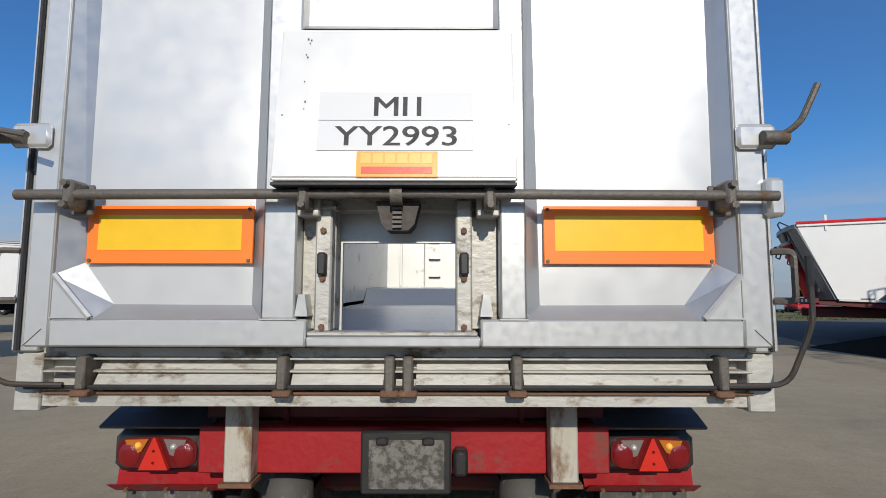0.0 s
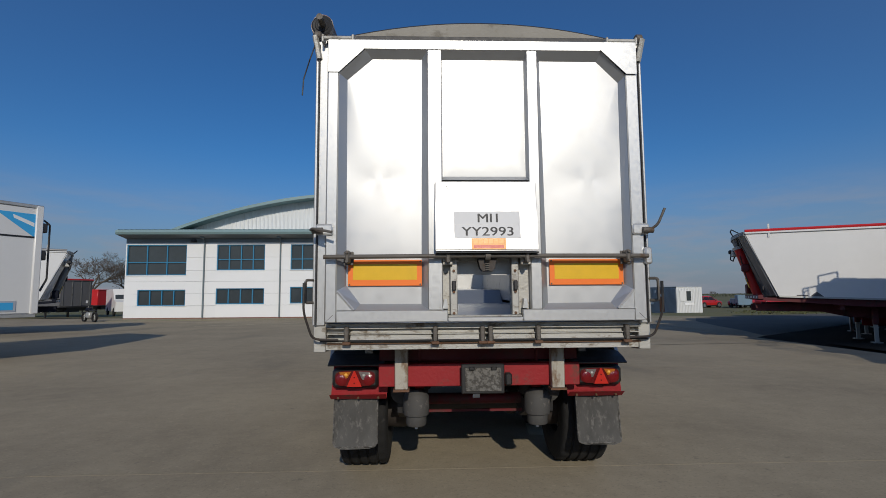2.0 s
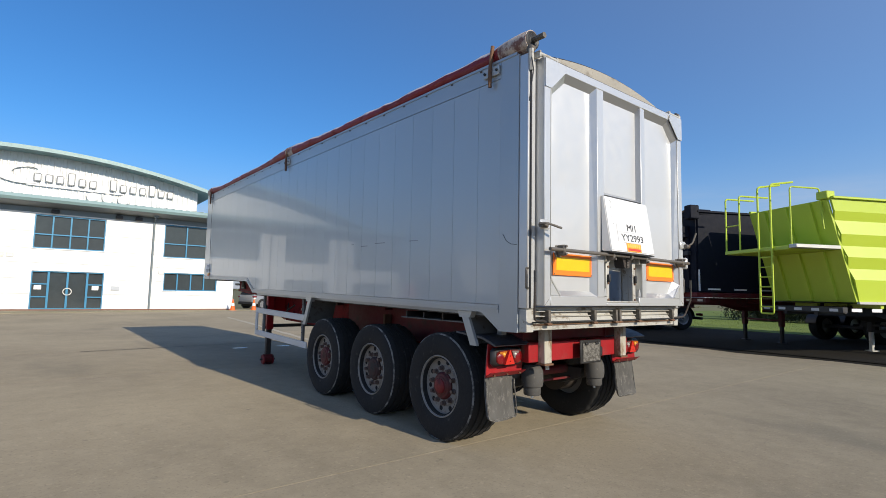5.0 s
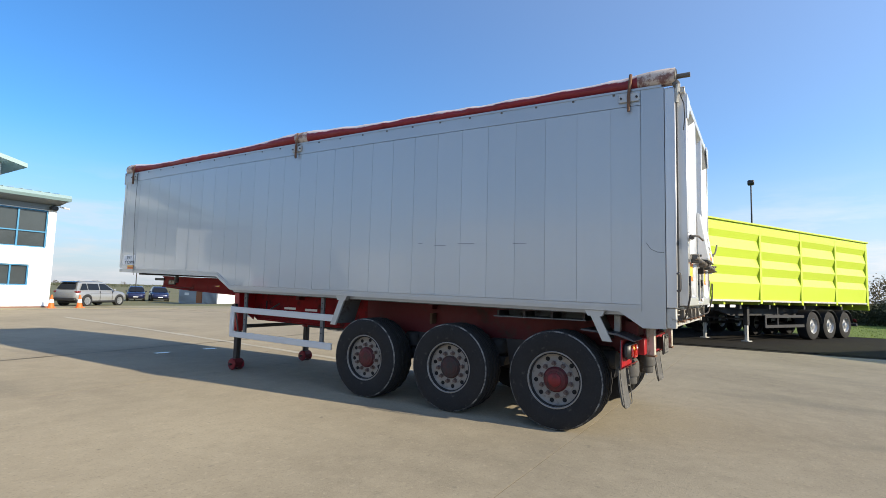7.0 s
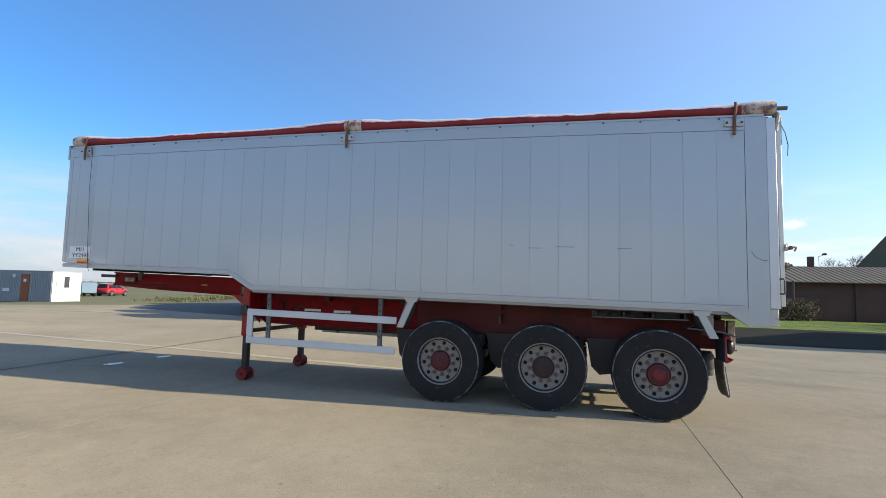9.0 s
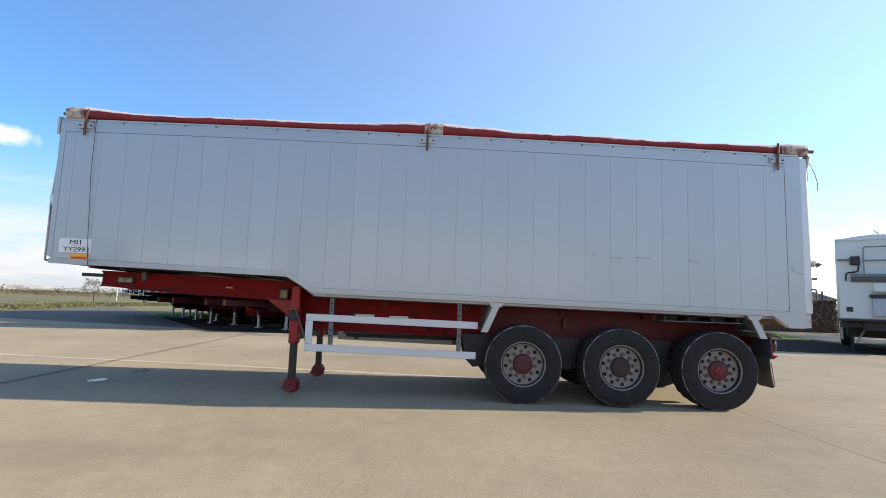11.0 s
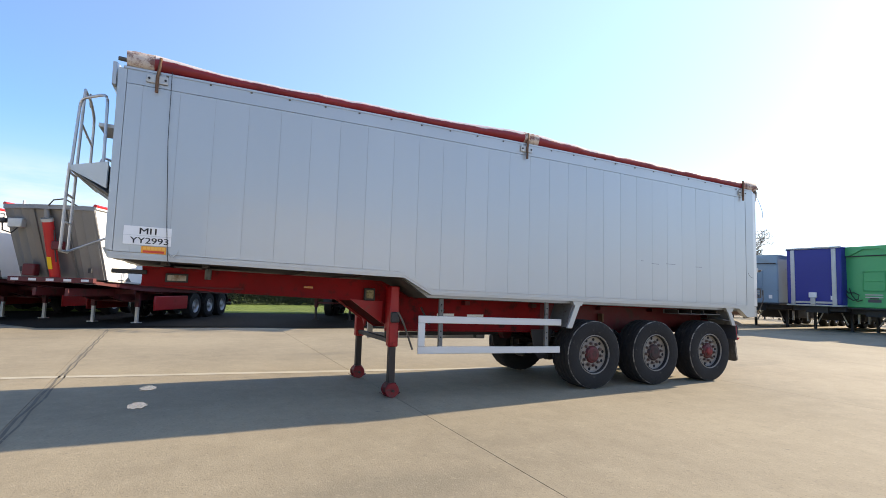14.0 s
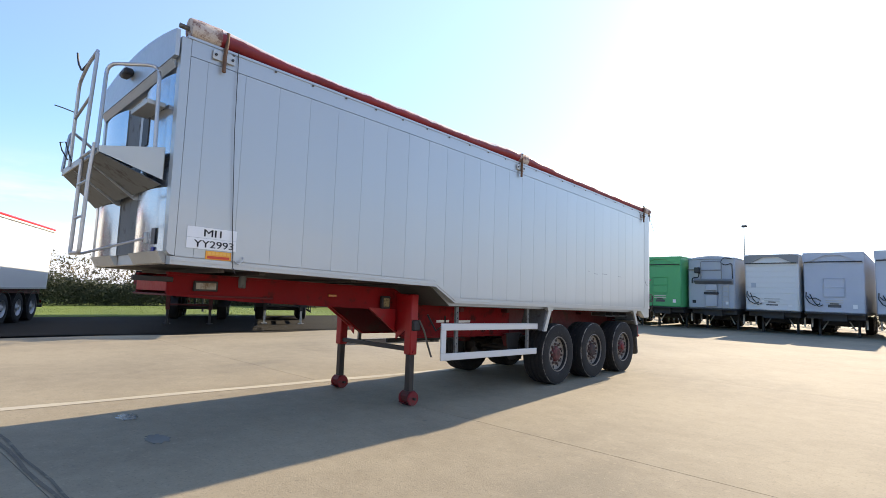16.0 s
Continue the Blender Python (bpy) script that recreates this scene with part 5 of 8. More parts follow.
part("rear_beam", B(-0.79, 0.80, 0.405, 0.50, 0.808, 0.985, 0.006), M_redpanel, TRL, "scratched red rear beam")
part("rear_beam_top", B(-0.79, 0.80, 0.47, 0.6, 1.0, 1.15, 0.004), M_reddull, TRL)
part("low_cross_tube", T([(-0.46, 0.95, 0.60), (0.48, 0.95, 0.60)], 0.05, 10), M_reddull, TRL)
part("low_cross_edge", B(-0.44, 0.47, 0.88, 0.90, 0.50, 0.52), M_reddull, TRL)
part("upper_deck_edge", B(-0.46, 0.46, 9.95, 10.0, 1.26, 1.41, 0.004), M_red, TRL)
part("coupler_plate", B(-0.5, 0.5, 8.9, 10.02, 1.215, 1.235, 0.004), M_reddull, TRL)
part("tow_arm", B(-0.5, -0.44, 9.95, 10.30, 1.35, 1.40, 0.006), M_dark, TRL)
# number board holder
part("plate_holder", B(-0.148, 0.187, 0.315, 0.335, 0.765, 0.992, 0.008), M_blackpl, TRL, "black number board holder")
part("plate_field", B(-0.118, 0.162, 0.309, 0.315, 0.785, 0.962, 0.003), M_plate, TRL, "dirty empty number board")
for x in (-0.09, 0.08):
    part("plate_lamp", B(x, x + 0.045, 0.295, 0.312, 0.945, 0.972, 0.006), M_blackpl, TRL)
part("plate_bracket", B(-0.05, 0.09, 0.335, 0.405, 0.82, 0.95, 0.004), M_dark, TRL)
part("plug_box", B(0.195, 0.250, 0.335, 0.405, 0.82, 0.915, 0.012), M_blackpl, TRL)
part("small_label", B(-0.01, 0.05, 0.866, 0.868, 0.62, 0.66), M_sticker, TRL, smooth=0)
SHEAR[0] = 0.0
for sx in (-1, 1):
    def LX(a):
        return sx * a
    # lamp panel, lamp, mud flap, mudguard
    part("lamp_panel", prism(bm_new(), [(LX(1.185), 0.70), (LX(1.16), 0.985), (LX(0.70), 0.985), (LX(0.74), 0.70)], "y", 0.545, 0.557), M_redpanel, TRL, "chipped red lamp panel", smooth=0)
    part("panel_lip", prism(bm_new(), [(0.545, 0.70), (0.557, 0.70), (0.49, 0.745), (0.478, 0.745)], "x", LX(0.74), LX(1.185)), M_redpanel, TRL, smooth=0)
    part("panel_back", prism(bm_new(), [(LX(1.18), 0.705), (LX(1.155), 0.98), (LX(0.705), 0.98), (LX(0.745), 0.705)], "y", 0.5575, 0.566), M_mudg, TRL, "dark dirty back of the lamp panel", smooth=0)
    for x in (0.80, 0.96, 1.12):
        part("panel_bolt", T([(LX(x), 0.512, 0.72), (LX(x), 0.498, 0.715)], 0.009, 6), M_rust, TRL)
    bm = B(LX(1.165) if sx < 0 else LX(0.795), LX(0.795) if sx < 0 else LX(1.165), 0.47, 0.546, 0.795, 0.955, 0.028)
    lamp = part("tail_lamp", bm, M_blackpl, TRL, "rear lamp cluster with red reflective triangle")
    xc = LX(0.985)
    # from the outside in: red, amber, triangle, clear, red
    rim_ = [(LX(0.98) + 0.158 * math.copysign(abs(math.cos(a)) ** 0.45, math.cos(a)), 0.875 + 0.060 * math.copysign(abs(math.sin(a)) ** 0.55, math.sin(a))) for a in np.linspace(0, 2 * math.pi, 33)[:-1]]
    part("lens_plate", prism(bm_new(), rim_, "y", 0.4625, 0.471), M_lampred, lamp, "dark red lens plate", smooth=30)
    for nm, a, m in (("red_lens", 1.088, M_lampred2), ("red_lens", 0.874, M_lampred2)):
        part(nm, lathe(bm_new(), [(0.02, 0.047), (-0.002, 0.046), (-0.008, 0.036), (-0.011, 0.016)], 24, "y"), m, lamp, at=pose(LX(a), 0.462, 0.866) @ Matrix.Diagonal((0.92, 1, 1.05, 1)))
    part("amber_lens", prism(bm_new(), [(LX(1.105), 0.925), (LX(1.012), 0.928), (LX(1.040), 0.880), (LX(1.062), 0.872), (LX(1.095), 0.900)], "y", 0.455, 0.4635), M_lampamb, lamp, smooth=0)
    part("clear_lens", prism(bm_new(), [(LX(0.862), 0.925), (LX(0.952), 0.928), (LX(0.925), 0.868), (LX(0.905), 0.862), (LX(0.872), 0.900)], "y", 0.455, 0.4635), M_lampclr, lamp, smooth=0)
    part("amber_bulb", lathe(bm_new(), [(0.0, 0.014), (-0.006, 0.011), (-0.010, 0.005)], 12, "y"), M_badgel, lamp, at=pose(LX(1.052), 0.455, 0.903))
    part("clear_bulb", lathe(bm_new(), [(0.0, 0.014), (-0.006, 0.011), (-0.010, 0.005)], 12, "y"), M_galv, lamp, at=pose(LX(0.912), 0.455, 0.898))
    part("triangle_reflector", prism(bm_new(), [(xc - 0.058, 0.812), (xc + 0.058, 0.812), (xc + 0.004, 0.936), (xc - 0.004, 0.936)], "y", 0.446, 0.464), M_lamptri, lamp, smooth=0)
    for z in (0.84, 0.885):
        part("reflector_screw", T([(xc, 0.447, z), (xc, 0.443, z)], 0.006, 6), M_lampred, lamp)
    # flap
    bm = bm_new()
    bmesh.ops.create_grid(bm, x_segments=6, y_segments=8, size=0.5)
    for v in bm.verts:
        u, w = v.co.x, v.co.y + 0.5
        yb = 0.575 - 0.05 * (1 - w) ** 2 + 0.012 * math.sin(u * 5 + sx)
        corner = 0.03 if (w < 0.05 and abs(u) > 0.45) else 0
        v.co = Vector((LX(0.985 - u * 0.355 * (1 - corner)), yb, 0.315 + w * 0.40 + corner * 0.8))
    ex = bmesh.ops.extrude_face_region(bm, geom=bm.faces[:])
    for v in ex["geom"]:
        if isinstance(v, bmesh.types.BMVert):
            v.co.y += 0.012
    flap = part("mud_flap", bm, M_flap, TRL, "dusty black rubber mud flap", smooth=60)
    part("flap_edge", T(arc_pts([(LX(0.811), 0.566, 0.66), (LX(0.810), 0.522, 0.33), (LX(1.160), 0.522, 0.33), (LX(1.159), 0.566, 0.66)], 0.04), 0.0055, 6), M_plate, flap, "pale dusty flap edge")
    prof = [(0.50, 1.02), (0.42, 0.985), (0.43, 0.975), (0.60, 1.03), (0.95, 1.06), (0.95, 1.075), (0.60, 1.05)]
    part("mudguard", prism(bm_new(), prof, "x", LX(0.75), LX(1.19)), M_mudg, TRL, "dark plastic mudguard", smooth=0)
    part("mudguard_stalk", B(*sorted((LX(0.86), LX(0.92))), 0.62, 0.68, 1.04, 1.22), M_galv, TRL)
    # air unit under the beam
    part("brake_unit", lathe(bm_new(), [(-0.13, 0.075), (-0.12, 0.082), (-0.05, 0.084), (-0.045, 0.10), (0.0, 0.108), (0.10, 0.105), (0.13, 0.09), (0.16, 0.06)], 20, "z"), M_bag, TRL, "grey brake chamber", at=pose(LX(0.50), 0.62, 0.60))
    part("brake_rod", T([(LX(0.50), 0.62, 0.44), (LX(0.50), 0.62, 0.48)], 0.012, 6), M_sticker, TRL)
    part("air_tank", lathe(bm_new(), [(-0.25, 0.06), (-0.23, 0.10), (0.23, 0.10), (0.25, 0.06)], 18, "y"), M_bag, TRL, at=pose(LX(0.62), 0.95, 0.72))
    for i, y in enumerate((1.245, 2.555, 3.865)):
        wheel(TRL, LX(0.965), y, 0.518, sx, True, grimy=(False, True, "red")[i], spin=0.3 * i + 0.2)
        part("axle", T([(LX(0.0), y, 0.515), (LX(0.80), y, 0.515)], 0.065, 12), M_leg, TRL)
        part("trailing_arm", tube(bm_new(), [(LX(0.52), y + 0.55, 0.72), (LX(0.52), y, 0.58), (LX(0.52), y - 0.35, 0.66)], 0.05, 6), M_leg, TRL)
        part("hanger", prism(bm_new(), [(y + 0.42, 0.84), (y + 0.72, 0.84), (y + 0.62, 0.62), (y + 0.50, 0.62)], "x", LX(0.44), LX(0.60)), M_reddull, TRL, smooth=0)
        part("brake_drum", lathe(bm_new(), [(-0.14, 0.10), (-0.13, 0.205), (0.09, 0.21), (0.11, 0.19), (0.11, 0.10)], 28, "x"), M_leg, TRL, "dark greasy brake drum", at=pose(LX(0.70), y, 0.518))
        part("brake_lever", prism(bm_new(), [(y + 0.20, 0.62), (y + 0.27, 0.62), (y + 0.25, 0.38), (y + 0.21, 0.38)], "x", LX(0.50), LX(0.53)), M_leg, TRL)
        part("hanger_plate", prism(bm_new(), [(y + 0.40, 0.86), (y + 0.80, 0.86), (y + 0.74, 0.50), (y + 0.64, 0.40), (y + 0.50, 0.42)], "x", LX(0.605), LX(0.625)), M_dark, TRL, "dark suspension hanger plate", smooth=0)
        part("spring_seat", prism(bm_new(), [(y - 0.52, 0.64), (y - 0.20, 0.64), (y - 0.10, 0.50), (y - 0.22, 0.44), (y - 0.50, 0.54)], "x", LX(0.42), LX(0.66)), M_dark, TRL)
        part("damper", T([(LX(0.64), y - 0.08, 0.46), (LX(0.62), y + 0.40, 0.82)], 0.035, 8), M_dark, TRL)
        part("brake_pot", lathe(bm_new(), [(-0.10, 0.05), (-0.09, 0.082), (0.0, 0.088), (0.02, 0.082), (0.08, 0.08), (0.09, 0.05)], 16, "y"), M_leg, TRL, at=pose(LX(0.42), y + 0.30, 0.44))
        part("air_bag", lathe(bm_new(), [(-0.11, 0.09), (-0.08, 0.12), (0, 0.125), (0.06, 0.12), (0.09, 0.09)], 18, "z"), M_rubber, TRL, at=pose(LX(0.52), y - 0.36, 0.76))
    # landing legs
    part("leg_case", B(*sorted((LX(0.715), LX(0.845))), 6.965, 7.095, 0.66, 1.46, 0.012), M_red, TRL, "red landing leg")
    part("leg_tube", B(*sorted((LX(0.735), LX(0.825))), 6.985, 7.075, 0.10, 0.70, 0.008), M_leg, TRL, "greasy inner leg")
    foot = part("leg_foot", lathe(bm_new(), [(-0.098, 0.04), (-0.098, 0.088), (-0.082, 0.096), (-0.070, 0.060), (0.070, 0.060), (0.082, 0.096), (0.098, 0.088), (0.098, 0.04)], 24, "x"), M_redfoot, TRL, "round red roller foot", at=pose(LX(0.78), 7.03, 0.096))
    part("foot_yoke", prism(bm_new(), [(6.965, 0.06), (7.095, 0.06), (7.115, 0.13), (7.085, 0.19), (6.975, 0.19), (6.945, 0.13)], "x", LX(0.715), LX(0.845)), M_reddull, TRL)
    part("foot_pin", T([(LX(0.64), 7.03, 0.096), (LX(0.92), 7.03, 0.096)], 0.018, 8), M_leg, foot)
    part("foot_shoe", prism(bm_new(), [(6.90 + 0.26 * i / 8, 0.052 - 0.048 * math.sin(math.pi * i / 8)) for i in range(9)] + [(7.16 - 0.26 * i / 8, 0.062 - 0.048 * math.sin(math.pi * (8 - i) / 8)) for i in range(9)], "x", LX(0.735), LX(0.825)), M_reddull, foot)
    part("leg_stud", T([(LX(0.70), 7.03, 0.70), (LX(0.86), 7.03, 0.70)], 0.022, 8), M_red, TRL)
    part("leg_gusset", prism(bm_new(), [(7.09, 1.25), (7.55, 1.27), (7.10, 0.95)], "x", LX(0.50), LX(0.52)), M_red, TRL, smooth=0)
    part("leg_wing", prism(bm_new(), [(LX(0.48), 0.84), (LX(0.715), 1.02), (LX(0.715), 1.46), (LX(0.48), 1.46)], "y", 7.02, 7.04), M_red, TRL, smooth=0)
part("leg_cross", B(-0.72, 0.72, 7.0, 7.06, 0.70, 0.76, 0.006), M_dark, TRL)
part("crank_gear", B(-0.90, -0.845, 6.97, 7.09, 0.98, 1.12, 0.012), M_dark, TRL)
part("crank_handle", T(arc_pts([(-0.90, 7.0, 1.12), (-0.93, 6.93, 0.98), (-0.93, 6.86, 0.80), (-0.95, 6.80, 0.63)], 0.05), 0.013, 8), M_bar, TRL, "dark crank handle")
LAMPBOX = part("side_lamp_box", B(-0.555, -0.50, 7.215, 7.365, 1.255, 1.425, 0.01), M_dark, TRL, "dark side box with a yellowed lens")
part("box_lens", B(-0.562, -0.553, 7.24, 7.34, 1.285, 1.395, 0.006), mat("yellowed_lens", (0.30, 0.25, 0.12), 0.5, 0, 0.25, 30.0, 0.1, 60, dirt=(0.10, 0.075, 0.04), dirt_at=0.52), LAMPBOX, "yellowed lens")
DATA = part("data_plate", B(-0.512, -0.482, 9.52, 9.76, 1.418, 1.522, 0.006), M_dark, TRL, "dark framed data plate")
part("plate_face", B(-0.515, -0.512, 9.542, 9.738, 1.438, 1.502), M_post, DATA, "pale worn plate face", smooth=0)
part("air_coupling", lathe(bm_new(), [(-0.06, 0.02), (-0.055, 0.036), (0.05, 0.040), (0.07, 0.03)], 14, "z"), M_oldsteel, TRL, "dull air coupling", at=pose(-0.60, 9.31, 1.52))
part("coupling_stalk", T([(-0.60, 9.31, 1.56), (-0.60, 9.31, 1.635)], 0.018, 8), M_leg, TRL)
for y in (7.55, 8.25, 9.35, 9.75):
    z = 1.452 + SLOPE * y
    part("floor_bearer", B(-1.10, 1.10, y - 0.03, y + 0.03, z, z + 0.038), M_leg, TRL)
part("cable_tray", B(0.30, 0.36, 4.7, 6.5, 0.70, 0.76, 0.006), M_dark, TRL)
part("cable_bundle", T([(-0.60, 6.55, 1.18), (-0.68, 6.45, 0.95), (-0.72, 6.30, 1.05), (-0.62, 6.2, 1.15)], 0.014, 6), M_blackpl, TRL)
for y, z in ((6.1, 1.07), (5.6, 1.06)):
    part("chassis_label", B(-0.4835, -0.4815, y - 0.14, y + 0.14, z - 0.018, z + 0.018), M_sticker, TRL, smooth=0)
part("amber_marker", B(-0.50, -0.481, 8.05, 8.17, 1.395, 1.425, 0.004), M_lampamb, TRL)
part("underbody_shelf", B(-1.12, -0.80, 0.92, 1.98, 1.150, 1.160), M_oldsteel, TRL, "dull steel shelf under the floor")
part("shelf_back", B(-0.80, -0.79, 0.92, 1.98, 1.16, 1.222), M_oldsteel, TRL)
for y in (0.95, 1.30, 1.62, 1.94):
    part("shelf_divider", B(-1.08, -0.79, y - 0.012, y + 0.012, 1.16, 1.222), M_leg, TRL)
part("leaf_bracket", B(-0.60, -0.485, 3.16, 3.20, 0.98, 1.12, 0.006), M_rust, TRL)

# side guards
SHEAR[0] = 0.016
for sx in (-1, 1):
    a, b = sorted((sx * 1.125, sx * 1.10))
    guard = part("side_guard", B(a, b, 4.48, 6.795, 0.885, 0.980, 0.006), M_guard, TRL, "white painted side guard rail")
    part("guard_rail", B(a, b, 4.50, 6.795, 0.485, 0.580, 0.006), M_guard, guard)
    part("guard_end", B(a, b, 6.70, 6.795, 0.580, 0.885, 0.004), M_guard, guard)
    for y in (4.73, 6.46):
        part("guard_post", B(*sorted((sx * 1.098, sx * 1.06)), y - 0.03, y + 0.03, 0.50, 1.26, 0.004), M_oldsteel, guard)
        for z in (0.70, 0.78, 1.05, 1.13):
            part("post_hole", T([(sx * 1.0985, y, z), (sx * 1.0995, y, z)], 0.011, 8), M_hole, guard)
SHEAR[0] = 0.0


# ---- trailers parked round the yard ----
def running_gear(t, wheel_x, leg_x, z_deck, beam, legm=None, guard=None, box_col=None, z_front=None):
    """Chassis, three axles and landing legs; x runs to the rear, y across."""
    for y in (-0.46, 0.46):
        part("chassis_beam", prism(bm_new(), [(0.3, z_deck - 0.22), (2.2, z_deck - 0.24), (3.0, z_deck - 0.42), (wheel_x + 3.6, z_deck - 0.38), (wheel_x + 3.6, z_deck), (0.3, z_deck)], "y", y - 0.05, y + 0.05), beam, t, smooth=0)
    for x in ((2.4,) if z_front else (0.35, 2.4)) + (leg_x + 0.7, wheel_x - 0.6, wheel_x + 2.4):
        part("cross_member", B(x, x + 0.1, -1.15, 1.15, z_deck - 0.16, z_deck - 0.02), beam, t)
    for i in range(3):
        x = wheel_x + 1.31 * i
        part("axle", T([(x, -0.9, 0.5), (x, 0.9, 0.5)], 0.07, 8), M_dark, t)
        for sy in (-1, 1):
            wheel(t, x, sy * 1.0, 0.515, sy, False, lateral="y")
            arc = [(x + math.cos(a) * 0.60, 0.53 + math.sin(a) * 0.58) for a in np.linspace(0.15, math.pi - 0.15, 9)]
            part("mudguard", prism(bm_new(), arc + [(px, pz - 0.025) for px, pz in reversed(arc)], "y", sy * 0.80, sy * 1.22), M_blackpl, t)
    for sy in (-1, 1):
        part("leg_case", B(leg_x - 0.07, leg_x + 0.07, sy * 0.75 - 0.07, sy * 0.75 + 0.07, 0.55, z_deck - 0.1, 0.01), beam, t)
        part("leg_tube", B(leg_x - 0.045, leg_x + 0.045, sy * 0.75 - 0.045, sy * 0.75 + 0.045, 0.03, 0.6), legm or M_galv, t)
        part("leg_foot", B(leg_x - 0.12, leg_x + 0.12, sy * 0.75 - 0.12, sy * 0.75 + 0.12, 0.0, 0.03), legm or M_galv, t)
        if guard:
            part("side_guard", B(leg_x + 0.35, wheel_x - 0.7, sy * 1.18 - 0.015, sy * 1.18 + 0.015, 0.82, 0.92), guard, t)
            part("side_guard", B(leg_x + 0.35, wheel_x - 0.7, sy * 1.18 - 0.015, sy * 1.18 + 0.015, 0.48, 0.58), guard, t)
            part("guard_end", B(leg_x + 0.35, leg_x + 0.43, sy * 1.18 - 0.014, sy * 1.18 + 0.014, 0.58, 0.82), guard, t)
            part("guard_post", B(leg_x + 1.2, leg_x + 1.26, sy * 1.15 - 0.014, sy * 1.15 + 0.014, 0.58, z_deck - 0.1), M_dark, t)
        if box_col:
            part("side_box", B(leg_x + 0.25, wheel_x - 0.72, sy * 1.17 - 0.03, sy * 1.17 + 0.03, 0.42, 0.93, 0.02), box_col, t)
    part("leg_cross", B(leg_x - 0.03, leg_x + 0.03, -0.7, 0.7, 0.72, 0.78), beam, t)
    part("rear_bumper", B(wheel_x + 3.55, wheel_x + 3.65, -1.2, 1.2, 0.45, 0.57, 0.01), M_dark, t)
    for sy in (-1, 1):
        part("bumper_post", B(wheel_x + 3.5, wheel_x + 3.6, sy * 0.5 - 0.04, sy * 0.5 + 0.04, 0.5, z_deck - 0.1), M_dark, t)
        part("tail_lamp", B(wheel_x + 3.66, wheel_x + 3.70, sy * 0.95 - 0.2, sy * 0.95 + 0.2, 0.62, 0.74, 0.01), M_lampred, t)
    part("front_beam", B(0.25, 0.4, -1.22, 1.22, (z_front or z_deck) - 0.14, z_front or z_deck, 0.01), beam, t)
    for i in range(5):
        y = -1.1 + i * 0.5
        part("front_reflector", B(0.246, 0.25, y, y + 0.22, (z_front or z_deck) - 0.11, (z_front or z_deck) - 0.04), M_gatesticker, t, smooth=0)


def hull(t, L, z0, z1, w, nose, tail, material, name="body", label="", inner=None, wall=0.05, z0b=None):
    """An open tub: two sides, sloping front and rear, floor; the front leans by nose, the rear by tail."""
    for sy in (-1, 1):
        part("side_wall", prism(bm_new(), [(nose, z0), (L * 0.62, z0b or z0), (L - tail, z0b or z0), (L, z1), (0.0, z1)], "y", sy * w, sy * (w - wall)), material, t, label, smooth=0)
    a = w - wall
    part("front_wall", plate(bm_new(), [(nose, -a, z0), (nose, a, z0), (0.0, a, z1), (0.0, -a, z1)], -wall), inner or material, t, smooth=0)
    part("tail_door", plate(bm_new(), [(L - tail, -a, z0b or z0), (L - tail, a, z0b or z0), (L, a, z1), (L, -a, z1)], wall), material, t, smooth=0)
    part("tub_floor", prism(bm_new(), [(nose, z0 + 0.002), (L * 0.62, (z0b or z0) + 0.002), (L - tail, (z0b or z0) + 0.002), (L - tail, (z0b or z0) + 0.06), (L * 0.62, (z0b or z0) + 0.06), (nose, z0 + 0.06)], "y", -a, a), M_dark, t, smooth=0)
    for sy in (-1, 1):
        part("top_edge", B(-0.03, L + 0.03, sy * w - 0.05, sy * w + 0.03, z1, z1 + 0.07, 0.015), material, t)


def front_ladder(t, x, y, z0, z1, material):
    for dy in (0, 0.34):
        part("ladder_rail", T([(x, y + dy, z0), (x, y + dy, z1)], 0.018, 6), material, t)
    for z in np.arange(z0 + 0.1, z1, 0.28):
        part("ladder_rung", T([(x, y, z), (x, y + 0.34, z)], 0.014, 6), material, t)


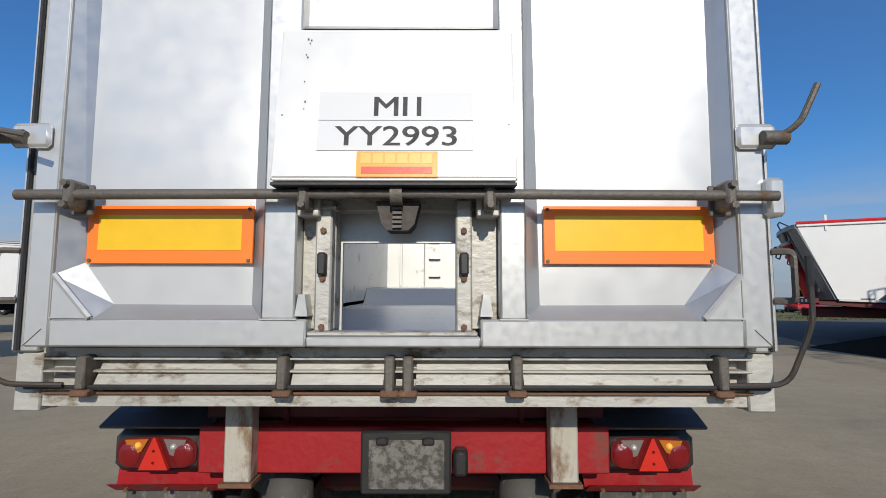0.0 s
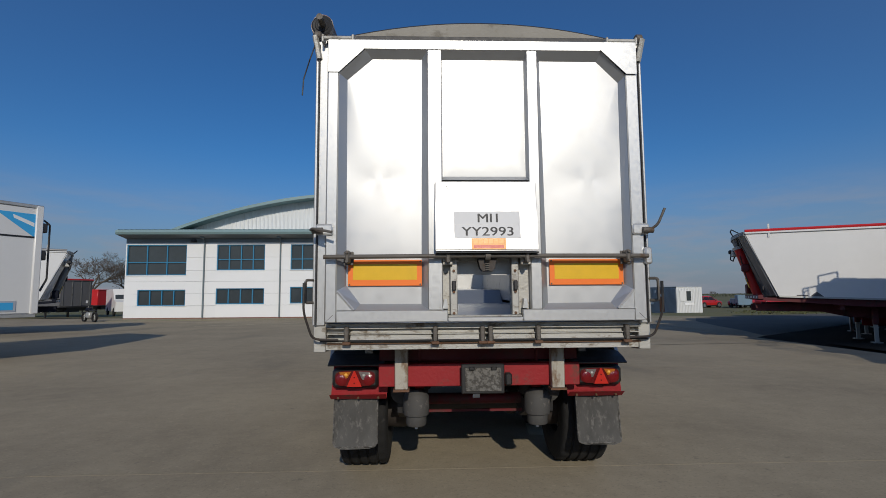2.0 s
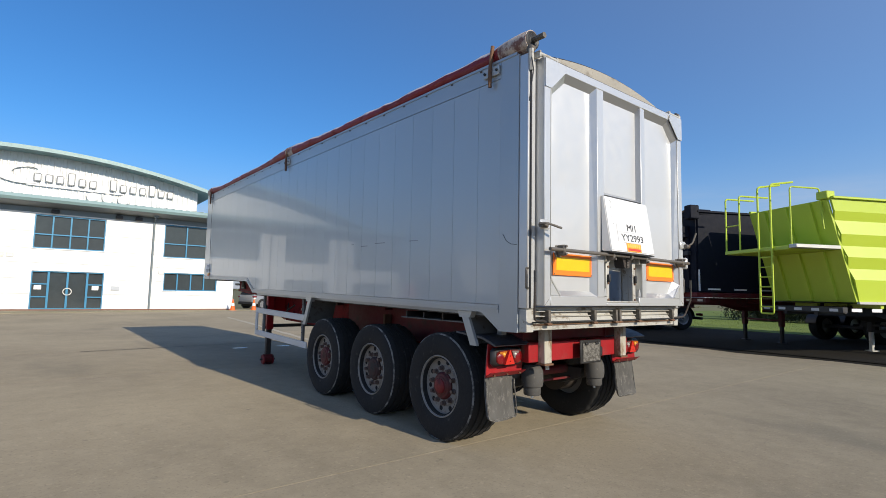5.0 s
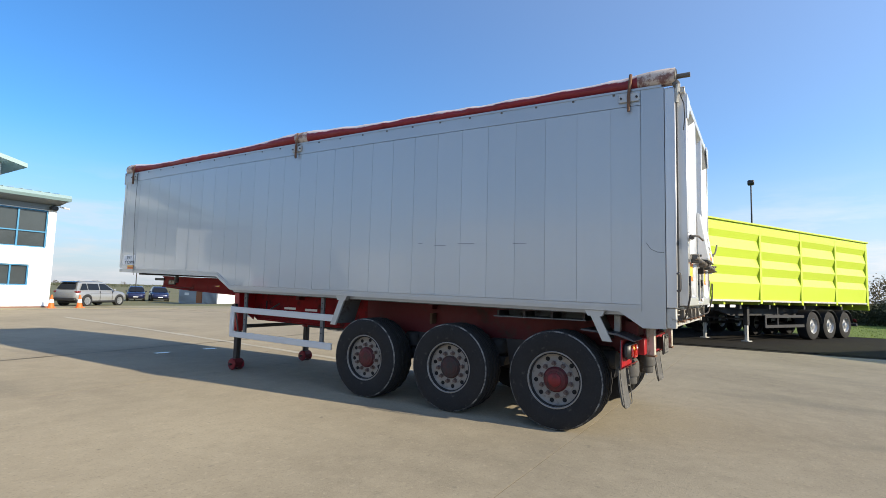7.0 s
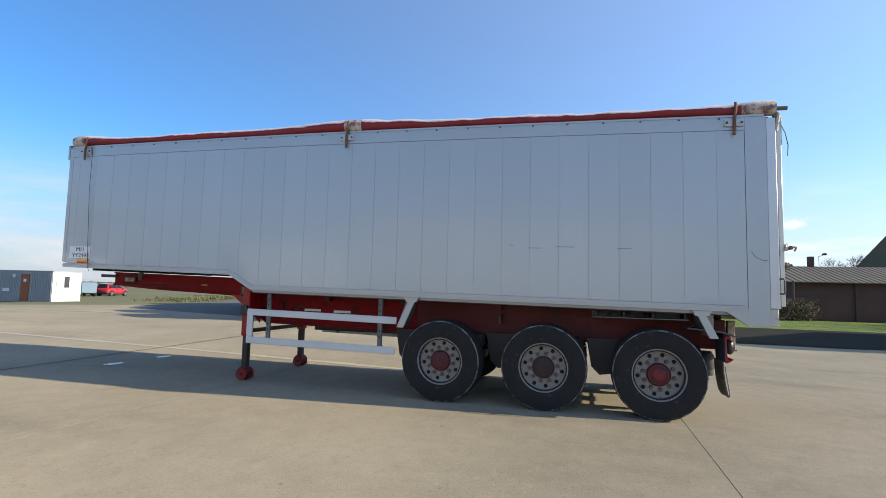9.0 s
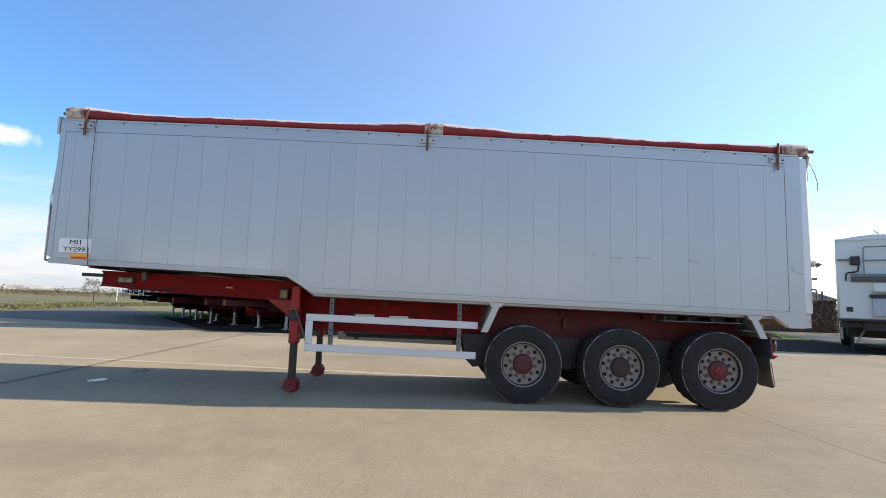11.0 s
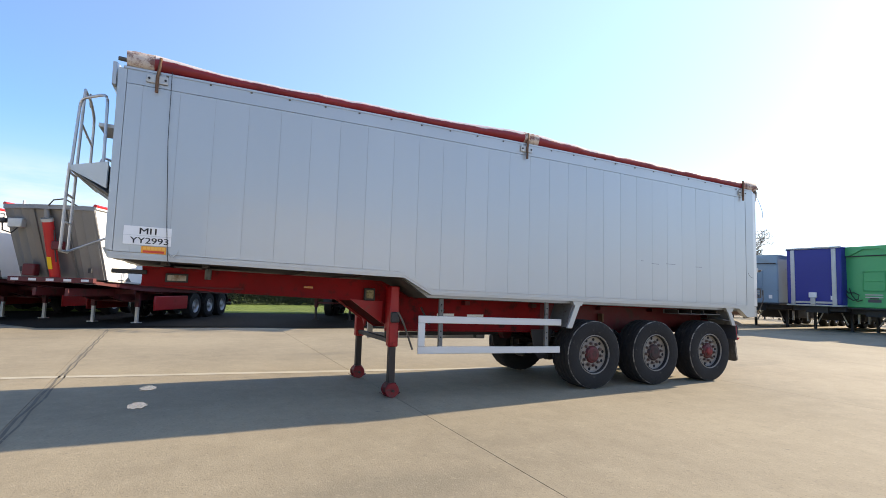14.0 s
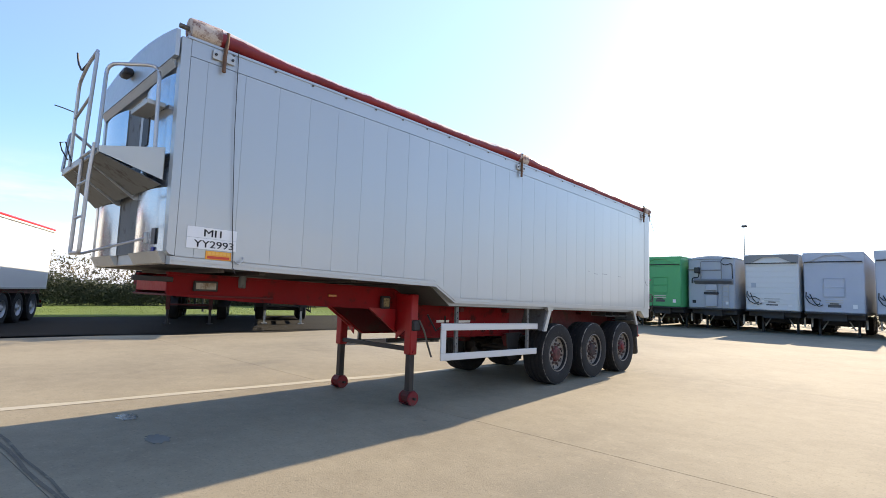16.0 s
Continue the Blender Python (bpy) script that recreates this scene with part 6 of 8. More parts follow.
def white_tipper(label, sheet=M_redpaint, platform=False, beam=M_redpaint, side=M_red, ram=M_redpaint, case=M_reddull, lobe=M_tipgrey):
    t = thing("tipper_trailer", label, "trailer", "parked tipper trailers")
    hull(t, 10.6, 1.44, 3.42, 1.27, 0.80, 0.25, M_whitetrl, inner=M_tipgrey, z0b=1.22)
    for sy in (-1, 1):
        part("rolled_sheet", T([(-0.02, sy * 1.27, 3.52), (10.6, sy * 1.27, 3.52)], 0.055, 8), sheet, t)
        part("lower_rim", prism(bm_new(), [(0.82, 1.39), (6.55, 1.17), (10.3, 1.17), (10.3, 1.225), (6.57, 1.225), (0.82, 1.445)], "y", sy * 1.25, sy * 1.29), M_galv, t, smooth=0)
        part("deck_rail", prism(bm_new(), [(0.4, 1.30), (3.0, 1.10), (9.9, 0.98), (9.9, 1.16), (6.5, 1.16), (0.4, 1.385)], "y", sy * 1.12, sy * 1.20), beam, t, smooth=0)
        part("sheet_stop", B(0.62, 0.67, sy * 1.28 - 0.02, sy * 1.28 + 0.02, 3.30, 3.72), M_galv, t)
        part("side_mark", prism(bm_new(), [(1.62, 1.40), (1.98, 1.40), (1.80, 1.56)], "y", sy * 1.272, sy * 1.274), M_ink, t, smooth=0)
        part("side_mark", B(1.28, 1.58, sy * 1.273 - 0.001, sy * 1.273 + 0.001, 1.40, 1.46), M_ink, t, smooth=0)
        # one curved lobe of the half-pipe front
        bm = bm_new()
        cols = []
        for i in range(15):
            u = i / 14
            y = sy * (0.40 + 0.86 * u)
            bulge = 0.12 * math.sin(math.pi * min(1, 0.12 + 0.88 * u) ** 0.8) + (0.03 if i in (5, 9) else 0)
            cols.append([bm.verts.new((0.80 - bulge * (1 - 0.25 * k) - 0.84 * k, y, 1.45 + 1.96 * k)) for k in (0, 0.5, 1)])
        for p, q in zip(cols, cols[1:]):
            for k in (0, 1):
                bm.faces.new((p[k], q[k], q[k + 1], p[k + 1]))
        ex = bmesh.ops.extrude_face_region(bm, geom=bm.faces[:])
        for v in ex["geom"]:
            if isinstance(v, bmesh.types.BMVert):
                v.co.x += 0.03
        part("front_lobe", bm, lobe, t, "folded front lobe", smooth=30)
        part("front_fold", plate(bm_new(), [(0.72, sy * 0.40, 1.46), (0.66, sy * 0.52, 1.46), (-0.16, sy * 0.52, 3.40), (-0.10, sy * 0.40, 3.40)], 0.02 * sy), lobe, t, smooth=0)
        part("tie_eye", B(0.42, 0.47, sy * 0.98 - 0.05, sy * 0.98 + 0.05, 1.62, 1.76, 0.01), M_dark, t)
    cap = [(-1.27, 0.0), (-1.27, -0.06)] + [(-1.27 + 2.54 * i / 12, -0.08 - 0.12 * math.sin(math.pi * i / 12) ** 0.7) for i in range(1, 12)] + [(1.27, -0.06), (1.27, 0.0)]
    part("front_cap", prism(bm_new(), [(p[1], p[0]) for p in cap], "z", 3.38, 3.50), M_tipgrey, t, "curved front top rim")
    part("lift_ram", T([(0.45, 0.0, 1.44), (-0.05, 0.0, 3.04)], 0.135, 16), ram, t, "painted hydraulic lifting ram")
    part("ram_stage", T([(-0.05, 0.0, 3.04), (-0.08, 0.0, 3.13)], 0.15, 16), M_galv, t)
    part("ram_upper", T([(-0.08, 0.0, 3.13), (-0.12, 0.0, 3.40)], 0.075, 12), M_tipgrey, t)
    part("ram_label", plate(bm_new(), [(0.225, -0.06, 1.70), (0.225, 0.06, 1.70), (0.12, 0.06, 2.04), (0.12, -0.06, 2.04)], -0.014), M_yellow, t, smooth=0)
    part("ram_bracket", B(-0.02, 0.20, -0.40, -0.12, 2.25, 2.50, 0.03), case, t)
    part("ram_pipe", T([(0.16, -0.19, 1.9), (0.06, -0.19, 2.3), (-0.04, -0.20, 2.8)], 0.018, 6), M_dark, t)
    part("tool_case", B(0.20, 0.45, 0.45, 0.80, 1.50, 1.84, 0.03), case, t)
    part("control_box", B(-0.14, 0.05, 0.66, 1.06, 2.84, 3.10, 0.02), M_galv, t, "pale grey control box")
    part("winch_motor", B(-0.20, -0.02, 1.10, 1.34, 2.96, 3.10, 0.03), M_blackpl, t)
    part("motor_hose", T([(-0.12, 1.2, 2.96), (-0.16, 1.15, 2.75), (-0.10, 0.95, 2.68), (-0.06, 0.8, 2.85)], 0.022, 6), M_blackpl, t)
    part("crank_hose", T([(-0.06, -0.9, 3.45), (-0.3, -0.6, 3.66), (-0.3, -0.3, 3.62), (-0.2, -0.1, 3.48)], 0.02, 6), M_blackpl, t)
    if platform:
        part("step_platform", B(-0.75, 0.35, -1.15, 0.2, 2.28, 2.33, 0.01), M_guard, t, "pale front platform")
        part("platform_cheek", prism(bm_new(), [(-0.75, 2.33), (0.40, 2.33), (0.45, 2.05)], "y", -1.17, -1.15), M_guard, t, smooth=0)
        for y in (-1.12, 0.15):
            part("platform_rail", T(arc_pts([(-0.70, y, 2.33), (-0.70, y, 3.15), (0.02, y, 3.15)], 0.08), 0.022, 6), M_guard, t)
        part("platform_rail", T([(-0.70, -1.12, 2.75), (-0.70, 0.15, 2.75)], 0.018, 6), M_guard, t)
        front_ladder(t, -0.78, -0.75, 1.18, 2.34, M_guard)
    running_gear(t, 6.7, 3.35, 1.16, beam, box_col=side, z_front=1.47)
    return t


A1 = radians(-24.5)
R1 = Matrix.Rotation(A1, 4, "Z")
ORG1 = Vector((16.06, 9.53, 0)) - R1 @ Vector((6.7, -1.20, 0))
tip1 = white_tipper("white tipper trailer with red rolled sheet, parked on tarmac", beam=M_maroon)
tip1.matrix_basis = Matrix.Translation(ORG1) @ R1
copy_thing(tip1, Matrix.Translation(ORG1 + Vector((2.5, 3.15, 0))) @ R1)
tip3 = white_tipper("white tipper trailer with a pale front platform and ladder", M_tipgrey, True, M_navy, ram=M_tipgrey, case=M_navy)
tip3.matrix_basis = Matrix.Translation(ORG1 + Vector((5.3, 5.2, 0))) @ R1
for dx, dy in ((7.9, 7.2), (10.6, 9.2)):
    copy_thing(tip3, Matrix.Translation(ORG1 + Vector((dx, dy, 0))) @ R1)

# lime green tipper with ribbed sides
A2 = radians(-27.4)
R2 = Matrix.Rotation(A2, 4, "Z")
grn = thing("tipper_trailer", "lime green ribbed steel tipper trailer with black chassis", "trailer")
PROF = [(1.22, 1.42), (1.27, 1.95), (1.19, 2.22), (1.27, 2.50), (1.19, 2.78), (1.27, 3.06), (1.20, 3.40), (1.27, 3.62), (1.27, 3.92)]
for sy in (-1, 1):
    bm = bm_new()
    rings = []
    for x, lean in ((0.75, 1), (11.75, -1)):
        rings.append([bm.verts.new((x - (0.75 * (z - 1.42) / 2.5 if lean > 0 else 0), sy * y, z)) for y, z in PROF])
    for i in range(len(PROF) - 1):
        bm.faces.new((rings[0][i], rings[1][i], rings[1][i + 1], rings[0][i + 1]))
    ex = bmesh.ops.extrude_face_region(bm, geom=bm.faces[:])
    for v in ex["geom"]:
        if isinstance(v, bmesh.types.BMVert):
            v.co.y -= sy * 0.05
    part("ribbed_side", bm, M_lime, grn, "lime green side with folded ribs", smooth=0)
    for x in (3.5, 6.25, 8.95, 11.72):
        part("side_post", prism(bm_new(), [(x - 0.07, 1.30), (x + 0.07, 1.30), (x + 0.05, 3.92), (x - 0.05, 3.92)], "y", sy * 1.10, sy * 1.275), M_lime, grn, smooth=0)
    part("top_edge", B(0.0, 11.85, sy * 1.27 - 0.06, sy * 1.27 + 0.02, 3.92, 3.98, 0.01), M_lime, grn)
    part("lower_edge", B(0.7, 11.7, sy * 1.22 - 0.05, sy * 1.22 + 0.02, 1.36, 1.42), M_galv, grn)
    for i in range(10):
        part("floor_bearer", B(1.4 + i, 1.5 + i, sy * 0.5, sy * 1.2, 1.26, 1.36), M_lime, grn)
part("front_wall", plate(bm_new(), [(0.75, -1.2, 1.42), (0.75, 1.2, 1.42), (0.0, 1.2, 3.92), (0.0, -1.2, 3.92)], -0.06), M_lime, grn, smooth=0)
for y in (-0.7, 0.0, 0.7):
    part("front_rib", plate(bm_new(), [(0.70, y - 0.07, 1.45), (0.70, y + 0.07, 1.45), (-0.02, y + 0.07, 3.88), (-0.02, y - 0.07, 3.88)], -0.09), M_lime, grn, smooth=0)
part("top_box", B(-0.1, 0.15, -1.25, -0.95, 3.92, 4.12, 0.02), M_lime, grn)
part("tub_floor", B(0.75, 11.7, -1.15, 1.15, 1.43, 1.48), M_dark, grn)
part("tail_door", B(11.76, 11.84, -1.27, 1.27, 1.10, 3.95, 0.01), M_lime, grn)
part("platform", B(-1.0, 0.30, -1.0, 1.1, 2.66, 2.76, 0.01), M_lime, grn)
part("platform_edge", B(-1.0, 0.30, -1.22, -1.0, 2.69, 2.78, 0.01), M_galv, grn)
for y in (-0.55, -0.15):
    part("ladder_rail", T(arc_pts([(-1.04, y, 1.15), (-1.04, y, 4.35), (-0.35, y, 4.45)], 0.1), 0.026, 6), M_lime, grn)
for z in np.arange(1.25, 2.6, 0.25):
    part("ladder_rung", T([(-1.04, -0.55, z), (-1.04, -0.15, z)], 0.016, 6), M_lime, grn)
part("ladder_loop", T(arc_pts([(-1.04, -0.55, 1.2), (-1.04, -0.55, 1.08), (-1.04, -0.15, 1.08), (-1.04, -0.15, 1.2)], 0.06), 0.022, 6), M_lime, grn)
for y in (0.55, 1.05):
    part("handrail", T(arc_pts([(-0.98, y, 2.76), (-0.98, y, 4.25), (-0.05, y, 4.25)], 0.08), 0.024, 6), M_lime, grn)
part("handrail", T([(-0.98, 0.55, 3.45), (-0.98, 1.05, 3.45)], 0.020, 6), M_lime, grn)
part("near_rail", T(arc_pts([(-0.96, -1.05, 2.76), (-0.96, -1.05, 4.2), (-0.1, -1.05, 4.2), (0.0, -1.05, 3.2)], 0.08), 0.02, 6), M_lime, grn)
running_gear(grn, 7.2, 3.5, 1.28, M_dark, guard=M_dark)
for x in (0.5, 1.1, 1.7):
    part("front_marker", B(x, x + 0.3, -1.235, -1.225, 1.17, 1.25), M_sticker, grn, smooth=0)
grn.matrix_basis = Matrix.Translation(Vector((17.09, -2.31, 0)) - R2 @ Vector((7.2, -1.20, 0))) @ R2

# black bulk trailer
blk = thing("bulk_trailer", "black bulk trailer with front ladder platform and red deck edge", "trailer")
hull(blk, 11.2, 1.62, 4.05, 1.27, 0.0, 0.0, M_navy)
part("visor", B(-0.12, 0.5, -1.27, 1.27, 3.95, 4.16, 0.03), M_navy, blk)
part("top_motor", B(-0.28, 0.05, -1.30, -1.0, 3.85, 4.28, 0.03), M_navy, blk)
part("deck_edge", B(-0.1, 11.2, -1.28, 1.28, 1.46, 1.60, 0.01), M_reddull, blk, "red deck edge")
for i in range(10):
    part("side_reflector", B(0.3 + i * 0.95, 0.75 + i * 0.95, -1.276, -1.271, 1.68, 1.73), M_sticker, blk, smooth=0)
part("corner_trim", B(-0.005, 0.03, -1.285, -1.25, 1.65, 2.3), M_sticker, blk)
for y in (-0.95, -0.62, -0.30):
    part("front_post", B(-0.10, -0.02, y, y + 0.10, 1.7, 3.3, 0.01), M_navy, blk)
part("post_collar", B(-0.16, -0.02, -1.0, -0.5, 2.75, 2.88, 0.01), M_dark, blk)
part("front_case", B(-0.30, 0.0, -0.95, -0.45, 3.30, 3.66, 0.02), M_navy, blk)
part("ram", T([(-0.25, 0.1, 1.6), (-0.25, 0.1, 3.0)], 0.10, 12), M_dark, blk)
part("ram_cap", T([(-0.25, 0.1, 3.0), (-0.25, 0.1, 3.12)], 0.12, 12), M_dark, blk)
part("side_pipe", T([(-0.2, 0.4, 1.6), (-0.2, 0.4, 3.3)], 0.05, 8), M_dark, blk)
for y in (0.75, 1.45):
    part("stair_rail", T([(-0.62, y, 2.60), (-0.62, y, 4.10)], 0.022, 6), M_navy, blk)
    part("stair_rail", T([(-0.12, y, 2.60), (-0.12, y, 4.22)], 0.022, 6), M_navy, blk)
    part("stair_top", T([(-0.62, y, 4.10), (-0.12, y, 4.22)], 0.022, 6), M_navy, blk)
for z in (2.65, 3.10, 3.55):
    part("step_shelf", B(-0.64, -0.10, 0.75, 1.45, z, z + 0.07), M_navy, blk)
part("stair_foot", T([(-0.62, 0.75, 1.65), (-0.62, 0.75, 2.65)], 0.018, 6), M_navy, blk)
part("top_edge_bar", T([(-0.14, -1.2, 4.17), (-0.14, 1.3, 4.02)], 0.03, 6), M_rust, blk, "rusty top edge bar")
part("stair_case", B(-0.35, -0.05, 0.85, 1.15, 3.85, 4.12, 0.03), M_navy, blk)
part("rail_loop", T(arc_pts([(-0.15, 0.2, 4.05), (-0.15, 0.2, 4.40), (-0.15, 0.0, 4.40), (-0.15, 0.0, 4.05)], 0.03), 0.02, 6), M_navy, blk)
part("front_shelf", B(-0.45, 0.0, -0.9, 0.5, 1.6, 1.75, 0.02), M_dark, blk)
running_gear(blk, 7.2, 3.5, 1.44, M_maroon, legm=M_dark)
R3 = Matrix.Rotation(radians(-26), 4, "Z")
blk.matrix_basis = Matrix.Translation(Vector((11.37, 4.47, 0)) - R3 @ Vector((0, -1.27, 0))) @ R3


def box_trailer(label, body, z1=4.2, front="plain", L=10.5, z0=1.25):
    """A closed bulk or box body seen from its front."""
    t = thing("bulk_trailer", label, "trailer", "row of parked trailers")
    bm = B(0.0, L, -1.26, 1.26, z0, z1, 0.05)
    part("body", bm, body, t)
    part("top_cap", B(-0.05, L + 0.05, -1.28, 1.28, z1 - 0.05, z1 + 0.03, 0.02), body, t)
    part("base_rail", B(-0.03, L, -1.28, 1.28, z0 - 0.08, z0, 0.01), M_dark if front != "blue" else M_galv, t)
    if front == "ladder":
        arc = [(1.26 - 2.52 * i / 12, z1 - 0.02 + 0.17 * math.sin(math.pi * i / 12) ** 0.8) for i in range(13)]
        part("arched_roof", prism(bm_new(), [(1.26, z1 - 0.06)] + arc + [(-1.26, z1 - 0.06)], "x", -0.02, L), body, t, smooth=0)
        front_ladder(t, -0.06, -0.95, z0 + 0.05, z0 + 1.5, M_galv)
        part("brow", prism(bm_new(), [(0.0, z0 + 1.62), (-0.30, z0 + 1.70), (-0.34, z0 + 1.60), (-0.06, z0 + 1.40), (0.0, z0 + 1.40)], "y", -1.18, 0.85), M_tipgrey, t, "folded grey step shelf", smooth=0)
        part("rail_loop", T(arc_pts([(-0.28, -0.65, z0 + 1.66), (-0.28, -0.65, z0 + 2.72), (-0.28, 0.45, z0 + 2.72), (-0.28, 0.45, z0 + 1.66)], 0.1), 0.025, 6), M_tipgrey, t)
        part("rail_bar", T([(-0.28, -0.65, z0 + 2.2), (-0.28, 0.45, z0 + 2.2)], 0.03, 6), M_tipgrey, t)
        part("winch_case", B(-0.22, 0.0, -0.38, 0.22, z0 + 1.02, z0 + 1.38, 0.03), body, t)
        part("ram_box", B(-0.20, 0.0, -0.36, 0.26, z0 + 0.12, z0 + 0.80, 0.02), M_greybody, t)
        part("ram_head", B(-0.24, 0.0, -0.42, 0.32, z0 + 0.80, z0 + 0.94, 0.02), M_dark, t)
        part("top_motor", B(-0.25, 0.0, 0.55, 0.85, z0 + 2.05, z0 + 2.38, 0.03), M_blackpl, t)
        part("motor_arm", T([(-0.1, 0.6, z0 + 2.25), (-0.1, 1.24, z0 + 2.25)], 0.04, 6), M_tipgrey, t)
        part("hose", T(arc_pts([(-0.15, 0.6, z0 + 2.05), (-0.15, 0.62, z0 + 1.78), (-0.15, 0.98, z0 + 1.76), (-0.1, 1.0, z0 + 1.45)], 0.12), 0.03, 6), M_blackpl, t)
        part("roof_hose", T(arc_pts([(-0.1, -1.15, z1 - 0.05), (-0.2, -0.75, z1 + 0.02), (-0.2, -0.55, z1 - 0.25), (-0.15, -0.8, z1 - 0.42), (-0.1, -1.15, z1 - 0.30), (-0.1, -1.18, z0 + 1.7)], 0.12), 0.024, 6), M_blackpl, t)
        part("socket_plate", B(-0.03, 0.0, 0.82, 1.02, z0 + 0.28, z0 + 0.46, 0.01), M_blackpl, t)
    if front in ("panel", "white"):
        if front == "panel":
            part("front_panel", B(-0.022, 0.0, -0.45, 0.40, z0 + 0.85, z0 + 1.75, 0.01), body, t)
            for p, q in (((-0.47, 0.83), (-0.47, 1.77)), ((0.42, 0.83), (0.42, 1.77)), ((-0.47, 0.83), (0.42, 0.83)), ((-0.47, 1.77), (0.42, 1.77)), ((-0.45, 1.3), (0.40, 1.3))):
                part("panel_frame", T([(-0.03, p[0], z0 + p[1]), (-0.03, q[0], z0 + q[1])], 0.022, 6), body, t)
        for z in (z0 + 0.5, z0 + 0.62):
            part("panel_bar", B(-0.035, 0.0, -0.38, 0.34, z, z + 0.05), M_galv, t)
        part("name_bar", B(-0.008, 0.0, -0.30, 0.25, z0 + 0.28, z0 + 0.42), M_ink, t, smooth=0)
        part("plug_row", B(-0.05, 0.0, -0.2, 0.15, z0 + 0.44, z0 + 0.49), M_dark, t)
        part("roof_hood", prism(bm_new(), [(1.26, z1 - 0.50), (1.29, z1 - 0.08), (1.0, z1 + 0.02), (-1.0, z1 + 0.02), (-1.29, z1 - 0.08), (-1.26, z1 - 0.50), (-0.95, z1 - 0.42), (-0.35, z1 - 0.12), (0.35, z1 - 0.12), (0.95, z1 - 0.42)], "x", -0.10, -0.02), M_tipgrey if front == "white" else body, t, "peaked front hood", smooth=0)
        part("hood_bar", T([(-0.12, 1.2, z1 - 0.46), (-0.12, -1.2, z1 - 0.46)], 0.028, 6), M_dark, t)
        part("hose_coil", T([(-0.05, 1.15, z0 + 1.05), (-0.14, 1.16, z0 + 0.75), (-0.16, 1.02, z0 + 0.50), (-0.16, 0.80, z0 + 0.36), (-0.16, 0.58, z0 + 0.42), (-0.14, 0.55, z0 + 0.62), (-0.16, 0.75, z0 + 0.74), (-0.16, 1.0, z0 + 0.72), (-0.12, 1.1, z0 + 0.85)], 0.026, 6), M_blackpl, t)
        part("hose_coil", T([(-0.05, 1.0, z0 + 0.95), (-0.15, 0.85, z0 + 0.6), (-0.16, 0.62, z0 + 0.30), (-0.05, 0.45, z0 + 0.40)], 0.024, 6), M_blackpl, t)
    if front == "white":
        for i in range(8):
            z = z0 + 0.35 + i * 0.30
            part("front_plank", B(-0.016, 0.0, -1.2, 1.2, z, z + 0.27, 0.006), body, t)
        part("rag", B(-0.03, -0.016, 0.72, 0.95, z0 + 1.25, z0 + 1.5), M_greybody, t)
    if front == "blue":
        for y in (-0.95, 0.95):
            part("bright_post", B(-0.03, 0.02, y - 0.10, y + 0.10, z0, z1, 0.01), M_galv, t)
        part("chrome_strip", B(-0.03, 0.0, -0.85, 0.85, z0 + 0.06, z0 + 0.16), M_galv, t)
        part("service_box", B(-0.12, 0.0, -0.18, 0.18, z0 + 0.35, z0 + 0.62, 0.02), M_sticker, t)
        part("service_post", B(-0.1, 0.0, -0.1, 0.1, z0, z0 + 0.35), M_galv, t)
        part("front_roof_rail", B(-0.05, 0.05, -1.26, 1.26, z1 - 0.04, z1 + 0.06, 0.01), M_galv, t)
    part("data_label", B(-0.006, 0.0, -0.95, -0.77, z0 + 0.25, z0 + 0.45), M_sticker, t, smooth=0)
    for s in (-1, 1):
        part("leg", B(1.95, 2.07, s * 0.85 - 0.06, s * 0.85 + 0.06, 0.0, z0 - 0.08, 0.01), M_dark, t)
        part("white_brace", T([(2.0, s * 0.30, z0 - 0.16), (1.9, s * 0.72, 0.32)], 0.035, 6), M_galv, t)
        part("bumper_end", B(1.9, 2.0, s * 1.18 - 0.04, s * 1.18 + 0.04, 0.42, 0.95), M_galv, t)
    part("brace_top", T([(2.0, -0.32, z0 - 0.16), (2.0, 0.32, z0 - 0.16)], 0.035, 6), M_galv, t)
    part("chassis", B(0.3, L - 0.2, -0.5, 0.5, z0 - 0.42, z0 - 0.08), M_dark, t)
    for i in range(3):
        for s in (-1, 1):
            wheel(t, 6.6 + 1.31 * i, s * 1.0, 0.515, s, False, lateral="y")
    part("axles", T([(6.6, -0.9, 0.5), (6.6, 0.9, 0.5)], 0.07, 8), M_dark, t)
    part("spare_carrier", B(3.0, 5.2, -1.0, 1.0, 0.5, z0 - 0.3, 0.03), M_dark, t)
    part("front_skirt", B(0.5, 1.7, -1.22, 1.22, z0 - 0.34, z0 - 0.08, 0.02), M_dark, t)
    return t


def put(t, x, y, deg):
    """deg: the way from front to rear, in degrees from +x."""
    t.matrix_basis = Matrix.Translation((x, y, 0)) @ Matrix.Rotation(radians(deg), 4, "Z")
    return t


put(box_trailer("green bulk trailer parked in a row on the yard", M_green, 4.25, "panel"), 5.9, -19.9, -92)
put(box_trailer("grey bulk trailer with front ladder parked in a row", M_greybody, 4.15, "ladder"), 3.2, -20.5, -92)
put(box_trailer("white plank-fronted bulk trailer with coiled air hoses", M_whitetrl, 4.3, "white"), 0.27, -20.9, -91)
put(box_trailer("blue-grey bulk trailer with a front hatch panel", M_greybody2, 4.35, "panel"), -2.42, -21.2, -90)
put(box_trailer("blue-grey bulk trailer at the end of the row", M_greybody2, 4.4, "panel"), -5.35, -21.3, -90)
put(box_trailer("blue curtain-sided trailer with bright corner posts", M_blue, 4.25, "blue", z0=1.35), 8.25, -19.3, -86)
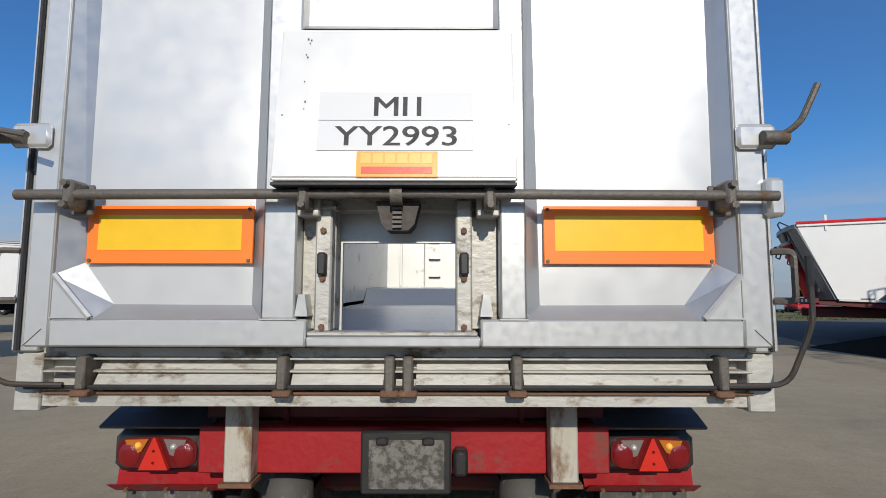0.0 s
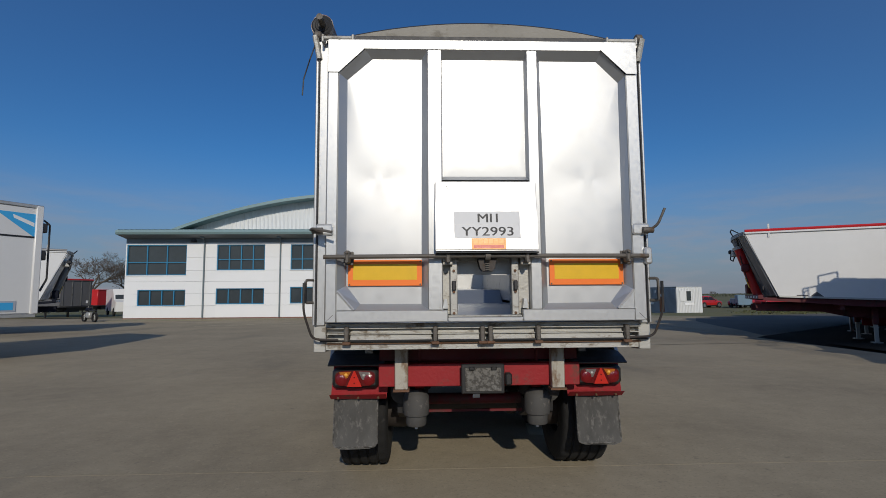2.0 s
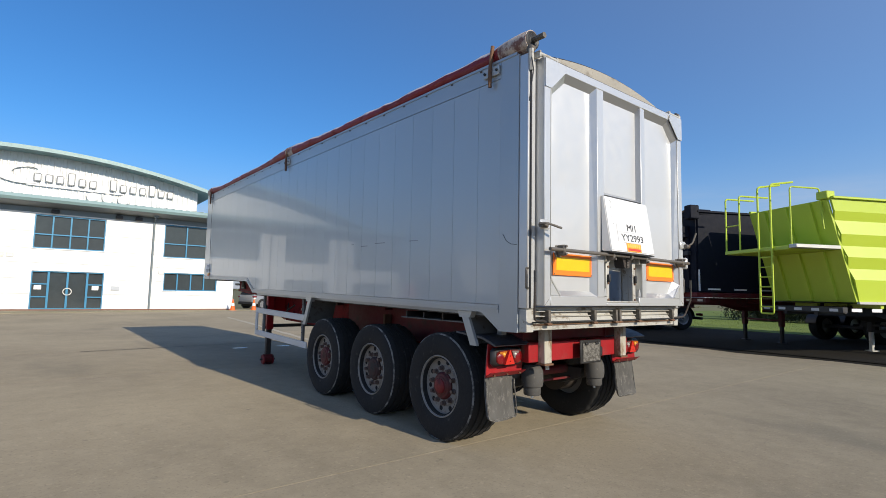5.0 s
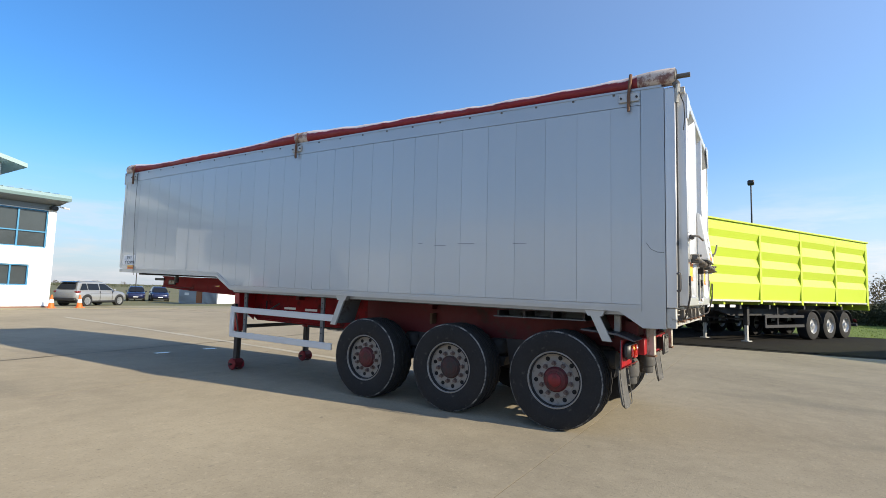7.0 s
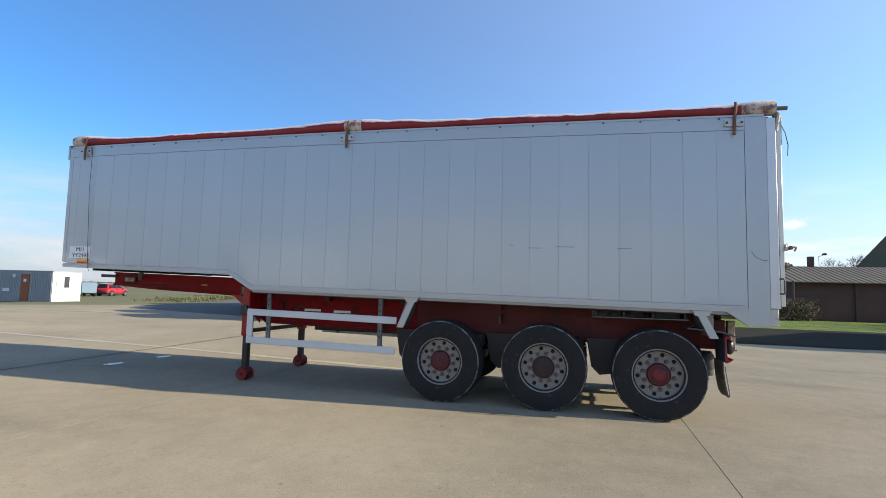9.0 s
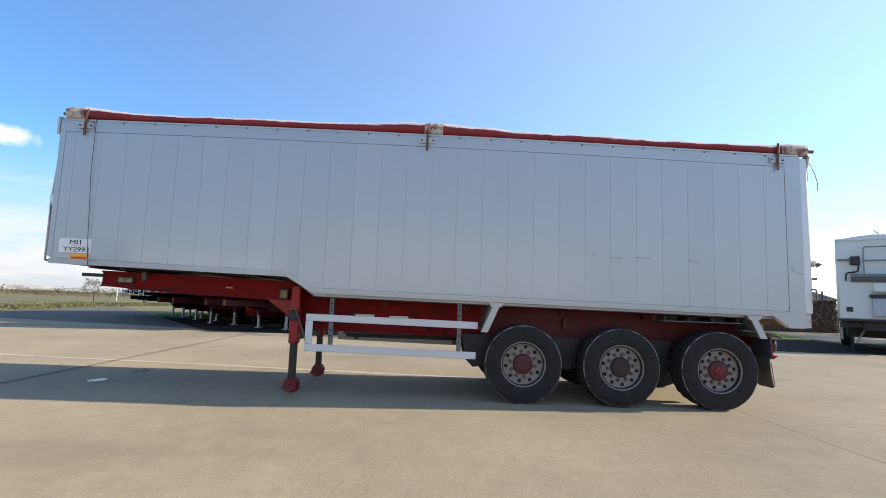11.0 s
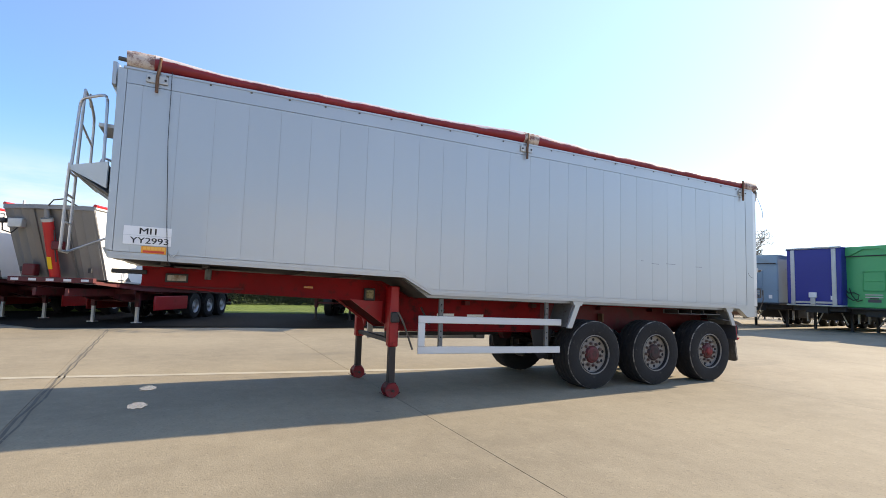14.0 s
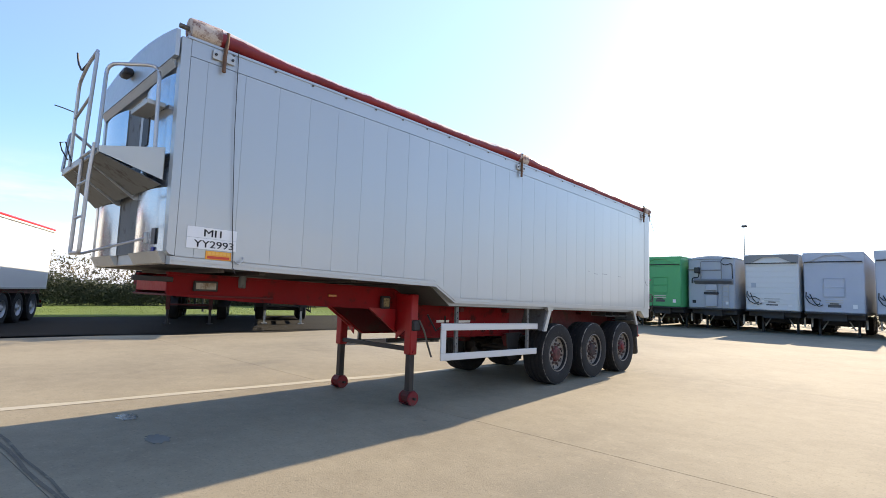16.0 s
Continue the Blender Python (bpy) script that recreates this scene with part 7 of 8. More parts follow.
put(box_trailer("old blue-grey bulk trailer with faded paint", M_oldblue, 4.0, "panel", z0=1.35), 11.25, -19.1, -82)
put(box_trailer("white bulk trailer with front ladder, parked", M_whitetrl, 4.35, "ladder"), 11.85, -16.2, -50)
put(box_trailer("white bulk trailer with front ladder, parked", M_whitetrl, 4.3, "ladder"), 10.8, -11.4, -38)

# the group beyond the other side of the yard
lb = thing("box_trailer", "white box trailer with a blue corner sticker", "trailer")
part("body", B(0.0, 12.5, -1.26, 1.26, 1.13, 3.80, 0.03), M_whitetrl, lb)
part("corner_post", B(-0.05, 0.12, 1.18, 1.30, 1.13, 3.84, 0.02), M_whitetrl, lb)
part("top_rail", B(-0.04, 12.5, -1.29, 1.29, 3.78, 3.86, 0.01), M_galv, lb)
part("bottom_rail", B(0.0, 12.5, -1.29, 1.29, 1.05, 1.13, 0.01), M_galv, lb)
part("corner_sticker", prism(bm_new(), [(0.10, 3.62), (0.95, 3.62), (0.10, 3.02)], "y", 1.2605, 1.264), M_bluesign, lb, "blue triangular sticker with pale bars", smooth=0)
part("sticker_bar", prism(bm_new(), [(0.14, 3.40), (0.60, 3.57), (0.58, 3.48), (0.14, 3.30)], "y", 1.2645, 1.2655), M_sticker, lb, smooth=0)
part("vent_frame", B(0.42, 0.98, 1.262, 1.275, 1.20, 1.46, 0.005), M_greybody, lb)
part("vent_field", B(0.48, 0.92, 1.276, 1.280, 1.24, 1.42), M_bluesign, lb, smooth=0)
part("strap", B(0.0, 2.5, 1.262, 1.272, 3.02, 3.06), M_blackpl, lb)
for z in (3.3, 2.6):
    part("hinge_block", B(-0.16, 0.02, 0.9, 1.28, z - 0.12, z + 0.12, 0.02), M_dark, lb)
part("front_frame", T(arc_pts([(-0.1, 1.2, 1.7), (-0.24, 1.2, 2.0), (-0.24, 1.2, 3.4), (-0.1, 1.2, 3.5)], 0.05), 0.025, 6), M_dark, lb)
for i in range(3):
    for s in (-1, 1):
        wheel(lb, 8.0 + 1.31 * i, s * 1.0, 0.515, s, False, lateral="y")
for s in (-1, 1):
    part("leg", B(2.6, 2.74, s * 0.75 - 0.07, s * 0.75 + 0.07, 0.0, 1.05), M_galv, lb)
part("chassis", B(0.5, 12.2, -0.5, 0.5, 0.72, 1.05), M_dark, lb)
put(lb, -11.28, 9.98, 243)

put(white_tipper("white tipper trailer with grey top rail beside a box trailer", M_tipgrey, False, M_navy, M_navy, M_tipgrey, M_navy, M_whitetrl), -16.24, 19.26, 212)
dk = put(box_trailer("dark grey curtain trailer with red top, weathered", mat("dark_curtain", (0.11, 0.11, 0.115), 0.7, 0, 0.25, 2.0, 0.1, 6), 2.85, "plain", z0=0.85), -27.4, 36.6, 160)
part("red_top", B(-0.06, 10.6, -1.3, 1.3, 2.86, 2.98, 0.02), M_redpaint, dk)
for i in range(14):
    for s in (-1, 1):
        part("curtain_strap", B(0.35 + i * 0.75, 0.41 + i * 0.75, *sorted((s * 1.26, s * 1.275)), 0.80, 2.80), M_oldsteel, dk, smooth=0)
for y in (-1.1, -0.4, 0.3, 1.0):
    part("front_rib", B(-0.03, 0.0, y, y + 0.07, 0.9, 2.8, 0.004), M_oldsteel, dk)
put(box_trailer("bright red bulk trailer behind the office", M_redpaint, 2.3, "plain", z0=0.75), -32.6, 49.0, 170)
van = thing("van", "white van parked behind the office corner", "van")
part("body", prism(bm_new(), [(0.0, 0.35), (4.6, 0.35), (4.6, 2.2), (1.5, 2.25), (0.75, 1.35), (0.0, 1.15)], "y", -0.9, 0.9), M_white, van, smooth=0)
part("windscreen", plate(bm_new(), [(0.78, -0.8, 1.38), (0.78, 0.8, 1.38), (1.47, 0.75, 2.18), (1.47, -0.75, 2.18)], -0.012), M_glass, van)
for x in (0.8, 3.7):
    for s in (-1, 1):
        part("wheel", T([(x, s * 0.78, 0.33), (x, s * 0.92, 0.33)], 0.33, 20), M_tyre, van)
put(van, -25.4, 40.0, 130)
bike = thing("motorcycle", "dark parked motorcycle beside the trailers", "motorcycle")
for x in (0.0, 1.4):
    bmw = lathe(bm_new(), [(-0.05, 0.24), (-0.06, 0.31), (0.06, 0.31), (0.05, 0.24)], 20, "y", True)
    part("wheel", bmw, M_tyre, bike, at=pose(x, 0, 0.31))
    for k in range(6):
        a = k * math.pi / 6
        part("spoke", T([(x - 0.24 * math.cos(a), 0, 0.31 - 0.24 * math.sin(a)), (x + 0.24 * math.cos(a), 0, 0.31 + 0.24 * math.sin(a))], 0.008, 4), M_galv, bike)
part("engine", B(0.45, 0.95, -0.15, 0.15, 0.25, 0.6, 0.05), M_galv, bike)
part("fuel_tank", B(0.35, 0.80, -0.14, 0.14, 0.65, 0.88, 0.06), M_navy, bike)
part("seat", B(0.80, 1.5, -0.13, 0.13, 0.66, 0.76, 0.04), M_blackpl, bike)
part("fork", T([(0.0, 0.08, 0.31), (0.30, 0.08, 1.0)], 0.02, 6), M_galv, bike)
part("handlebar", T([(0.28, -0.35, 1.05), (0.3, 0, 1.0), (0.28, 0.35, 1.05)], 0.015, 6), M_blackpl, bike)
put(bike, -22.2, 29.7, -35)

# ---- office building ----
Y0 = 32.45
WINDOWS = [(-21.33, -17.2, 3.05, 5.2, 3, 1), (-15.1, -11.75, 3.38, 5.2, 4, 1), (-9.95, -6.7, 3.4, 5.2, 4, 1), (-4.75, -1.5, 3.4, 5.25, 4, 1), (1.55, 5.42, 3.25, 5.3, 3, 1),
           (-20.5, -17.2, 0.92, 2.03, 4, 0), (-15.1, -11.75, 1.0, 2.1, 4, 0), (-9.95, -6.7, 1.02, 2.18, 4, 0), (1.65, 4.75, 1.2, 2.3, 4, 0), (-4.7, -1.42, 0.08, 2.16, 4, 2)]
office = thing("office_building", "white two-storey office with curved grey-green roof and blue-framed windows", "building", at=pose(-8, 40, 0))
# wall panels between the openings: columns split at the openings' edges
edges_x = sorted({-21.4, 5.8, *[w[0] for w in WINDOWS], *[w[1] for w in WINDOWS], -13.4, -0.3, -5.7, -18.9})
edges_z = [0.08, 0.92, 1.75, 2.6, 3.38, 4.3, 5.62]
for a, b in zip(edges_x, edges_x[1:]):
    holes = sorted((w[2], w[3]) for w in WINDOWS if w[0] <= a + 0.001 and w[1] >= b - 0.001)
    solid, z = [], 0.08
    for h0, h1 in holes:
        if h0 > z + 0.01:
            solid.append((z, h0))
        z = h1
    solid.append((z, 5.62))
    for s0, s1 in solid:
        cuts = [s0] + [c for c in edges_z if s0 + 0.12 < c < s1 - 0.12] + [s1]
        for c0, c1 in zip(cuts, cuts[1:]):
            part("wall_panel", B(a, b, Y0, Y0 + 0.25, c0 + 0.006, c1 - 0.006), M_clad, office, smooth=0)
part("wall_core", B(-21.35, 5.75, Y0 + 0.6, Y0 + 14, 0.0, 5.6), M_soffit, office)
for x in (-21.4, 5.55):
    part("end_wall", B(x, x + 0.25, Y0 + 0.251, Y0 + 14, 0.0, 5.62), M_clad, office)
part("plinth", B(-21.42, 5.82, Y0 - 0.02, Y0 + 0.24, 0.0, 0.075), M_brickbase, office)
for x0, x1, z0, z1, n, kind in WINDOWS:
    w = part("window", B(x0, x1, Y0 + 0.16, Y0 + 0.175, z0, z1), M_glass, office, "dark reflective glass", smooth=0)
    f = 0.055
    for b in ((x0, x1, z0, z0 + f), (x0, x1, z1 - f, z1), (x0, x0 + f, z0 + f, z1 - f), (x1 - f, x1, z0 + f, z1 - f)):
        part("window_frame", B(b[0], b[1], Y0 + 0.05, Y0 + 0.158, b[2], b[3]), M_frame, w, smooth=0)
    if kind != 2:
        for i in range(1, n):
            x = x0 + (x1 - x0) * i / n
            part("mullion", B(x - 0.035, x + 0.035, Y0 + 0.07, Y0 + 0.158, z0 + f, z1 - f), M_frame, w, smooth=0)
        if kind == 1:
            zt = z0 + (z1 - z0) * 0.42
            part("transom", B(x0 + f, x1 - f, Y0 + 0.075, Y0 + 0.157, zt - 0.03, zt + 0.03), M_frame, w, smooth=0)
        part("window_sill", B(x0 - 0.05, x1 + 0.05, Y0 - 0.05, Y0 + 0.10, z0 - 0.045, z0 - 0.004), M_clad, w, smooth=0)
    else:
        for x in (-3.95, -3.1, -2.2):
            part("door_stile", B(x - 0.05, x + 0.05, Y0 + 0.04, Y0 + 0.158, z0, z1), M_frame, w, smooth=0)
        for z in (0.75, 1.45):
            part("transom", B(x0 + f, -4.0, Y0 + 0.07, Y0 + 0.157, z - 0.03, z + 0.03), M_frame, w, smooth=0)
            part("transom", B(-2.15, x1 - f, Y0 + 0.07, Y0 + 0.157, z - 0.03, z + 0.03), M_frame, w, smooth=0)
        ring = lathe(bm_new(), [(-0.02, 0.17), (-0.02, 0.21), (0.02, 0.21), (0.02, 0.17)], 24, "y", True)
        part("door_handle", ring, M_galv, w, "round steel pull handle", at=pose(-3.08, Y0 + 0.02, 1.05))
        for x in (-4.35, -1.75):
            part("door_notice", B(x - 0.2, x + 0.12, Y0 + 0.150, Y0 + 0.158, 1.15, 1.4), M_sticker, w, smooth=0)
part("eaves_roof", prism(bm_new(), [(Y0 - 1.15, 5.80), (Y0 - 1.22, 5.95), (Y0 - 1.15, 6.12), (Y0 + 1.6, 6.42), (Y0 + 1.6, 6.25), (Y0 - 0.2, 5.80)], "x", -21.5, 6.0), M_roof, office, "grey-green metal eaves roof")
for i in range(68):
    x = -21.4 + i * 0.4
    part("roof_seam", prism(bm_new(), [(Y0 - 1.12, 6.125), (Y0 + 1.5, 6.415), (Y0 + 1.5, 6.45), (Y0 - 1.12, 6.16)], "x", x, x + 0.05), M_roof, office, smooth=0)
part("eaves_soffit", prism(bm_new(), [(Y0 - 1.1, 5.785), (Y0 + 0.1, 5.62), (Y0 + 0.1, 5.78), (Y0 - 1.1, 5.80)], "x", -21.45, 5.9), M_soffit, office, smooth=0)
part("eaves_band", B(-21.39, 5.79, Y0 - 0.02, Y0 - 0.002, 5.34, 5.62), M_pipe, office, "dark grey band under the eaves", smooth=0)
part("low_roof", B(-21.6, 5.9, Y0 + 1.6, Y0 + 14.2, 6.2, 6.4), M_roof, office)
# curved hall behind
def hall(x):
    return 9.03 - 0.0145 * (x + 5.0) ** 2


for i in range(75):
    x = -18.6 + i * 0.296
    z = min(hall(x), hall(x + 0.296)) - 0.12
    if z > 6.2:
        part("cladding_sheet", prism(bm_new(), [(x, Y0 + 1.45), (x + 0.07, Y0 + 1.45), (x + 0.10, Y0 + 1.50), (x + 0.265, Y0 + 1.50), (x + 0.295, Y0 + 1.45), (x + 0.295, Y0 + 1.6), (x, Y0 + 1.6)], "z", 6.0, z), M_ribclad, office, smooth=0)
xs_h = np.linspace(-19.4, 4.4, 41)
part("curved_roof", prism(bm_new(), [(x, hall(x)) for x in xs_h] + [(x, hall(x) - 0.22) for x in xs_h[::-1]], "y", Y0 + 0.35, Y0 + 26), M_roof, office, "curved grey-green metal roof")
part("hall_core", prism(bm_new(), [(x, hall(x) - 0.25) for x in xs_h[2:-3]] + [(xs_h[-4], 0), (xs_h[2], 0)], "y", Y0 + 1.62, Y0 + 25.5), M_ribclad, office, smooth=0)
for x in (-15.95, -10.65, 0.95):
    part("downpipe", T([(x, Y0 - 0.08, 0.1), (x, Y0 - 0.08, 5.35), (x, Y0 - 0.5, 5.75)], 0.055, 10), M_pipe, office)
    part("pipe_head", B(x - 0.12, x + 0.12, Y0 - 0.6, Y0 - 0.4, 5.6, 5.8), M_pipe, office)
for x in (-16.7, -3.9, -0.9, 0.1, 5.6):
    part("flood_lamp", B(x - 0.18, x + 0.18, Y0 - 0.25, Y0, 5.35, 5.55, 0.03), M_dark, office)
part("camera_arm", T([(5.8, Y0 - 0.3, 5.55), (6.15, Y0 - 0.6, 5.45)], 0.05, 8), M_white, office)
for x, z, w, h in ((-6.2, 2.85, 0.3, 0.22), (-5.8, 2.85, 0.3, 0.22), (-1.05, 1.16, 0.42, 0.24), (1.35, 2.2, 0.3, 0.5)):
    part("wall_fitting", B(x, x + w, Y0 - 0.04, Y0 - 0.002, z, z + h, 0.01), M_greybody if z < 2 else M_galv, office)
# plain sign shapes on the gable
YS = Y0 + 1.40
outer = [(-5.45 + 1.25 * math.cos(a), 7.55 + 0.50 * math.sin(a)) for a in np.linspace(1.05, 5.2, 16)]
innr = [(-5.02 + 0.95 * math.cos(a), 7.62 + 0.42 * math.sin(a)) for a in np.linspace(4.9, 1.35, 14)]
part("sign_crescent", prism(bm_new(), outer + innr, "y", YS - 0.06, YS), M_sign, office, "grey crescent sign shape", smooth=0)
part("sign_underline", B(-5.3, -0.6, YS - 0.05, YS, 7.00, 7.07), M_sign, office, smooth=0)
for i in range(14):
    if i == 6:
        continue
    x = -5.0 + i * 0.52
    h = 0.72 if i in (3, 7, 11) else 0.46
    part("sign_bar", B(x, x + 0.36, YS - 0.07, YS, 7.27 - 0.012 * i, 7.27 + h - 0.012 * i, 0.05), M_sign, office, "plain grey sign bar")
for i in range(3):
    part("sign_disc", lathe(bm_new(), [(-0.05, 0.28), (0.05, 0.30)], 28, "y"), M_sign, office, at=pose(-2.2 + 0.78 * i, YS - 0.06, 6.68))

# ---- cars, cabin, cones ----
M_carglass = mat("tinted_car_glass", (0.012, 0.014, 0.017), 0.12, 0, 0.2, 3.0, 0)
M_carglass.node_tree.nodes["Principled BSDF"].inputs["Specular IOR Level"].default_value = 0.35


def car(label, paint, name="car"):
    t = thing(name, label, "car", "parked cars")
    # body: stations along the car of (x, half width, underside, shoulder, belt)
    ST = [(-2.20, 0.66, 0.50, 0.76, 0.92), (-2.14, 0.78, 0.40, 0.80, 1.02), (-1.95, 0.86, 0.34, 0.84, 1.06), (-1.4, 0.905, 0.30, 0.82, 1.06), (-0.4, 0.90, 0.27, 0.78, 1.03), (0.6, 0.90, 0.27, 0.76, 1.01), (1.05, 0.90, 0.29, 0.78, 1.0),
          (1.45, 0.90, 0.30, 0.80, 0.96), (1.85, 0.86, 0.32, 0.74, 0.90), (2.10, 0.76, 0.34, 0.66, 0.82), (2.21, 0.60, 0.40, 0.58, 0.70)]
    bm = bm_new()
    rings = []
    for x, w, zb, zs, zt in ST:
        half = [(w * 0.82, zb), (w * 0.96, zb + 0.05), (w * 0.975, (zb + zs) / 2), (w, zs), (w * 0.955, zs + 0.07), (w * 0.90, zt - 0.03), (w * 0.80, zt + 0.01)]
        rings.append([bm.verts.new((x, y, z)) for y, z in half] + [bm.verts.new((x, -y, z)) for y, z in reversed(half)])
    for p, q in zip(rings, rings[1:]):
        for k in range(14):
            bm.faces.new((p[k], p[(k + 1) % 14], q[(k + 1) % 14], q[k]))
    bm.faces.new(rings[0])
    bm.faces.new(rings[-1][::-1])
    part("body", bm, paint, t, smooth=50)
    # cabin: stations from tailgate to windscreen foot
    bm = bm_new()
    rings = []
    for xb, xt, wb, wt, zt in ((-2.12, -1.86, 0.76, 0.56, 1.53), (-1.6, -1.5, 0.81, 0.62, 1.59), (-0.6, -0.6, 0.82, 0.64, 1.63), (0.30, 0.05, 0.82, 0.64, 1.60), (1.08, 0.32, 0.78, 0.60, 1.53)):
        rings.append([bm.verts.new(c) for c in ((xb, wb, 0.99), (xt, wt, zt - 0.05), (xt, wt - 0.10, zt), (xt, 0.10 - wt, zt), (xt, -wt, zt - 0.05), (xb, -wb, 0.99))])
    for p, q in zip(rings, rings[1:]):
        for k in range(5):
            bm.faces.new((p[k], p[k + 1], q[k + 1], q[k]))
    bm.faces.new(rings[0])
    bm.faces.new(rings[-1][::-1])
    part("cabin", bm, paint, t, smooth=35)
    part("windscreen", plate(bm_new(), [(1.075, -0.70, 1.03), (1.075, 0.70, 1.03), (0.385, 0.56, 1.495), (0.385, -0.56, 1.495)], 0.012), M_carglass, t, smooth=0)
    part("rear_window", plate(bm_new(), [(-2.125, 0.66, 1.10), (-2.125, -0.66, 1.10), (-1.93, -0.54, 1.46), (-1.93, 0.54, 1.46)], 0.012), M_carglass, t, smooth=0)
    part("tail_spoiler", prism(bm_new(), [(-2.02, 1.50), (-1.75, 1.56), (-1.75, 1.60), (-2.05, 1.54)], "y", -0.54, 0.54), M_carglass, t, smooth=0)
    part("rear_bumper", B(-2.26, -2.05, -0.78, 0.78, 0.33, 0.54, 0.05), M_blackpl, t)
    part("front_grille", B(2.10, 2.205, -0.52, 0.52, 0.50, 0.64, 0.03), M_blackpl, t)
    part("number_board", B(2.20, 2.222, -0.24, 0.24, 0.42, 0.50), M_sticker, t, smooth=0)
    part("underside", B(-2.0, 2.0, -0.72, 0.72, 0.20, 0.31, 0.03), M_blackpl, t)
    for s in (-1, 1):
        for b0, b1, t1, t0 in ((0.80, -0.28, -0.30, 0.20), (-0.36, -1.24, -1.26, -0.38), (-1.32, -1.90, -1.62, -1.34)):
            def wall(x, v):
                return (x, s * (0.826 - 0.19 * v), 1.0 + 0.56 * v)
            part("side_window", plate(bm_new(), [wall(b0, 0.09), wall(b1, 0.09), wall(t1, 0.82), wall(t0, 0.82)], 0.014 * s), M_carglass, t, smooth=0)
        part("roof_rail", T([(-1.7, s * 0.58, 1.60), (-0.6, s * 0.60, 1.66), (0.1, s * 0.60, 1.62)], 0.018, 6), M_galv, t)
        part("tail_lamp", B(-2.17, -1.88, *sorted((s * 0.56, s * 0.86)), 0.86, 0.98, 0.03), M_lampred2, t)
        part("head_lamp", B(1.78, 2.10, *sorted((s * 0.48, s * 0.82)), 0.66, 0.78, 0.04), M_lampclr, t)
        part("sill_trim", B(-1.0, 1.0, *sorted((s * 0.80, s * 0.895)), 0.25, 0.36, 0.02), M_blackpl, t)
        part("door_crease", T([(-1.5, s * 0.90, 0.84), (1.2, s * 0.90, 0.81)], 0.008, 5), paint, t)
        for x in (-0.33, 0.72):
            part("door_gap", B(x - 0.004, x + 0.004, *sorted((s * 0.86, s * 0.903)), 0.36, 0.98), M_blackpl, t)
        for x in (-1.38, 1.38):
            part("wheel_arch", T([(x, s * 0.66, 0.38), (x, s * 0.905, 0.38)], 0.40, 24), M_blackpl, t)
            wl_ = part("wheel", lathe(bm_new(), [(-0.1, 0.22), (-0.10, 0.33), (0.08, 0.335), (0.10, 0.31), (0.10, 0.24), (0.04, 0.22), (0.03, 0.02)], 28, "y"), M_tyre, t, at=pose(x, s * 0.815, 0.34) @ (Matrix() if s > 0 else Matrix.Rotation(math.pi, 4, "Z")))
            part("rim_ring", lathe(bm_new(), [(0.0, 0.245), (0.012, 0.24), (0.012, 0.215), (0.0, 0.21)], 24, "y"), M_rimfar, wl_, at=pose(x, s * 0.905, 0.34) @ (Matrix() if s > 0 else Matrix.Rotation(math.pi, 4, "Z")))
            for k in range(5):
                part("rim_spoke", B(-0.024, 0.024, -0.012, 0.012, 0.0, 0.22), M_rimfar, wl_, at=pose(x, s * 0.895, 0.34) @ Matrix.Rotation(0.3 + k * 2 * math.pi / 5, 4, "Y"))
        part("mirror", B(0.72, 0.88, *sorted((s * 0.88, s * 1.03)), 1.0, 1.13, 0.03), paint, t)
    return t


M_carsilver = mat("silver_car_paint", (0.30, 0.305, 0.305), 0.32, 0.35, 0.03, 4, 0, coat=0.5)
M_carblue = mat("dark_blue_car_paint", (0.012, 0.018, 0.06), 0.25, 0.2, 0.05, 4, 0, coat=0.5)
M_carred = mat("red_car_paint", (0.42, 0.02, 0.02), 0.25, 0, 0.05, 4, 0, coat=0.5)
sv = put(car("silver estate car parked beside the office", M_carsilver), 9.1, 35.2, 25)
sv.matrix_basis = sv.matrix_basis @ Matrix.Diagonal((0.93, 0.93, 0.93, 1.0))
c2 = put(car("dark blue car parked on the far grass edge", M_carblue), 24.0, 59.4, 243)
c2.matrix_basis.translation.z = -0.45
copy_thing(c2, Matrix.Translation((25.6, 57.6, -0.45)) @ Matrix.Rotation(radians(246), 4, "Z"))
c4 = put(car("red car parked beyond the cabin", M_carred), 38.7, 65.8, 20)
c4.matrix_basis.translation.z = -0.45
for x, y, a in ((44.0, 65.9, 200), (46.2, 63.0, 15)):
    copy_thing(c4, Matrix.Translation((x, y, -0.45)) @ Matrix.Rotation(radians(a), 4, "Z"))
M_truckblue = mat("pale_blue_pickup_paint", (0.14, 0.22, 0.29), 0.4, 0, 0.08, 4, 0.02, 10)
pk = thing("pickup_truck", "pale blue pickup truck parked among the red cars", "truck")
part("cab", B(0.6, 2.2, -0.85, 0.85, 0.4, 1.75, 0.08), M_truckblue, pk)
part("cab_glass", B(0.55, 0.62, -0.75, 0.75, 1.1, 1.65), M_glass, pk)
part("bed", B(-2.2, 0.5, -0.85, 0.85, 0.55, 1.25, 0.02), M_truckblue, pk)
for x in (-1.4, 1.5):
    for s in (-1, 1):
        part("wheel", T([(x, s * 0.72, 0.36), (x, s * 0.9, 0.36)], 0.36, 20), M_tyre, pk)
put(pk, 41.6, 62.6, 250)
pk.matrix_basis.translation.z = -0.45

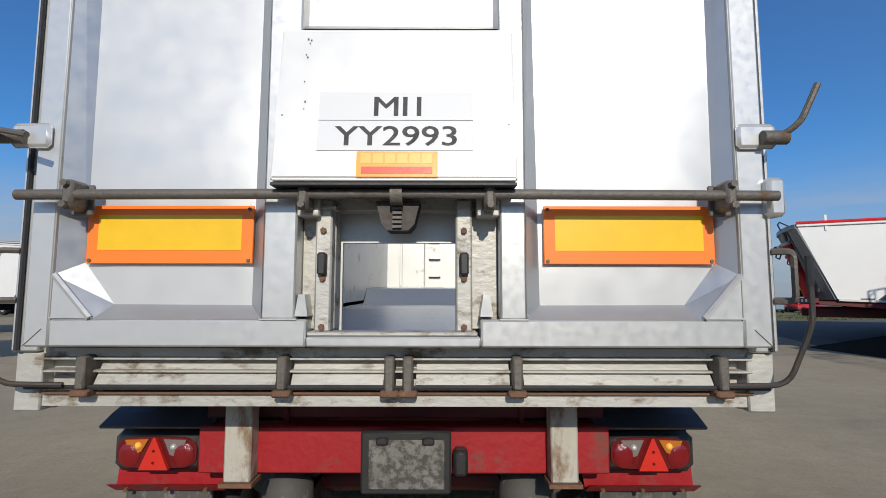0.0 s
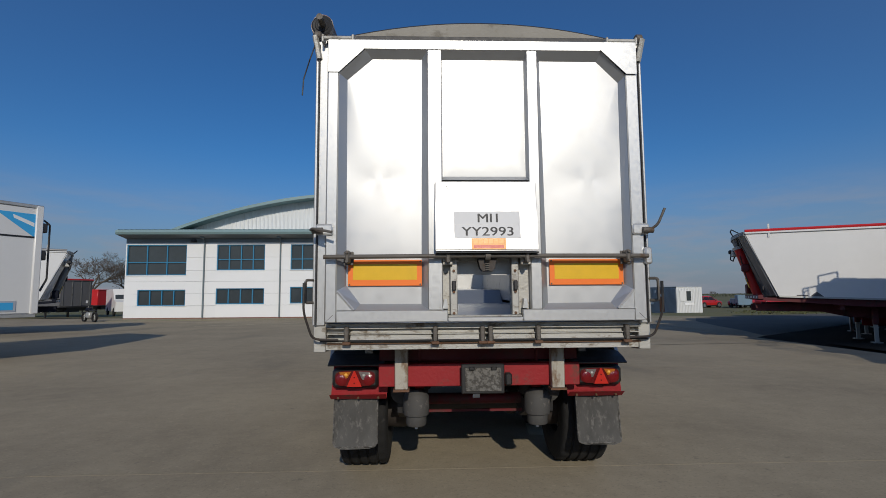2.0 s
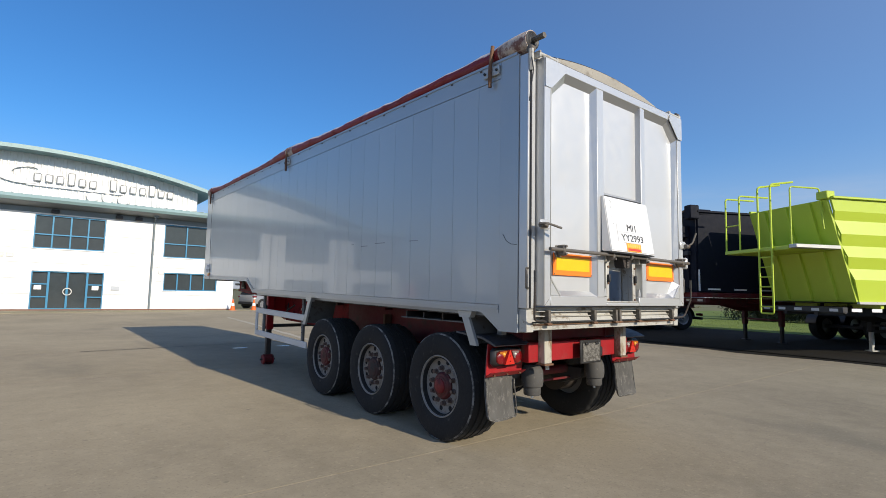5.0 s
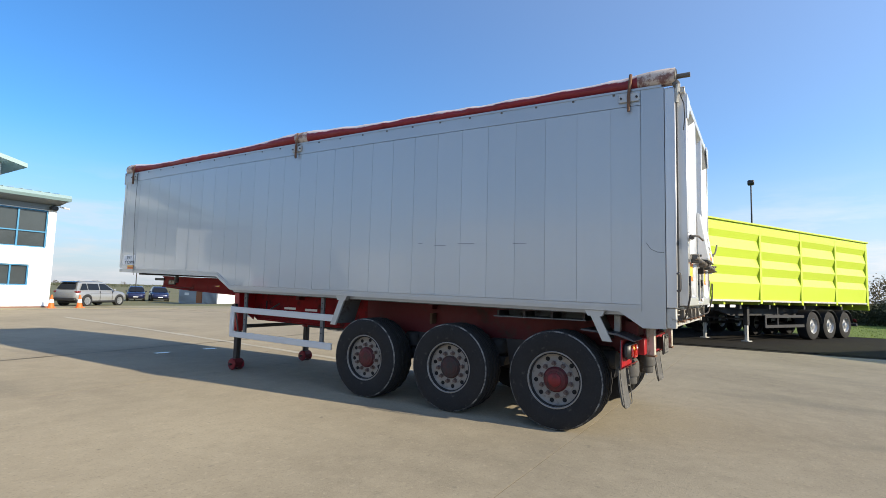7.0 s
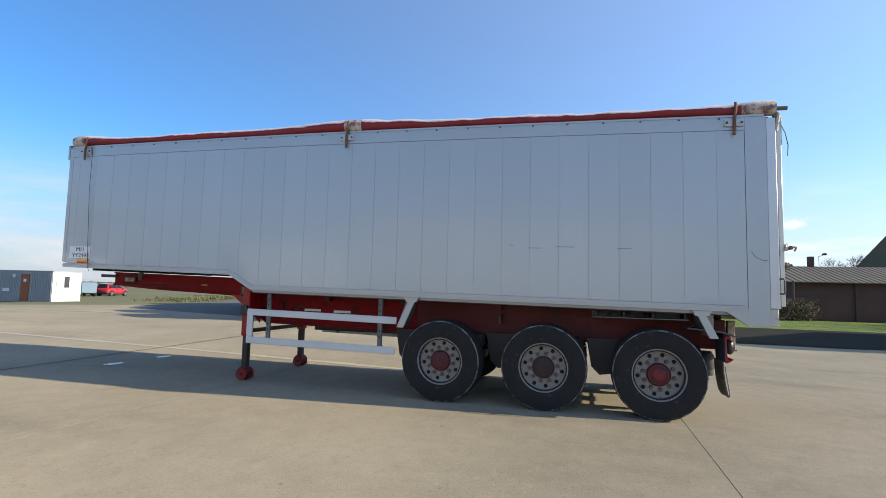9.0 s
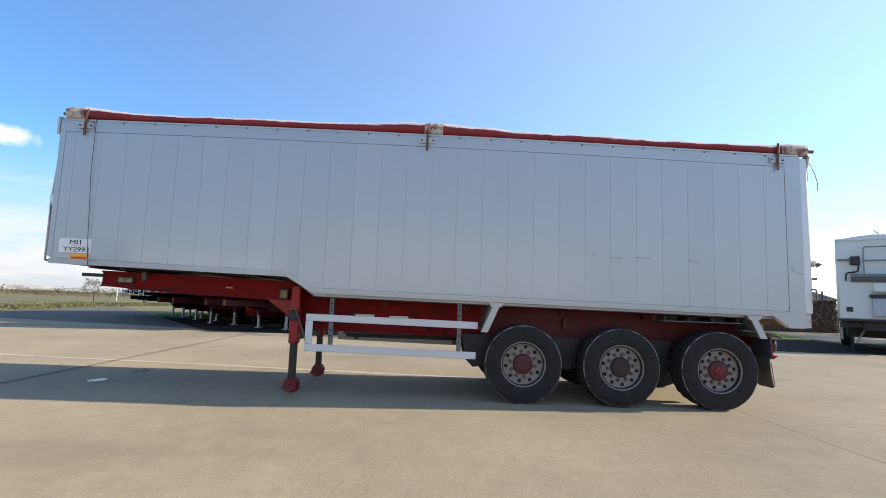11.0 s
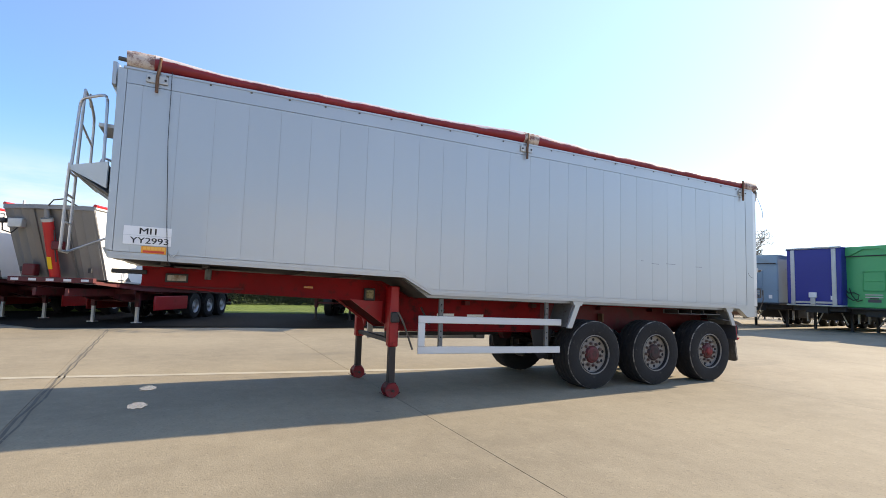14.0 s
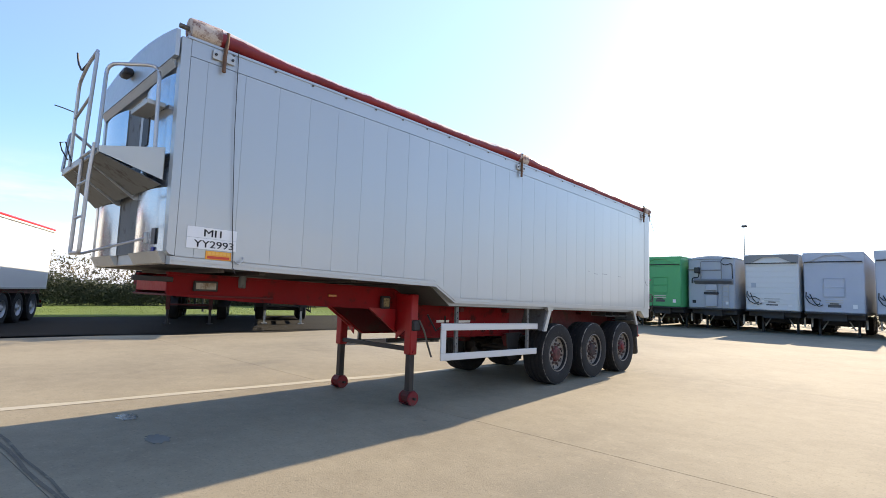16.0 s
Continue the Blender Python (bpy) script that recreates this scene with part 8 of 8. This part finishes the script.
M_cone = mat("orange_cone", (0.75, 0.13, 0.02), 0.6, 0, 0.1, 10, 0.05, 40)
for x, y in ((5.6, 31.6), (7.0, 31.75)):
    cone = thing("traffic_cone", "orange traffic cone beside the silver car", "cone", "traffic cones", at=pose(x, y, 0))
    part("cone_body", lathe(bm_new(), [(0.03, 0.16), (0.72, 0.035)], 20, "z"), M_cone, cone, at=pose(x, y, 0))
    part("cone_base", B(x - 0.2, x + 0.2, y - 0.2, y + 0.2, 0.0, 0.035, 0.005), M_cone, cone)
    part("cone_sleeve", lathe(bm_new(), [(0.30, 0.118), (0.48, 0.085)], 20, "z"), M_sticker, cone, at=pose(x, y, 0))

M_cab = mat("grey_corrugated_cabin", (0.34, 0.37, 0.40), 0.5, 0.1, 0.08, 4, 0.03, 10)
M_cabw = mat("white_corrugated_cabin", (0.66, 0.67, 0.66), 0.5, 0, 0.05, 4, 0.03, 10)
M_cabdoor = mat("brown_cabin_door", (0.30, 0.085, 0.02), 0.5, 0, 0.1, 6, 0.05, 20)
cab = thing("site_cabin", "grey and white corrugated site cabin with a brown door", "cabin")
part("shell", B(0.02, 5.28, 0.02, 2.43, 0.05, 2.45), M_cab, cab)
for i in range(36):
    x = 0.01 + i * 0.147
    if not 2.45 < x < 3.25:
        part("corrugation", B(x, x + 0.08, -0.03, 0.02, 0.15, 2.35, 0.01), M_cab, cab, smooth=0)
for i in range(16):
    y = 0.06 + i * 0.147
    part("corrugation", B(5.28, 5.33, y, y + 0.08, 0.15, 2.35, 0.01), M_cabw, cab, smooth=0)
part("end_sheet", B(5.281, 5.30, 0.0, 2.45, 0.05, 2.45), M_cabw, cab)
part("roof_edge", B(0.0, 5.33, -0.035, 2.46, 2.45, 2.52, 0.01), M_cab, cab)
part("door", B(2.48, 3.22, -0.035, 0.02, 0.15, 2.25, 0.005), M_cabdoor, cab)
part("door_notice", B(2.72, 2.98, -0.042, -0.036, 1.62, 1.86), M_sticker, cab, smooth=0)
part("wall_notice", B(0.85, 1.45, -0.045, -0.031, 0.85, 1.1), M_sticker, cab, smooth=0)
part("wall_light", B(1.75, 1.95, -0.09, -0.031, 1.95, 2.2, 0.02), M_sticker, cab)
part("end_window", B(5.325, 5.345, 0.95, 1.35, 1.25, 2.1), M_glass, cab)
part("window_shutter", B(5.325, 5.35, 0.30, 0.9, 1.2, 2.1), M_cabw, cab)
part("notice", B(5.33, 5.345, 0.75, 1.65, 0.85, 1.05), M_sticker, cab)
put(cab, 22.6, 48.5, -88)
cab.matrix_basis.translation.z = -0.42
cab.matrix_basis = cab.matrix_basis @ Matrix.Diagonal((1.13, 1.0, 1.03, 1.0))


def lamp_post(x, y, h, twin=False, z=0.0):
    t = thing("street_lamp", "tall grey yard lamp post", "lamp post", "yard lamp posts", at=pose(x, y, 0))
    part("pole", tube(bm_new(), [(x, y, z), (x, y, h)], 0.07, 10, [0.06, 0.035]), M_galv if twin else M_dark, t)
    k = 1.4 if twin else 0.0
    part("lantern", B(x - k - 0.30, x - k + 0.22, y - 0.16, y + 0.16, h, h + 0.22, 0.05), M_dark, t)
    if twin:
        part("arm", T([(x, y, h - 0.05), (x - 1.3, y, h + 0.05)], 0.03, 6), M_galv, t)
    return t


lamp_post(25.1, -0.35, 7.6)
lamp_post(24.2, 60.0, 5.8, z=-0.5)
lamp_post(43.4, 37.6, 8.5, True, -0.1)
lamp_post(7.7, -48.4, 9.7)
lamp_post(60.0, -24.0, 6.5, True, -0.4)

# brick barn and house beyond the lawn
M_barnbrick = mat("dark_red_brick", (0.12, 0.058, 0.042), 0.9, 0, 0.25, 3.0, 0.4, 14, dirt=(0.09, 0.055, 0.04), dirt_at=0.58)
M_barnroof = mat("brown_ribbed_roof", (0.13, 0.11, 0.072), 0.8, 0, 0.15, 2.0, 0.2, 8)
barn = thing("brick_barn", "long low brown brick barn with ribbed roof", "barn")
part("wall", B(0, 16, 0, 10, 0, 2.7), M_barnbrick, barn, smooth=0)
for x in (0.0, 4.0, 8.0, 12.0, 15.7):
    part("pier", B(x, x + 0.35, -0.12, 0.0, 0, 2.65), M_barnbrick, barn, smooth=0)
part("gable", prism(bm_new(), [(0, 2.7), (10, 2.7), (5, 3.95)], "x", 0.0, 16), M_barnbrick, barn, smooth=0)
for s in (0, 1):
    y0, y1 = (-0.4, 5.0) if s == 0 else (10.4, 5.0)
    part("roof", plate(bm_new(), [(-0.3, y0, 2.62), (16.3, y0, 2.62), (16.3, y1, 4.0), (-0.3, y1, 4.0)], 0.07 if s == 0 else -0.07), M_barnroof, barn, smooth=0)
for i in range(42):
    x = -0.2 + i * 0.4
    part("roof_rib", T([(x, -0.4, 2.70), (x, 4.95, 4.07)], 0.035, 5), M_barnroof, barn)
part("chimney", B(3.3, 3.65, 4.8, 5.2, 3.7, 4.85), M_barnbrick, barn, smooth=0)
put(barn, 33.6, -11.9, -88)
house = thing("brick_house", "dark brick house with steep roof and chimney", "house")
part("wall", B(0, 9, 0, 7, 0, 4.2), M_barnbrick, house, smooth=0)
part("roof", prism(bm_new(), [(-0.3, 4.1), (7.3, 4.1), (3.5, 7.6)], "x", -0.3, 9.3), M_barnroof, house, smooth=0)
put(house, 44.8, -26.5, -65)


# ---- trees and hedges ----
M_bark = mat("grey_winter_bark", (0.085, 0.072, 0.058), 0.95, 0, 0.2, 4.0, 0.3, 20)
M_twig = mat("winter_twigs", (0.10, 0.08, 0.062), 0.95, 0, 0.25, 4.0, 0)
M_hedge = mat("dark_hedge", (0.05, 0.058, 0.028), 0.9, 0, 0.35, 2.0, 0)
M_rough = mat("rough_olive_grass", (0.11, 0.115, 0.045), 0.95, 0, 0.3, 2.0, 0)
M_brush = mat("brown_scrub", (0.13, 0.105, 0.058), 0.95, 0, 0.3, 2.0, 0)


def bare_tree(seed, h):
    rn = random.Random(seed)
    trunk, twigs = bm_new(), bm_new()

    def grow(p, d, length, r, depth):
        q = p + d * length
        mid = p + d * length * 0.5 + Vector((rn.uniform(-1, 1), rn.uniform(-1, 1), 0)) * length * 0.06
        if depth < 3:
            tube(trunk, [p, mid, q], r, 6, [r, r * 0.85, r * 0.68])
        else:
            tube(twigs, [p, q], r, 3, [r, r * 0.5])
        if depth >= 9:
            return
        for k in range(rn.choice((2, 3, 3)) if depth < 6 else 2):
            ax = Vector((rn.uniform(-1, 1), rn.uniform(-1, 1), rn.uniform(-0.35, 0.5))).normalized()
            nd = (d * rn.uniform(0.55, 0.95) + ax * rn.uniform(0.5, 0.85) + Vector((0, 0, 0.10))).normalized()
            grow(p + d * length * rn.uniform(0.65, 1.0), nd, length * rn.uniform(0.62, 0.82), max(r * 0.56, 0.012), depth + 1)
    grow(Vector((0, 0, 0)), Vector((0.04, 0.02, 1)).normalized(), h * 0.24, h * 0.021, 0)
    return mesh_of("trunk", trunk, M_bark, 60), mesh_of("crown", twigs, M_twig, 0)


TREES = [bare_tree(3, 12.0), bare_tree(11, 12.0), bare_tree(19, 12.0)]
for i, (x, y, s, a) in enumerate(((-43, 62, 1.0, 20), (-40, 66, 0.9, 120), (85, 68, 0.55, 70), (27, -33, 1.25, 40), (31, -31.5, 1.1, 200), (36, -36, 1.15, 300), (24, -34, 1.1, 80), (21, -33, 1.0, 10), (53.5, -24.5, 0.8, 140),
                                  (67, 48.3, 1.2, 60), (88, 50, 0.6, 190), (61, -31, 1.1, 250), (103, 250, 0.42, 30), (89, 252, 0.36, 100), (113, 246, 0.36, 210), (138, 236, 0.40, 10))):
    m = Matrix.Translation((x, y, -0.45 if y > 35 or x > 50 else 0)) @ Matrix.Rotation(radians(a), 4, "Z") @ Matrix.Diagonal((s, s, s, 1))
    t = thing("tree", "bare winter tree with a wide twiggy crown", "tree", "bare trees", at=m)
    tr, cw = TREES[i % 3]
    inst("trunk", tr, t, m)
    inst("crown", cw, t, m)


def scrub(name, pts, w, h, n, material, label, seed, big=1.0):
    """A hedge of many small leaf clumps and stems along a line."""
    rn = random.Random(seed)
    vs, fs = [], []
    seg = [(Vector((*a, 0)), Vector((*b, 0))) for a, b in zip(pts, pts[1:])]
    tot = sum((b - a).length for a, b in seg)
    for k in range(n):
        r = rn.random() * tot
        for a, b in seg:
            if r <= (b - a).length:
                break
            r -= (b - a).length
        c = a + (b - a).normalized() * r
        lump = 0.72 + 0.45 * noise.noise((c.x * 0.35, c.y * 0.35, seed))
        u = rn.uniform(-1, 1)
        c += Vector((rn.uniform(-w, w) * 0.5, rn.uniform(-w, w) * 0.5, h * lump * (1 - u * u) ** 0.5 * rn.random() ** 0.6))
        s = rn.uniform(0.08, 0.24) * big
        i = len(vs)
        for _ in range(3):
            vs.append(tuple(c + Vector((rn.uniform(-s, s), rn.uniform(-s, s), rn.uniform(-s, s)))))
        fs.append((i, i + 1, i + 2))
    me = bpy.data.meshes.new(name)
    me.from_pydata(vs, [], fs)
    me.materials.append(material)
    return tagged(new(name, me), label, "hedge", kind="stuff")


scrub("hedge", [(33, 12), (34, 0), (36, -9)], 2.0, 2.5, 60000, M_hedge, "dark green hedge beyond the lawn", 1, 0.5)
scrub("scrub", [(31.6, -8.5), (32.6, -12.5)], 1.6, 2.4, 16000, M_brush, "brown winter scrub before the barn", 9, 0.42)
scrub("scrub", [(37, 14), (39, 0), (44, -9), (54, -13), (64, -17)], 3.0, 5.0, 22000, M_brush, "brown winter scrub behind the hedge", 2, 0.7)
scrub("hedge", [(40, -24), (24, -32), (6, -37), (-18, -38)], 2.5, 3.4, 11000, M_brush, "brown winter hedge behind the parked trailers", 3)
scrub("hedge", [(90, 110), (150, 90), (230, 60)], 5, 3.0, 16000, M_brush, "far brown field hedge", 4, 1.3)
scrub("far_hedge", [(-200, 230), (0, 260), (150, 220), (300, 120), (330, -60), (220, -220), (0, -260), (-200, -200), (-280, 0), (-200, 230)], 14, 1.7, 90000, M_hedge, "far belt of hedges and woods round the fields", 6, 1.5)
scrub("rough_grass", [(24, 32.8), (36, 36.5), (50, 37), (70, 33)], 4.0, 0.45, 9000, M_rough, "rough olive grass along the verge", 7, 0.55)

# fence behind the far row
fence = thing("mesh_fence", "dark wire mesh fence behind the parked trailers", "fence")
for i in range(18):
    x = 4 + i * 2.4
    y = -33.5 + 0.35 * i
    part("fence_post", B(x - 0.04, x + 0.04, y - 0.04, y + 0.04, 0, 2.0), M_dark, fence)
for z in np.arange(0.2, 2.0, 0.2):
    part("fence_wire", T([(4, -33.5, z), (44.8, -27.55, z)], 0.012, 4), M_dark, fence)
